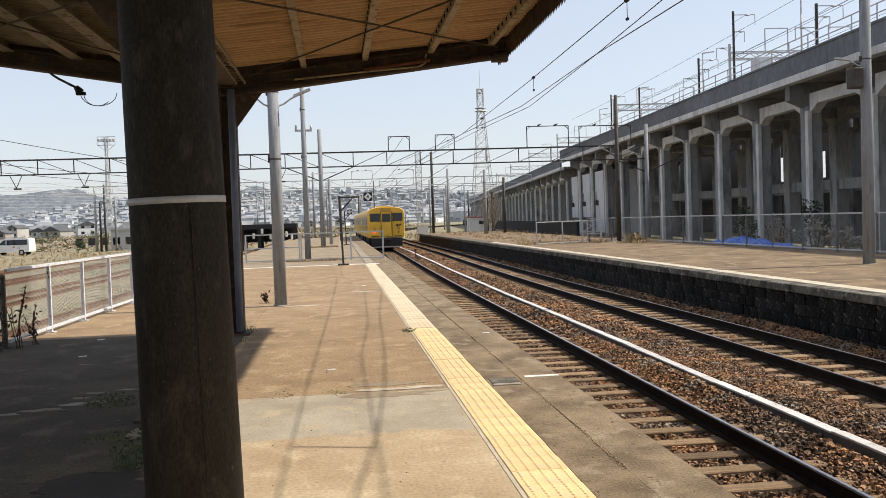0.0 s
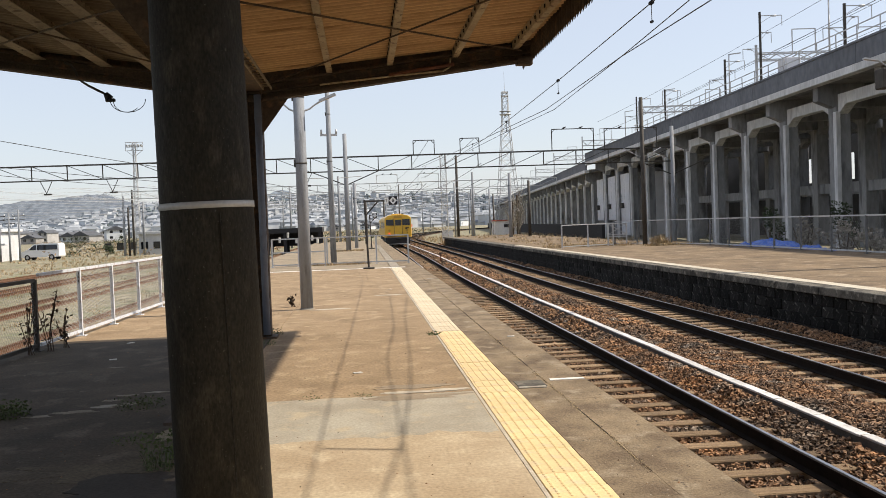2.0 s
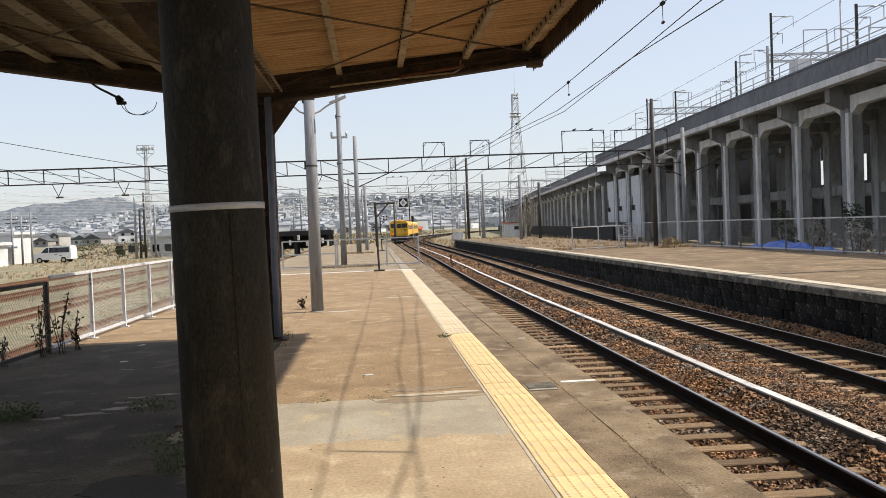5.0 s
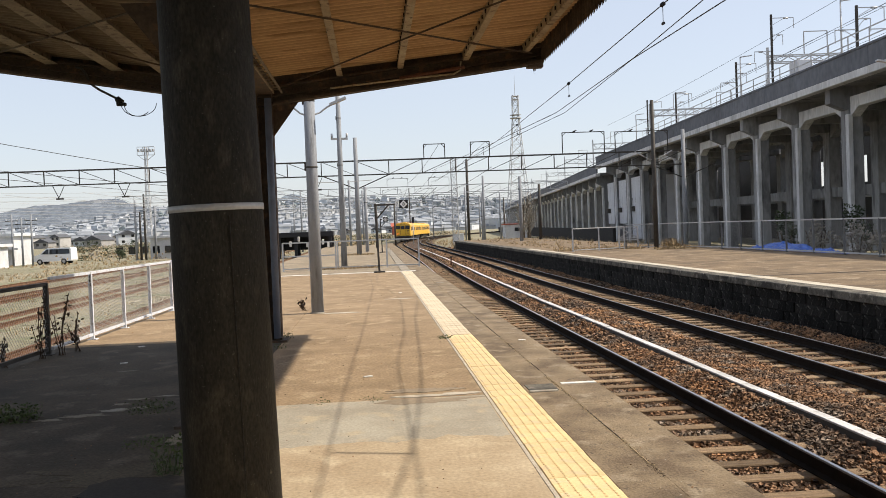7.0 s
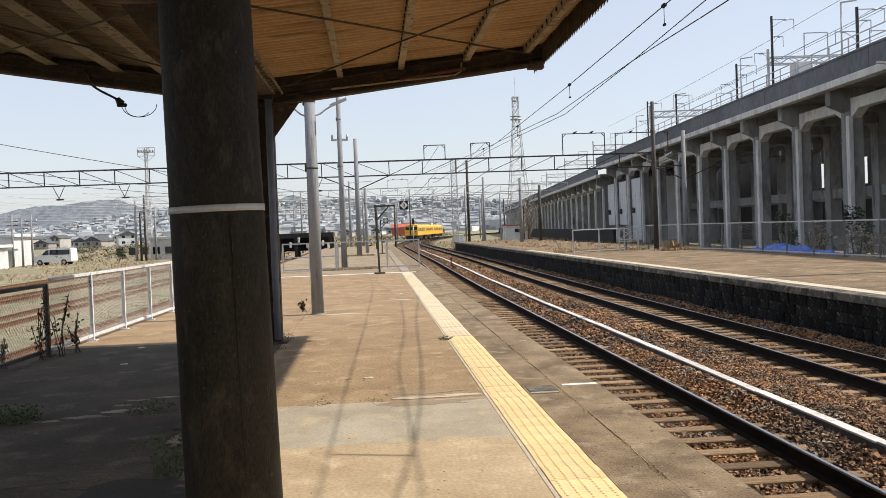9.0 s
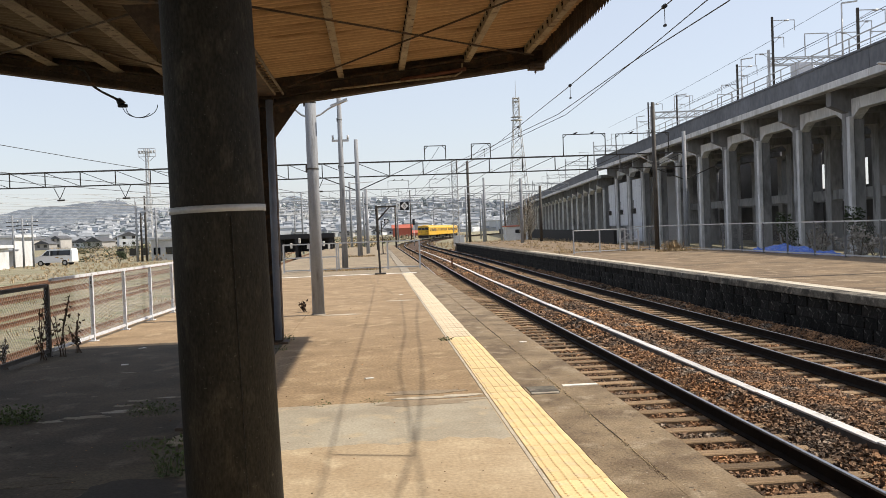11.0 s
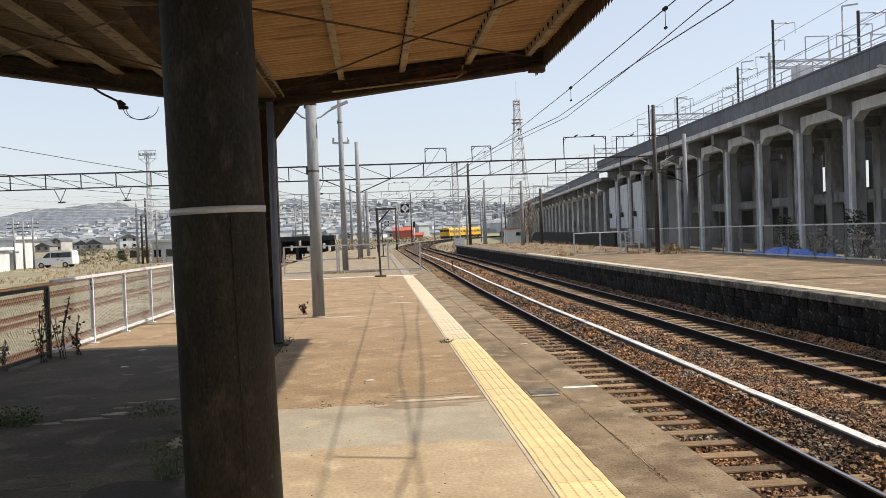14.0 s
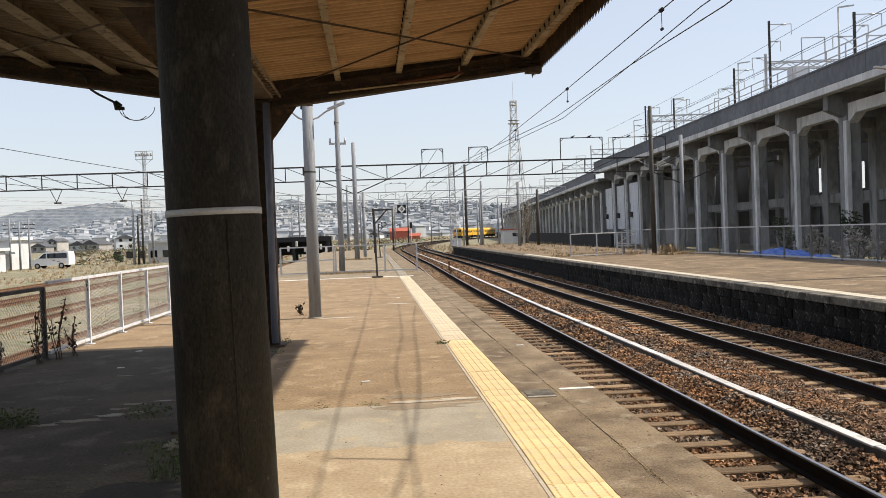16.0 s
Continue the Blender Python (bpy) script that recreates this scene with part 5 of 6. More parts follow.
box(bm, -0.4, 0.4, -1.66, -1.58, 1.55, 2.1)
part("vent", bm, M_BLACK, t)
# pale relay case beside the track
t = thing("relay_case", (13.0, 140, GROUND_Z), "pale blue-grey relay case beside the track", "cabinet")
bm = B()
box(bm, -0.75, 0.75, -0.4, 0.4, 0, 1.5, 0.03)
part("body", bm, M_PANELW, t)
bm = B()
box(bm, -0.8, 0.8, -0.45, 0.45, 1.5, 1.56)
part("lid", bm, M_PANELW, t)

# dark open goods shelter beyond the barrier
t = thing("goods_shelter", (-7.0, 92, GROUND_Z), "low dark open shed beyond the platform", "shed")
bm = B()
box(bm, -5.5, 3.2, -2, 2, 2.2, 2.66)
part("roof", bm, M_BLACK, t)
for x in (-5.2, -3.6, -2.0, -0.4, 1.2, 2.9):
    for y in (-1.8, 1.8):
        bm = B()
        box(bm, x - 0.14, x + 0.14, y - 0.14, y + 0.14, 0, 2.3)
        part("post", bm, M_BLACK, t)
bm = B()
box(bm, -5.4, 3.1, 1.9, 2.0, 0.9, 2.3)
part("back_panel", bm, M_BLACK, t)
for x, z in ((-4.4, 1.2), (-3.95, 1.75), (-3.0, 1.4), (-2.2, 1.7), (-1.0, 1.3), (-0.2, 1.75), (0.6, 1.2), (1.4, 1.6), (2.1, 1.4), (2.6, 1.1)):
    bm = B()
    box(bm, x, x + 0.22, -2.1, -2.0, z, z + 0.5, 0.03)
    part("hung_sheet", bm, M_WHITE, t, "white sheet hung in the shed")

# white van parked in the yard
t = thing("van", (-37.9, 114, GROUND_Z + 0.02, 0, 0, -8), "white parked minivan with dark side windows", "van")
prof = [(-2.3, 0.35), (-2.35, 0.8), (-2.25, 1.0), (-1.45, 1.25), (-0.75, 1.85), (-0.4, 1.95), (2.2, 1.95), (2.32, 1.75), (2.35, 0.5), (2.28, 0.35)]
bm = B()
f = [[bm.verts.new((a, o * (0.86 if b < 1.3 else 0.76), b)) for a, b in prof] for o in (-1, 1)]
bm.faces.new(f[0])
bm.faces.new(f[1][::-1])
for j in range(len(prof)):
    k = (j + 1) % len(prof)
    bm.faces.new((f[0][j], f[0][k], f[1][k], f[1][j]))
part("body", bm, M_CAR, t)
for s in (-1, 1):
    bm = B()
    v = [bm.verts.new((a, s * (0.865 if b < 1.3 else 0.80), b)) for a, b in ((-0.3, 1.2), (2.15, 1.2), (2.12, 1.78), (-0.3, 1.78))]
    bm.faces.new(v)
    part("side_window", bm, M_GLASS, t)
    bm = B()
    v = [bm.verts.new((a, s * (0.865 if b < 1.3 else 0.80), b)) for a, b in ((-1.3, 1.22), (-0.4, 1.2), (-0.4, 1.78), (-0.68, 1.78))]
    bm.faces.new(v)
    part("front_window", bm, M_GLASS, t)
    for x in (-1.5, 1.45):
        bm = B()
        tube(bm, (x, s * 0.66, 0.32), (x, s * 0.88, 0.32), 0.33, n=18)
        wheel = part("wheel", bm, M_RUBBER, t)
        bm = B()
        tube(bm, (x, s * 0.88, 0.32), (x, s * 0.89, 0.32), 0.19, n=14)
        part("rim", bm, M_GALV, wheel)


# ---- hills, a backdrop of distance ----
def ridge(name, y, x0, x1, base, heights, seed, m, label):
    rnd = random.Random(seed)
    n = 520
    verts, faces = [], []
    for i in range(n + 1):
        x = x0 + (x1 - x0) * i / n
        h = 0
        for cx, w, a in heights:
            h += a * math.exp(-((x - cx) / w) ** 2)
        h += 7 * noise.noise((x * 0.008, seed, 0)) + 4.5 * noise.noise((x * 0.03, seed, 3)) + 2.4 * noise.noise((x * 0.09, seed, 5)) + 1.6 * noise.noise((x * 0.3, seed, 7))
        h = max(2, base + h)
        for k, f in enumerate((0, 0.25, 0.5, 0.75, 1.0)):
            verts.append((x, y + f * h * 2.2 + 6 * noise.noise((x * 0.05, f * 4, seed)), GROUND_Z - 1 + h * f))
    for i in range(n):
        for k in range(4):
            a = i * 5 + k
            faces.append((a, a + 5, a + 6, a + 1))
    ob = new(name, quads(name, verts, faces, m))
    return tagged(ob, label, "hills", kind="structure")


# The haze on both ridges lies in their base colours.
ridge("backdrop_hills", 2600, -2300, 2400, 72, ((-245, 60, 48), (-90, 75, 36), (195, 130, 30), (-460, 150, 20), (520, 150, -16), (1200, 500, -30)), 3, M_HAZYHILL, "wooded hills with blue haze painted into their colour")
ridge("backdrop_hills", 2200, -2100, 900, 46, ((-665, 125, 60), (-860, 130, 38), (-1150, 220, 26), (-440, 90, 12), (120, 160, -8), (600, 300, -24)), 8, M_HAZYHILL2, "nearer wooded hills with haze painted into their colour")


# ---- town on the far slope ----
def slope_z(x, y):
    """Height of the far slope: it climbs behind the tracks and stays low to the west."""
    side = np.interp(x / y, (-0.34, -0.20, 0.10, 0.2), (0.42, 1.0, 0.92, 0.6))
    return GROUND_Z - 0.5 + side * np.interp(y, (850, 1100, 1400, 1600, 1750), (0, 9, 30, 49, 62)) * (1.0 + 0.2 * noise.noise((x * 0.006, y * 0.006, 0)))


bm = B()
rows = []
for i in range(61):
    x = -1000 + 30 * i
    rows.append([bm.verts.new((x, y, slope_z(x, y))) for y in range(850, 1801, 50)])
for a, b in zip(rows, rows[1:]):
    for j in range(len(a) - 1):
        bm.faces.new((a[j], b[j], b[j + 1], a[j + 1]))
tagged(part("backdrop_slope", bm, M_HAZYHILL2), "far slope with woods and houses, haze painted into its colour", "hills", kind="structure")


def far_town():
    """Joined small houses and clumps of trees on the slope, too far to tell apart."""
    rnd = random.Random(77)
    wv, wf, rv, rf, tv, tf = [], [], [], [], [], []
    for k in range(2600):
        y = rnd.uniform(700, 1720)
        x = rnd.uniform(-0.50, 0.16) * y
        z = slope_z(x, y) - 0.3
        w, d, h = rnd.uniform(6, 14), rnd.uniform(6, 10), rnd.choice((3.2, 5.5, 5.5, 6, 9))
        ca, sa = math.cos(rnd.gauss(0, 0.5)), math.sin(rnd.gauss(0, 0.5))
        def at(p, q, r):
            return (x + p * ca - q * sa, y + p * sa + q * ca, z + r)
        b = len(wv)
        wv += [at(sx * w / 2, sy * d / 2, sz * h) for sz in (0, 1) for sx, sy in ((-1, -1), (1, -1), (1, 1), (-1, 1))]
        wf += [(b, b + 1, b + 5, b + 4), (b + 1, b + 2, b + 6, b + 5), (b + 3, b, b + 4, b + 7)]
        b = len(rv)
        rh = rnd.choice((0.3, 1.8, 1.8, 2.4))
        rv += [at(-w / 2 - 0.6, -d / 2 - 0.6, h - 0.1), at(w / 2 + 0.6, -d / 2 - 0.6, h - 0.1), at(w / 2 + 0.6, d / 2 + 0.6, h - 0.1), at(-w / 2 - 0.6, d / 2 + 0.6, h - 0.1), at(-w / 2 + 1.2, 0, h + rh), at(w / 2 - 1.2, 0, h + rh)]
        rf += [(b, b + 1, b + 5, b + 4), (b + 2, b + 3, b + 4, b + 5), (b + 1, b + 2, b + 5), (b + 3, b, b + 4)]
    for k in range(5200):
        y = rnd.uniform(650, 1790)
        x = rnd.uniform(-0.50, 0.2) * y
        if noise.noise((x * 0.012, y * 0.008, 4)) < rnd.uniform(-0.5, 0.5) or (y < 950 and x > -0.12 * y):
            continue
        z = slope_z(x, y) - 0.5
        r, h = rnd.uniform(2, 6), rnd.uniform(3, 9)
        b = len(tv)
        tv += [(x + r * rnd.uniform(0.7, 1.2) * math.cos(a), y + r * math.sin(a), z + h * rnd.uniform(0.2, 0.55)) for a in (0, 1.05, 2.1, 3.14, 4.19, 5.24)]
        tv += [(x + rnd.uniform(-0.4, 0.4) * r, y, z + h)]
        tv += [(tv[b + j][0], tv[b + j][1], z) for j in range(6)]
        for j in range(6):
            q = (j + 1) % 6
            tf += [(b + j, b + q, b + 6), (b + 7 + j, b + 7 + q, b + q, b + j)]
    tagged(new("far_house_walls", quads("far_house_walls", wv, wf, M_HAZYWALL)), "walls of far houses on the slope, paled by painted haze", "houses", kind="stuff")
    tagged(new("far_house_roofs", quads("far_house_roofs", rv, rf, M_HAZYROOF)), "roofs of far houses on the slope, greyed by painted haze", "houses", kind="stuff")
    tagged(new("far_trees", quads("far_trees", tv, tf, M_HAZYTREE)), "trees between the far houses, haze painted into their colour", "trees", kind="stuff")


far_town()


# ---- small growth and litter ----
def blades(n, spread, h, width, rnd, lean=0.5, flat=0.0):
    verts, faces = [], []
    for _ in range(n):
        a, r = rnd.uniform(0, math.tau), spread * rnd.random() ** 0.7
        x, y = r * math.cos(a), r * math.sin(a)
        hh = h * rnd.uniform(0.4, 1.0)
        b, l = rnd.uniform(0, math.tau), rnd.uniform(0.1, lean) * hh
        dx, dy = l * math.cos(b), l * math.sin(b)
        wx, wy = -math.sin(b) * width, math.cos(b) * width
        k = len(verts)
        verts += [(x - wx, y - wy, 0), (x + wx, y + wy, 0), (x + dx * 0.5 + wx, y + dy * 0.5 + wy, hh * 0.6), (x + dx * 0.5 - wx, y + dy * 0.5 - wy, hh * 0.6), (x + dx, y + dy, hh)]
        faces += [(k, k + 1, k + 2, k + 3), (k + 3, k + 2, k + 4)]
    return verts, faces


def leafy(n, spread, h, size, rnd):
    verts, faces = [], []
    for _ in range(n):
        a, r = rnd.uniform(0, math.tau), spread * math.sqrt(rnd.random())
        c = Vector((r * math.cos(a), r * math.sin(a), h * rnd.random() ** 1.3))
        u = Vector((rnd.gauss(0, 1), rnd.gauss(0, 1), rnd.gauss(0, 0.6))).normalized() * size * rnd.uniform(0.6, 1.4)
        w = u.cross(Vector((rnd.gauss(0, 1), rnd.gauss(0, 1), rnd.gauss(0, 1)))).normalized() * size * 0.45
        k = len(verts)
        verts += [tuple(c - u * 0.6), tuple(c + w), tuple(c + u), tuple(c - w)]
        faces += [(k, k + 1, k + 2, k + 3)]
    return verts, faces


rnd = random.Random(55)
for x, y, z, n, sp, h, sz in ((-3.12, 8.2, 0, 420, 0.22, 0.12, 0.02), (-2.0, 8.3, 0, 190, 0.22, 0.09, 0.017), (-1.34, 6.1, 0, 260, 0.15, 0.24, 0.02), (-1.33, 13.5, 0, 160, 0.14, 0.09, 0.015), (0.93, 12.6, 0, 70, 0.10, 0.05, 0.02), (-0.55, 8.25, 0, 30, 0.14, 0.03, 0.012),
                              (-0.05, 8.25, 0, 30, 0.12, 0.03, 0.012), (-1.28, 12.3, 0, 40, 0.1, 0.08, 0.015), (-1.75, 6.9, 0, 50, 0.14, 0.07, 0.016)):
    v, f = leafy(n, sp, h, sz, rnd)
    v2, f2 = blades(n // 6, sp, h, 0.002, rnd, 1.0)
    f += [tuple(i + len(v) for i in q) for q in f2]
    t = thing("weed_clump", (x, y, z), "low green weed growing from a crack in the platform", "weed", "weeds on the platform")
    part("leaves", quads("leaves", v + v2, f, M_LEAF), None, t)


def dead_weed(x, y, z, h, k):
    rnd = random.Random(k)
    t = thing("dead_weed", (x, y, z), "tall dry brown weed standing at the fence", "weed", "dry weeds")
    bm = B()
    v, f = [], []
    for s in range(5):
        a = rnd.uniform(0, math.tau)
        hh = h * rnd.uniform(0.6, 1)
        top = (0.22 * hh * math.cos(a), 0.22 * hh * math.sin(a), hh)
        sweep(bm, [(0.02 * s, 0, 0), (top[0] * 0.4, top[1] * 0.4, hh * 0.55), top], ngon(4, 0.006))
        for i in range(13):
            q = rnd.uniform(0.25, 1)
            c = Vector((top[0] * q, top[1] * q, hh * q)) + Vector((rnd.gauss(0, 0.03), rnd.gauss(0, 0.03), rnd.gauss(0, 0.02)))
            u = Vector((rnd.gauss(0, 1), rnd.gauss(0, 1), rnd.gauss(0, 1))).normalized() * 0.035
            w = u.cross(Vector((0.3, 0.5, 1))).normalized() * 0.018
            b = len(v)
            v += [tuple(c - u), tuple(c + w), tuple(c + u), tuple(c - w)]
            f.append((b, b + 1, b + 2, b + 3))
    part("stalk", bm, M_STALK, t)
    part("leaves", quads("leaves", v, f, M_STALK), None, t)


dead_weed(-4.40, 12.45, 0, 0.72, 1)
dead_weed(-4.25, 12.75, 0, 0.85, 2)
dead_weed(-4.15, 13.1, 0, 0.55, 3)
dead_weed(-4.6, 11.7, 0, 0.5, 4)
dead_weed(-1.42, 18.2, 0, 0.22, 5)


def grass_belt(name, spots, n, h, label, width=0.006, m=M_DRY):
    rnd = random.Random(len(spots) * 7 + n)
    v, f = [], []
    for x0, x1, y0, y1, z in spots:
        for _ in range(n):
            x, y = rnd.uniform(x0, x1), rnd.uniform(y0, y1)
            if noise.noise((x * 0.5, y * 0.25, 2)) < -0.12:
                continue
            a, b = blades(7, 0.16, h, width, rnd, 0.9)
            k = len(v)
            v += [(p[0] + x, p[1] + y, p[2] + z) for p in a]
            f += [tuple(i + k for i in q) for q in b]
    ob = new(name, quads(name, v, f, m))
    return tagged(ob, label, "grass", kind="stuff")


grass_belt("dry_grass", ((9.8, 15.5, 48.2, 50, 0), (13.4, 16.6, 44.5, 48, 0), (10.5, 17, 52, 99, 0)), 420, 0.17, "dry straw-coloured grass on the far platform", 0.012)
grass_belt("dry_grass", ((14.5, 15.4, 45.4, 47, 0),), 160, 0.6, "dry straw-coloured grass round the lamp post", 0.01)
grass_belt("dry_grass", ((-2.0, 0.2, 37.2, 38.2, 0), (-2.5, 0.0, 57.5, 59, 0)), 160, 0.12, "short dry grass at the barrier foot", 0.01)
grass_belt("dry_grass", ((16.9, 22.0, 20, 62, GROUND_Z), (9.5, 30, 90, 170, GROUND_Z)), 1100, 0.7, "dry weeds in front of the viaduct", 0.016)
grass_belt("dry_grass", ((-30, -6, 26, 110, GROUND_Z),), 2600, 0.3, "thin dry grass between the sidings", 0.012)
grass_belt("dry_grass", ((-60, -24, 96, 180, GROUND_Z), (-18, 1, 100, 170, GROUND_Z)), 1300, 0.28, "dry grass of the yard", 0.02)


def bush(x, y, z, r, h, m, label, k):
    rnd = random.Random(k)
    t = thing("bush", (x, y, z), label, "bush", "bushes")
    bm = B()
    for s in range(7):
        a = rnd.uniform(0, math.tau)
        sweep(bm, [(0, 0, 0), (r * 0.4 * math.cos(a), r * 0.4 * math.sin(a), h * 0.45), (r * 0.8 * math.cos(a), r * 0.8 * math.sin(a), h * rnd.uniform(0.7, 1))], ngon(4, 0.02))
    part("branch", bm, M_BARK, t)
    v, f = [], []
    for _ in range(9):
        a, q = rnd.uniform(0, math.tau), r * rnd.random()
        cx, cy, cz = q * math.cos(a), q * math.sin(a), h * rnd.uniform(0.25, 0.95)
        lv, lf = leafy(70, r * 0.4, h * 0.3, 0.10, rnd)
        b = len(v)
        v += [(p[0] + cx, p[1] + cy, p[2] + cz) for p in lv]
        f += [tuple(i + b for i in g) for g in lf]
    part("leaves", quads("leaves", v, f, m), None, t)


bush(20.6, 45.0, GROUND_Z, 0.6, 2.3, M_TREE, "dark evergreen shrub below the viaduct", 3)
bush(26.6, 49.0, GROUND_Z, 0.6, 2.6, M_TREE, "dark evergreen shrub between viaduct columns", 4)
bush(20.5, 38, GROUND_Z, 0.8, 1.7, M_TWIG, "dry leafless shrub behind the fence", 5)
bush(21.3, 43, GROUND_Z, 0.7, 1.9, M_TWIG, "dry leafless shrub behind the fence", 6)
bush(19.5, 34, GROUND_Z, 0.9, 1.6, M_TWIG, "dry leafless shrub behind the fence", 7)
bush(-30.0, 112, GROUND_Z, 0.8, 1.5, M_TREE, "dark shrub in the yard", 8)
bush(-45, 150, GROUND_Z, 2.5, 2.4, M_TREE, "dark hedge in the yard", 9)
bush(-38, 150, GROUND_Z, 2.5, 2.2, M_TREE, "dark hedge in the yard", 10)


def bare_tree(x, y, z, h, k, label):
    """Trunk, limbs and twigs with a thin crown of buds."""
    rnd = random.Random(k)
    t = thing("tree", (x, y, z), label, "tree", "bare trees")
    trunk, limbs = B(), B()
    sweep(trunk, [(0, 0, 0), (0.1, 0, h * 0.3), (0.0, 0.1, h * 0.6), (0.1, 0, h)], ngon(6, 0.14))
    part("trunk", trunk, M_BARK, t)
    v, f = [], []
    for i in range(34):
        z0 = h * rnd.uniform(0.15, 0.9)
        a, l = rnd.uniform(0, math.tau), h * rnd.uniform(0.18, 0.4)
        tip = Vector((l * 0.6 * math.cos(a), l * 0.6 * math.sin(a), z0 + l))
        sweep(limbs, [(0, 0, z0), tuple(Vector((0, 0, z0)).lerp(tip, 0.5) + Vector((0, 0, -0.1))), tuple(tip)], ngon(3, 0.04))
        lv, lf = leafy(12, l * 0.35, l * 0.5, 0.07, rnd)
        b = len(v)
        v += [(p[0] + tip.x * 0.8, p[1] + tip.y * 0.8, p[2] + tip.z - l * 0.4) for p in lv]
        f += [tuple(j + b for j in g) for g in lf]
    part("limb", limbs, M_TWIG, t)
    part("crown", quads("crown", v, f, M_TWIG), None, t)


for k, (x, y, h) in enumerate(((19.0, 116, 5.0), (20.6, 122, 6.0), (21.8, 128, 5.4), (22.9, 134, 4.6))):
    bare_tree(x, y, GROUND_Z, h, k + 60, "leafless grey-brown tree beside the viaduct")

def scrub(name, y0, y1, k0, k1, count, seed, m, label):
    """Low scattered scrub on the open ground beside the tracks."""
    rnd = random.Random(seed)
    v, f = [], []
    for _ in range(count):
        y = y0 + (y1 - y0) * rnd.random() ** 0.8
        x = rnd.uniform(k0, k1) * y
        if noise.noise((x * 0.06, y * 0.03, seed)) < rnd.uniform(-0.4, 0.35) or abs(x - 5.5 - bend(y)) < 6.5 or (x > -5 and y < 98):
            continue
        h = rnd.uniform(0.3, 1.3)
        lv, lf = leafy(16, h * 0.9, h, 0.22, rnd)
        b = len(v)
        v += [(p[0] + x, p[1] + y, p[2] + GROUND_Z) for p in lv]
        f += [tuple(i + b for i in g) for g in lf]
    tagged(new(name, quads(name, v, f, m)), label, "scrub", kind="stuff")


scrub("scrub", 100, 420, -0.34, 0.10, 1300, 5, M_DRY, "straw-coloured scrub on open ground by the tracks")
scrub("scrub", 110, 420, -0.34, 0.10, 800, 9, M_TWIG, "grey bare scrub on open ground by the tracks")
scrub("scrub", 120, 420, -0.34, 0.08, 1100, 13, M_TREE, "dark green scrub on open ground by the tracks")

# blue tarpaulin over a heap
t = thing("tarpaulin", (18.2, 39.5, -0.26), "crumpled blue tarpaulin over a heap behind the fence", "tarpaulin")
verts, faces = [], []
nx, ny = 26, 40
for i in range(nx + 1):
    for j in range(ny + 1):
        x, y = -0.9 + 1.8 * i / nx, -4.2 + 8.4 * j / ny
        e = max(0.0, 1 - (x / 0.9) ** 2) * max(0.0, 1 - (y / 4.2) ** 4)
        verts.append((x + 0.1 * noise.noise((x, y * 2, 1)), y, 0.62 * e * (0.7 + 0.5 * noise.noise((x * 0.6, y * 0.6, 4))) + 0.16 * noise.noise((x * 3, y * 3, 2)) + 0.07 * noise.noise((x * 8, y * 8, 7))))
for i in range(nx):
    for j in range(ny):
        a = i * (ny + 1) + j
        faces.append((a, a + ny + 1, a + ny + 2, a + 1))
part("sheet", quads("sheet", verts, faces, M_TARP), None, t)
bm = B()
box(bm, -0.8, 0.8, -4.0, 4.0, -0.84, 0.02, 0.1)
part("heap", bm, M_EARTH, t)


# ---- wear on the platform ----
def blotch(name, x, y, rx, ry, z, m, seed, label, n=40, rough=0.35):
    bm = B()
    vs = []
    for i in range(n):
        a = math.tau * i / n
        k = 1 + rough * noise.noise((math.cos(a) * 1.6, math.sin(a) * 1.6, seed)) + rough * 0.5 * noise.noise((math.cos(a) * 5, math.sin(a) * 5, seed + 3))
        vs.append(bm.verts.new((x + rx * k * math.cos(a), y + ry * k * math.sin(a), z)))
    top = bm.faces.new(vs)
    r = bmesh.ops.extrude_face_region(bm, geom=[top])
    bmesh.ops.translate(bm, verts=[e for e in r["geom"] if isinstance(e, bmesh.types.BMVert)], vec=(0, 0, -0.01))
    return part(name, bm, m, platform, label)


# grey cement repair across the platform, its near edge worn thin
bm = B()
near, far = [], []
for i in range(61):
    x = -1.12 + 2.06 * i / 60
    far.append(bm.verts.new((x, 8.22 + 0.03 * noise.noise((x * 4, 2, 1)), 0.0035)))
    near.append(bm.verts.new((x, 6.62 + 0.22 * noise.noise((x * 1.3, 5, 3)) + 0.12 * noise.noise((x * 5, 1, 8)) + 0.05 * noise.noise((x * 17, 1, 8)), 0.0022)))
for i in range(60):
    bm.faces.new((near[i], near[i + 1], far[i + 1], far[i]))
part("repair_patch", bm, M_GREYPATCH, platform, "grey cement repair strip")
blotch("repair_patch", 0.40, 8.09, 0.40, 0.12, 0.0045, M_STAIN, 2, "darker repaired strip", 64, 0.6)
blotch("repair_patch", 0.40, 8.62, 0.38, 0.10, 0.0035, M_STAIN, 5, "darker repaired strip", 64, 0.7)
for k, (x, y, rx, ry) in enumerate(((-2.55, 8.22, 0.20, 0.06), (-2.33, 8.42, 0.12, 0.07), (-2.36, 8.72, 0.07, 0.05), (-2.28, 8.95, 0.08, 0.05), (-2.02, 9.05, 0.12, 0.03), (-2.8, 8.1, 0.1, 0.04), (-2.12, 8.5, 0.07, 0.05), (-2.9, 10.9, 0.1, 0.04), (-1.9, 11.6, 0.35, 0.03), (-1.45, 11.9, 0.1, 0.03))):
    blotch("mortar_smear", x, y, rx, ry, 0.004, M_COPING, 40 + k, "pale worn spot", 40, 0.9)
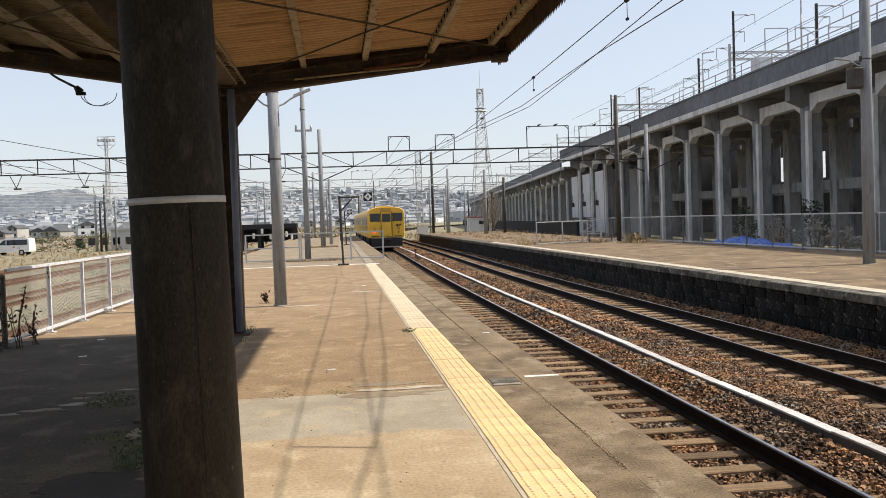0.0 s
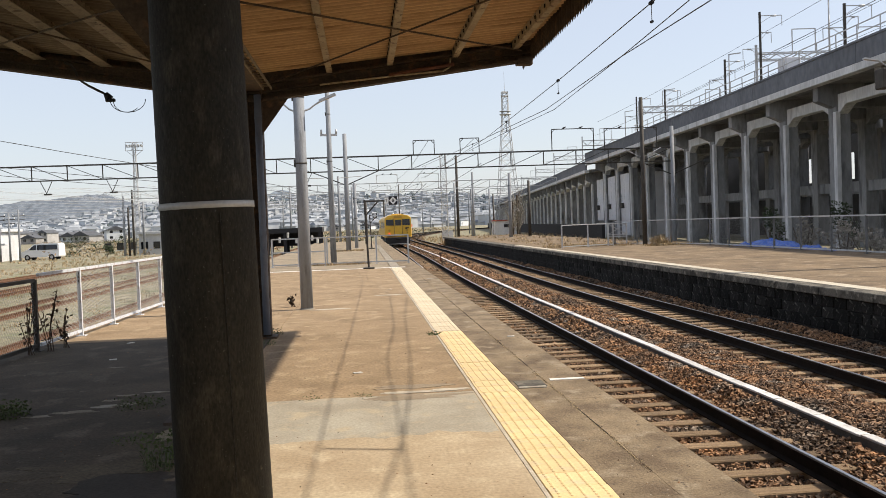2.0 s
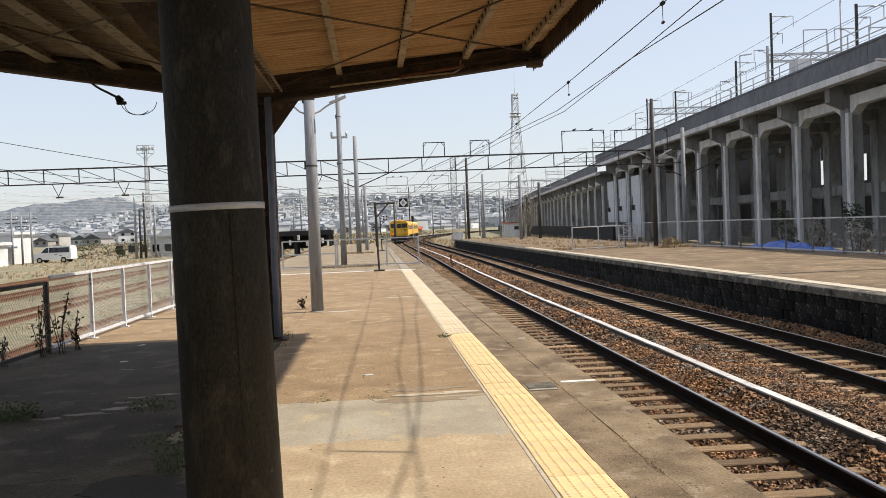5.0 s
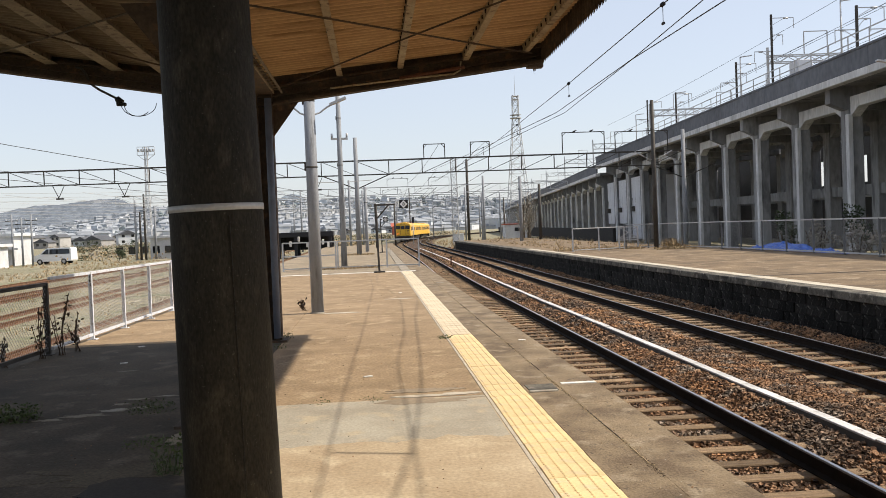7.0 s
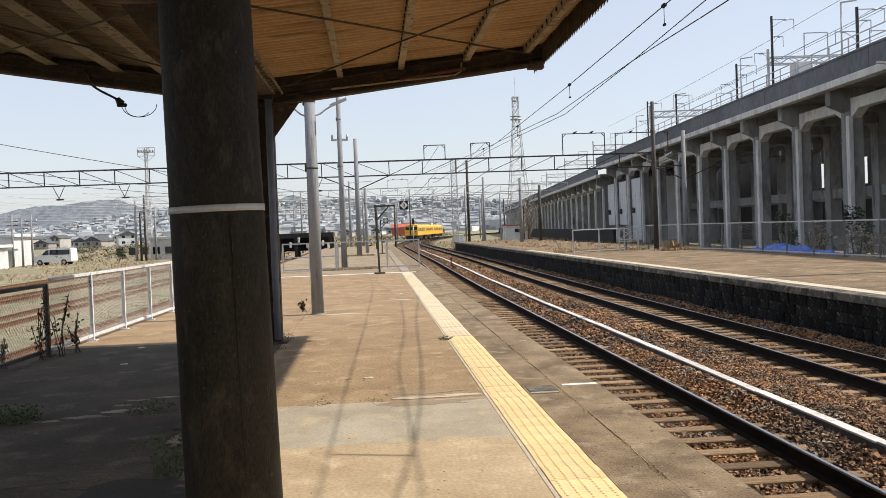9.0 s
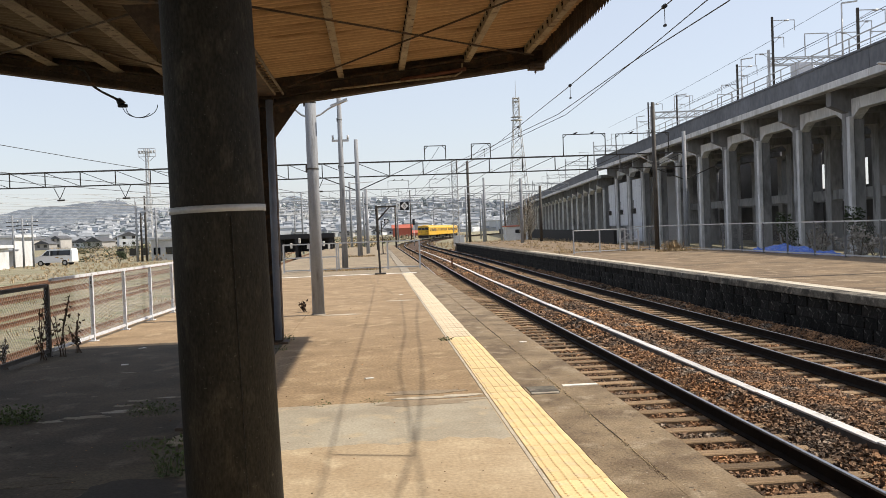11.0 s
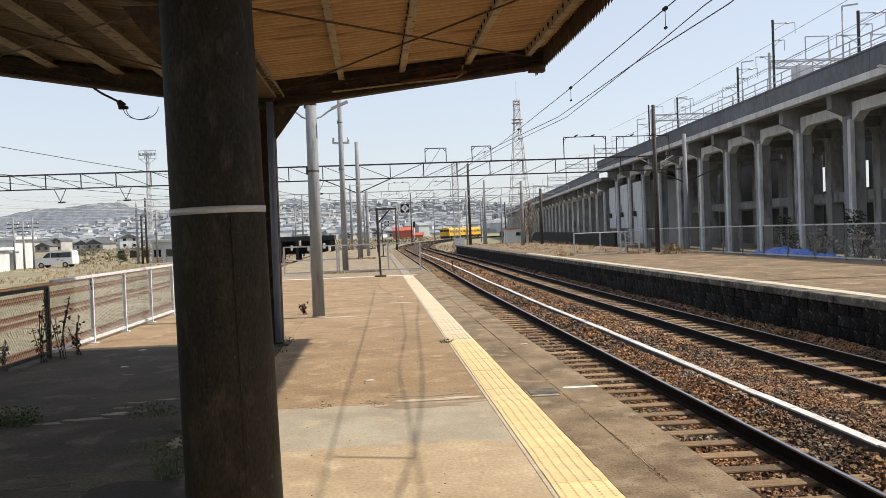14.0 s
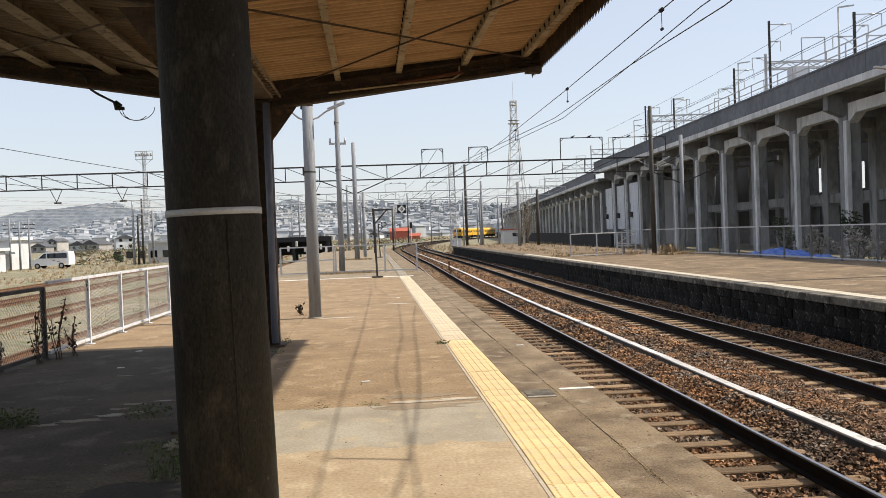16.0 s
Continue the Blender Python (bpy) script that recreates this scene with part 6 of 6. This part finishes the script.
# Band painted lighter for sunlit floor beside the dark patch.
blotch("sunlit_band", -1.75, 6.12, 0.7, 0.2, 0.0035, M_SUNBAND, 61, "lighter band, sunlight painted into its colour", 120, 1.1)
blotch("asphalt_patch", -1.30, 5.58, 0.56, 0.44, 0.007, M_SMOOTH, 64, "dark smooth asphalt patch", 72, 0.4)
for k, (x, y, a, w) in enumerate(((-1.42, 7.05, 20, 0.13), (-1.30, 6.95, -35, 0.09), (-1.52, 6.9, 60, 0.05))):
    t = thing("rubble", (x, y, 0.02, 14, -10 + 8 * k, a), "broken pale piece of concrete on the platform", "rubble", "rubble")
    bm = B()
    box(bm, -w, w, -w * 0.6, w * 0.6, -0.012, 0.02, 0.006)
    part("piece", bm, M_COPING, t)
bm = B()
box(bm, -1.72, -1.18, 7.15, 7.5, -0.02, 0.006, 0.004)
part("cover_plate", bm, M_SHADEFLOOR, platform, "dark square drain cover")
blotch("mortar_smear", 0.42, 8.33, 0.36, 0.05, 0.006, M_MORTAR, 8, "pale mortar smear")
blotch("mortar_smear", 0.74, 8.36, 0.17, 0.06, 0.008, M_MORTAR, 11, "pale mortar smear")
blotch("mortar_smear", 0.55, 20.2, 0.30, 0.10, 0.004, M_MORTAR, 14, "pale mortar smear")
blotch("mortar_smear", -0.62, 17.3, 0.35, 0.10, 0.004, M_MORTAR, 17, "pale mortar smear")
blotch("mortar_smear", 1.82, 25.5, 0.11, 0.2, 0.006, M_COPING, 19, "pale mortar smear")
bm = B()
box(bm, 1.37, 1.64, 8.30, 8.62, -0.02, 0.006, 0.004)
part("cover_plate", bm, M_COPDARK, platform, "small dark worn cover plate")
bm = B()
box(bm, 1.36, 1.62, 8.22, 8.28, -0.02, 0.012, 0.004)
part("cover_lip", bm, M_COPING, platform)
for k, (x, y, a) in enumerate(((-0.1, 9.6, 20), (-3.3, 13.3, 50), (-3.1, 11.6, 15), (-2.9, 16.4, 10), (1.9, 12.0, 0), (0.6, 22, 30), (-2.5, 20, 50))):
    t = thing("litter", (x, y, 0.003, 0, 0, a), "small scrap of white paper lying on the platform", "litter", "litter")
    bm = B()
    box(bm, -0.045, 0.045, -0.03, 0.03, 0, 0.006)
    part("scrap", bm, M_WHITE, t)
rnd = random.Random(88)
v, f = [], []
for _ in range(1100):
    y = 4.5 + 26 * rnd.random() ** 1.6
    x = rnd.uniform(-4.2, 1.95)
    r = rnd.uniform(0.003, 0.009)
    b = len(v)
    v += [(x - r, y, 0.001), (x, y - r, 0.001), (x + r, y, 0.001), (x, y + r, 0.001), (x + r * 0.2, y, r * 0.9)]
    f += [(b, b + 1, b + 4), (b + 1, b + 2, b + 4), (b + 2, b + 3, b + 4), (b + 3, b, b + 4)]
tagged(new("grit", quads("grit", v, f, M_STONE)), "loose grit and small stones on the platform", "grit", kind="stuff")


def joint_litter(name, x, y0, y1, count, seed, m, label):
    """Grit, dry moss and leaf crumbs caught in a joint."""
    rnd = random.Random(seed)
    v, f = [], []
    for _ in range(count):
        y = y0 + (y1 - y0) * rnd.random() ** 1.5
        if noise.noise((y * 1.1, seed, 0)) < -0.1:
            continue
        px = x + rnd.gauss(0, 0.012) + 0.012 * noise.noise((y * 2, seed, 5))
        r, a = rnd.uniform(0.002, 0.008), rnd.uniform(0, math.tau)
        c, n = r * math.cos(a), r * math.sin(a)
        b = len(v)
        v += [(px - c, y - n, 0.001), (px + n * 0.6, y - c * 0.6, 0.001), (px + c, y + n, 0.001), (px - n * 0.6, y + c * 0.6, 0.001), (px, y, r * 0.7)]
        f += [(b, b + 1, b + 4), (b + 1, b + 2, b + 4), (b + 2, b + 3, b + 4), (b + 3, b, b + 4)]
    tagged(new(name, quads(name, v, f, m)), label, "litter", kind="stuff")


joint_litter("joint_litter", 1.668, 4.5, 26, 2600, 3, M_DRY, "dry moss and crumbs along the slab joint")
joint_litter("joint_litter", 1.662, 4.5, 26, 1500, 8, M_STALK, "dark crumbs along the slab joint")


# ---- ballast stones ----
def stones(name, count, y0, y1, size, seed, power=1.0):
    rng = np.random.default_rng(seed)
    base = np.array([(i, j, k) for k in (-1, 1) for j in (-1, 1) for i in (-1, 1)], float) * 0.66
    tri = np.array([(0, 2, 1), (1, 2, 3), (4, 5, 6), (5, 7, 6), (0, 1, 4), (1, 5, 4), (2, 6, 3), (3, 6, 7), (0, 4, 2), (2, 4, 6), (1, 3, 5), (3, 7, 5)])
    x = rng.uniform(2.08, 8.86, count)
    y = y0 + (y1 - y0) * rng.random(count) ** power
    shift = np.array([bend(v) for v in y])
    keep = np.ones(count, bool)
    for r in (TRACK_1 - 0.5655, TRACK_1 + 0.5655, TRACK_2 - 0.5655, TRACK_2 + 0.5655):
        keep &= np.abs(x - r) > 0.075
    keep &= np.abs(x - 5.075) > 0.10
    x, y, shift = x[keep], y[keep], shift[keep]
    count = len(x)
    gauge = np.minimum(np.abs(x - TRACK_1), np.abs(x - TRACK_2))
    hump = np.clip((gauge - 0.85) / 0.45, 0, 1) * 0.13 + 0.022 * np.sin(x * 2.3 + y * 0.7) * np.clip((gauge - 0.9) / 0.4, 0, 1)
    z = -1.012 + hump + rng.uniform(-0.012, 0.022, count)
    s = size * rng.uniform(0.55, 1.35, count)
    d = base[None] * (1 + rng.uniform(-0.6, 0.5, (count, 8, 3))) * np.stack([rng.uniform(0.75, 1.3, count), rng.uniform(0.75, 1.3, count), rng.uniform(0.5, 0.95, count)], 1)[:, None, :]
    a = rng.uniform(0, 2 * np.pi, count)
    tip = rng.uniform(-0.9, 0.9, count)[:, None]
    d = np.stack([d[..., 0] * np.cos(tip) - d[..., 2] * np.sin(tip), d[..., 1], d[..., 0] * np.sin(tip) + d[..., 2] * np.cos(tip)], -1)
    c, n = np.cos(a)[:, None], np.sin(a)[:, None]
    px, py = d[..., 0] * c - d[..., 1] * n, d[..., 0] * n + d[..., 1] * c
    v = np.stack([px * s[:, None] + (x + shift)[:, None], py * s[:, None] + y[:, None], d[..., 2] * s[:, None] + z[:, None]], -1).reshape(-1, 3)
    t = (tri[None] + 8 * np.arange(count)[:, None, None]).reshape(-1)
    me = bpy.data.meshes.new(name)
    me.vertices.add(len(v))
    me.vertices.foreach_set("co", v.ravel())
    me.loops.add(len(t))
    me.loops.foreach_set("vertex_index", t.astype(np.int32))
    me.polygons.add(len(t) // 3)
    me.polygons.foreach_set("loop_start", np.arange(0, len(t), 3, dtype=np.int32))
    me.polygons.foreach_set("loop_total", np.full(len(t) // 3, 3, np.int32))
    me.update(calc_edges=True)
    me.shade_flat()
    me.materials.append(M_STONE)
    return tagged(new(name, me), "rust-brown crushed ballast stones round the tracks", "ballast", kind="stuff")


stones("ballast_stones", 95000, 4.5, 17.0, 0.023, 5, 0.85)
stones("ballast_stones", 52000, 17.0, 48.0, 0.034, 6, 1.3)
stones("ballast_stones", 16000, 48.0, 110.0, 0.06, 7, 1.3)


# ---- train ----
def train_car(label, end):
    """A 20 m car, x across, y along; the driving end with its gangway door looks towards -y when end is -1."""
    t = thing("train_car", (TRACK_1, 90, RAIL_Z), label, "train car", "three-car train")
    hw, hl = 1.45, 9.75
    sec = [(-hw, 1.0), (-hw, 2.95), (-hw * 0.95, 3.16), (-hw * 0.78, 3.33), (-hw * 0.4, 3.43), (hw * 0.4, 3.43), (hw * 0.78, 3.33), (hw * 0.95, 3.16), (hw, 2.95), (hw, 1.0)]
    bm = B()
    ys = (-hl, -hl + 0.25, hl - 0.25, hl)
    rings = []
    for y in ys:
        k = 0.965 if abs(y) == hl else 1.0
        rings.append([bm.verts.new((a * k, y, 1.05 + (b - 1.05) * (0.985 if k < 1 else 1))) for a, b in sec])
    for a, b in zip(rings, rings[1:]):
        for j in range(len(sec)):
            q = (j + 1) % len(sec)
            bm.faces.new((a[j], a[q], b[q], b[j]))
    bm.faces.new(rings[0][::-1])
    bm.faces.new(rings[-1])
    body = part("body", bm, M_TRAIN, t, "plain yellow steel body")
    bm = B()
    box(bm, -0.55, 0.55, -6.5, -4.2, 3.40, 3.56, 0.05)
    box(bm, -0.55, 0.55, -1.2, 1.2, 3.40, 3.54, 0.05)
    box(bm, -0.55, 0.55, 4.2, 6.5, 3.40, 3.56, 0.05)
    part("roof_unit", bm, M_TRAINROOF, t)
    bm = B()
    for a, b in ((-7.9, -5.4), (5.4, 7.9)):
        box(bm, -1.1, 1.1, a, b, 0.28, 0.95, 0.05)
    box(bm, -1.2, 1.2, -4.6, 4.6, 0.38, 1.05, 0.05)
    part("underframe", bm, M_UNDER, t)
    for y in (-7.7, -5.6, 5.6, 7.7):
        bm = B()
        for s in (-1, 1):
            tube(bm, (s * 0.50, y, 0.43), (s * 0.62, y, 0.43), 0.43, n=16)
        tube(bm, (-0.5, y, 0.43), (0.5, y, 0.43), 0.08, n=8)
        part("wheelset", bm, M_UNDER, t)
    for s in (-1, 1):
        y = -8.6
        for k in range(9):
            w = 1.15
            door = k in (1, 4, 7)
            bm = B()
            if door:
                box(bm, s * (hw - 0.02) - 0.02, s * (hw - 0.02) + 0.022, y - 0.1, y + 1.2, 1.15, 2.9, 0.01)
                d = part("door", bm, M_TRAIN, t)
                for yy in (y + 0.02, y + 0.62):
                    bm = B()
                    box(bm, s * hw - 0.02, s * hw + 0.026, yy, yy + 0.44, 1.95, 2.6)
                    part("door_window", bm, M_TRAINGLASS, d)
            else:
                box(bm, s * hw - 0.02, s * hw + 0.015, y - 0.05, y + 1.55, 2.0, 2.68)
                part("side_window", bm, M_TRAINGLASS, t)
            y += 1.95
        bm = B()
        box(bm, s * hw - 0.02, s * hw + 0.012, -hl + 0.3, hl - 0.3, 1.05, 1.14)
        part("sill_band", bm, M_TRAINROOF, t)
    ye = end * hl
    o = end * 0.03
    def on_end(name, x0, x1, z0, z1, m, parent=t, deep=0.03, label=""):
        bm = B()
        ya, yb = sorted((ye - end * 0.02, ye + end * deep))
        box(bm, x0, x1, ya, yb, z0, z1)
        return part(name, bm, m, parent, label)
    on_end("cab_window", -1.28, -0.48, 2.28, 2.92, M_GLASS)
    on_end("cab_window", 0.48, 1.28, 2.28, 2.92, M_GLASS)
    g = on_end("gangway_door", -0.40, 0.40, 1.10, 3.02, M_TRAIN, deep=0.10)
    on_end("door_window", -0.33, 0.33, 2.25, 2.88, M_GLASS, g, 0.12)
    on_end("destination_box", -0.42, 0.42, 3.06, 3.36, M_TRAINROOF, deep=0.10)
    for x in (-0.44, 0.42):
        on_end("gangway_post", x, x + 0.03, 1.05, 3.05, M_DARKSTEEL, deep=0.12)
    for x in (-0.95, 0.95):
        bm = B()
        tube(bm, (x, ye, 1.72), (x, ye + end * 0.07, 1.72), 0.13, n=14)
        lamp = part("headlamp", bm, M_TRAINROOF, t)
        bm = B()
        tube(bm, (x * 1.0, ye, 1.42), (x * 1.0, ye + end * 0.06, 1.42), 0.06, n=12)
        part("tail_lamp", bm, M_TAIL if x < 0 else M_RUBBER, t, "red tail lamp" if x < 0 else "unlit tail lamp")
    on_end("jumper_box", 0.78, 0.95, 1.86, 2.02, M_UNDER, deep=0.09)
    on_end("jumper_box", 1.0, 1.14, 1.92, 2.04, M_UNDER, deep=0.09)
    on_end("step", -1.2, -0.6, 1.10, 1.14, M_UNDER, deep=0.12)
    on_end("step", 0.6, 1.2, 1.10, 1.14, M_UNDER, deep=0.12)
    bm = B()
    box(bm, -1.25, 1.25, min(ye, ye + end * 0.25), max(ye, ye + end * 0.25), 0.32, 0.98, 0.04)
    box(bm, -0.25, 0.25, min(ye, ye + end * 0.6), max(ye, ye + end * 0.6), 0.75, 1.0, 0.04)
    part("coupler", bm, M_UNDER, t)
    bm = B()
    box(bm, -1.1, 1.1, min(ye + end * 0.1, ye + end * 0.2), max(ye + end * 0.1, ye + end * 0.2), 0.22, 0.42, 0.02)
    part("pilot", bm, M_GALV, t)
    return t


rear_car = train_car("yellow commuter train car with red tail lamps, driving off", -1)
middle_car = train_car("yellow middle car of the commuter train", 1)
front_car = train_car("leading yellow commuter train car on the curve", 1)


def track_point(y):
    """The point of the first track at y."""
    return Vector((TRACK_1 + bend(y), y, RAIL_Z))


# ---- what moves ----
RUN = ((0, 73.0), (2, 100.0), (4.2, 131.5), (7, 172.0), (9.2, 203.0), (12, 242.0), (14, 270.0), (16, 298.0))


def run(t):
    """How far the train's rear has gone by t, smoothly."""
    ts = [a for a, _ in RUN]
    ss = [b for _, b in RUN]
    i = max(k for k in range(len(ts) - 1) if ts[k] <= t)
    def slope(k):
        if k == 0:
            return (ss[1] - ss[0]) / (ts[1] - ts[0])
        if k == len(ts) - 1:
            return (ss[-1] - ss[-2]) / (ts[-1] - ts[-2])
        return (ss[k + 1] - ss[k - 1]) / (ts[k + 1] - ts[k - 1])
    h = ts[i + 1] - ts[i]
    u = (t - ts[i]) / h
    return ((1 + 2 * u) * (1 - u) ** 2 * ss[i] + u * (1 - u) ** 2 * h * slope(i) + u * u * (3 - 2 * u) * ss[i + 1] + u * u * (u - 1) * h * slope(i + 1))


def motions():
    for car, off in ((rear_car, 10.0), (middle_car, 30.0), (front_car, 50.0)):
        rows = []
        for k in range(33):
            t = k * 0.5
            y = run(t)
            turn = math.atan2(bend(y + 1 + off) - bend(y + off), 1)
            a, b = track_point(y + (off - 6.8) * math.cos(turn)), track_point(y + (off + 6.8) * math.cos(turn))
            d = b - a
            mid = (a + b) / 2
            rows.append((t, pose(mid.x, mid.y, mid.z, 0, 0, -math.degrees(math.atan2(d.x, d.y)))))
        walk(car, rows)


motions()
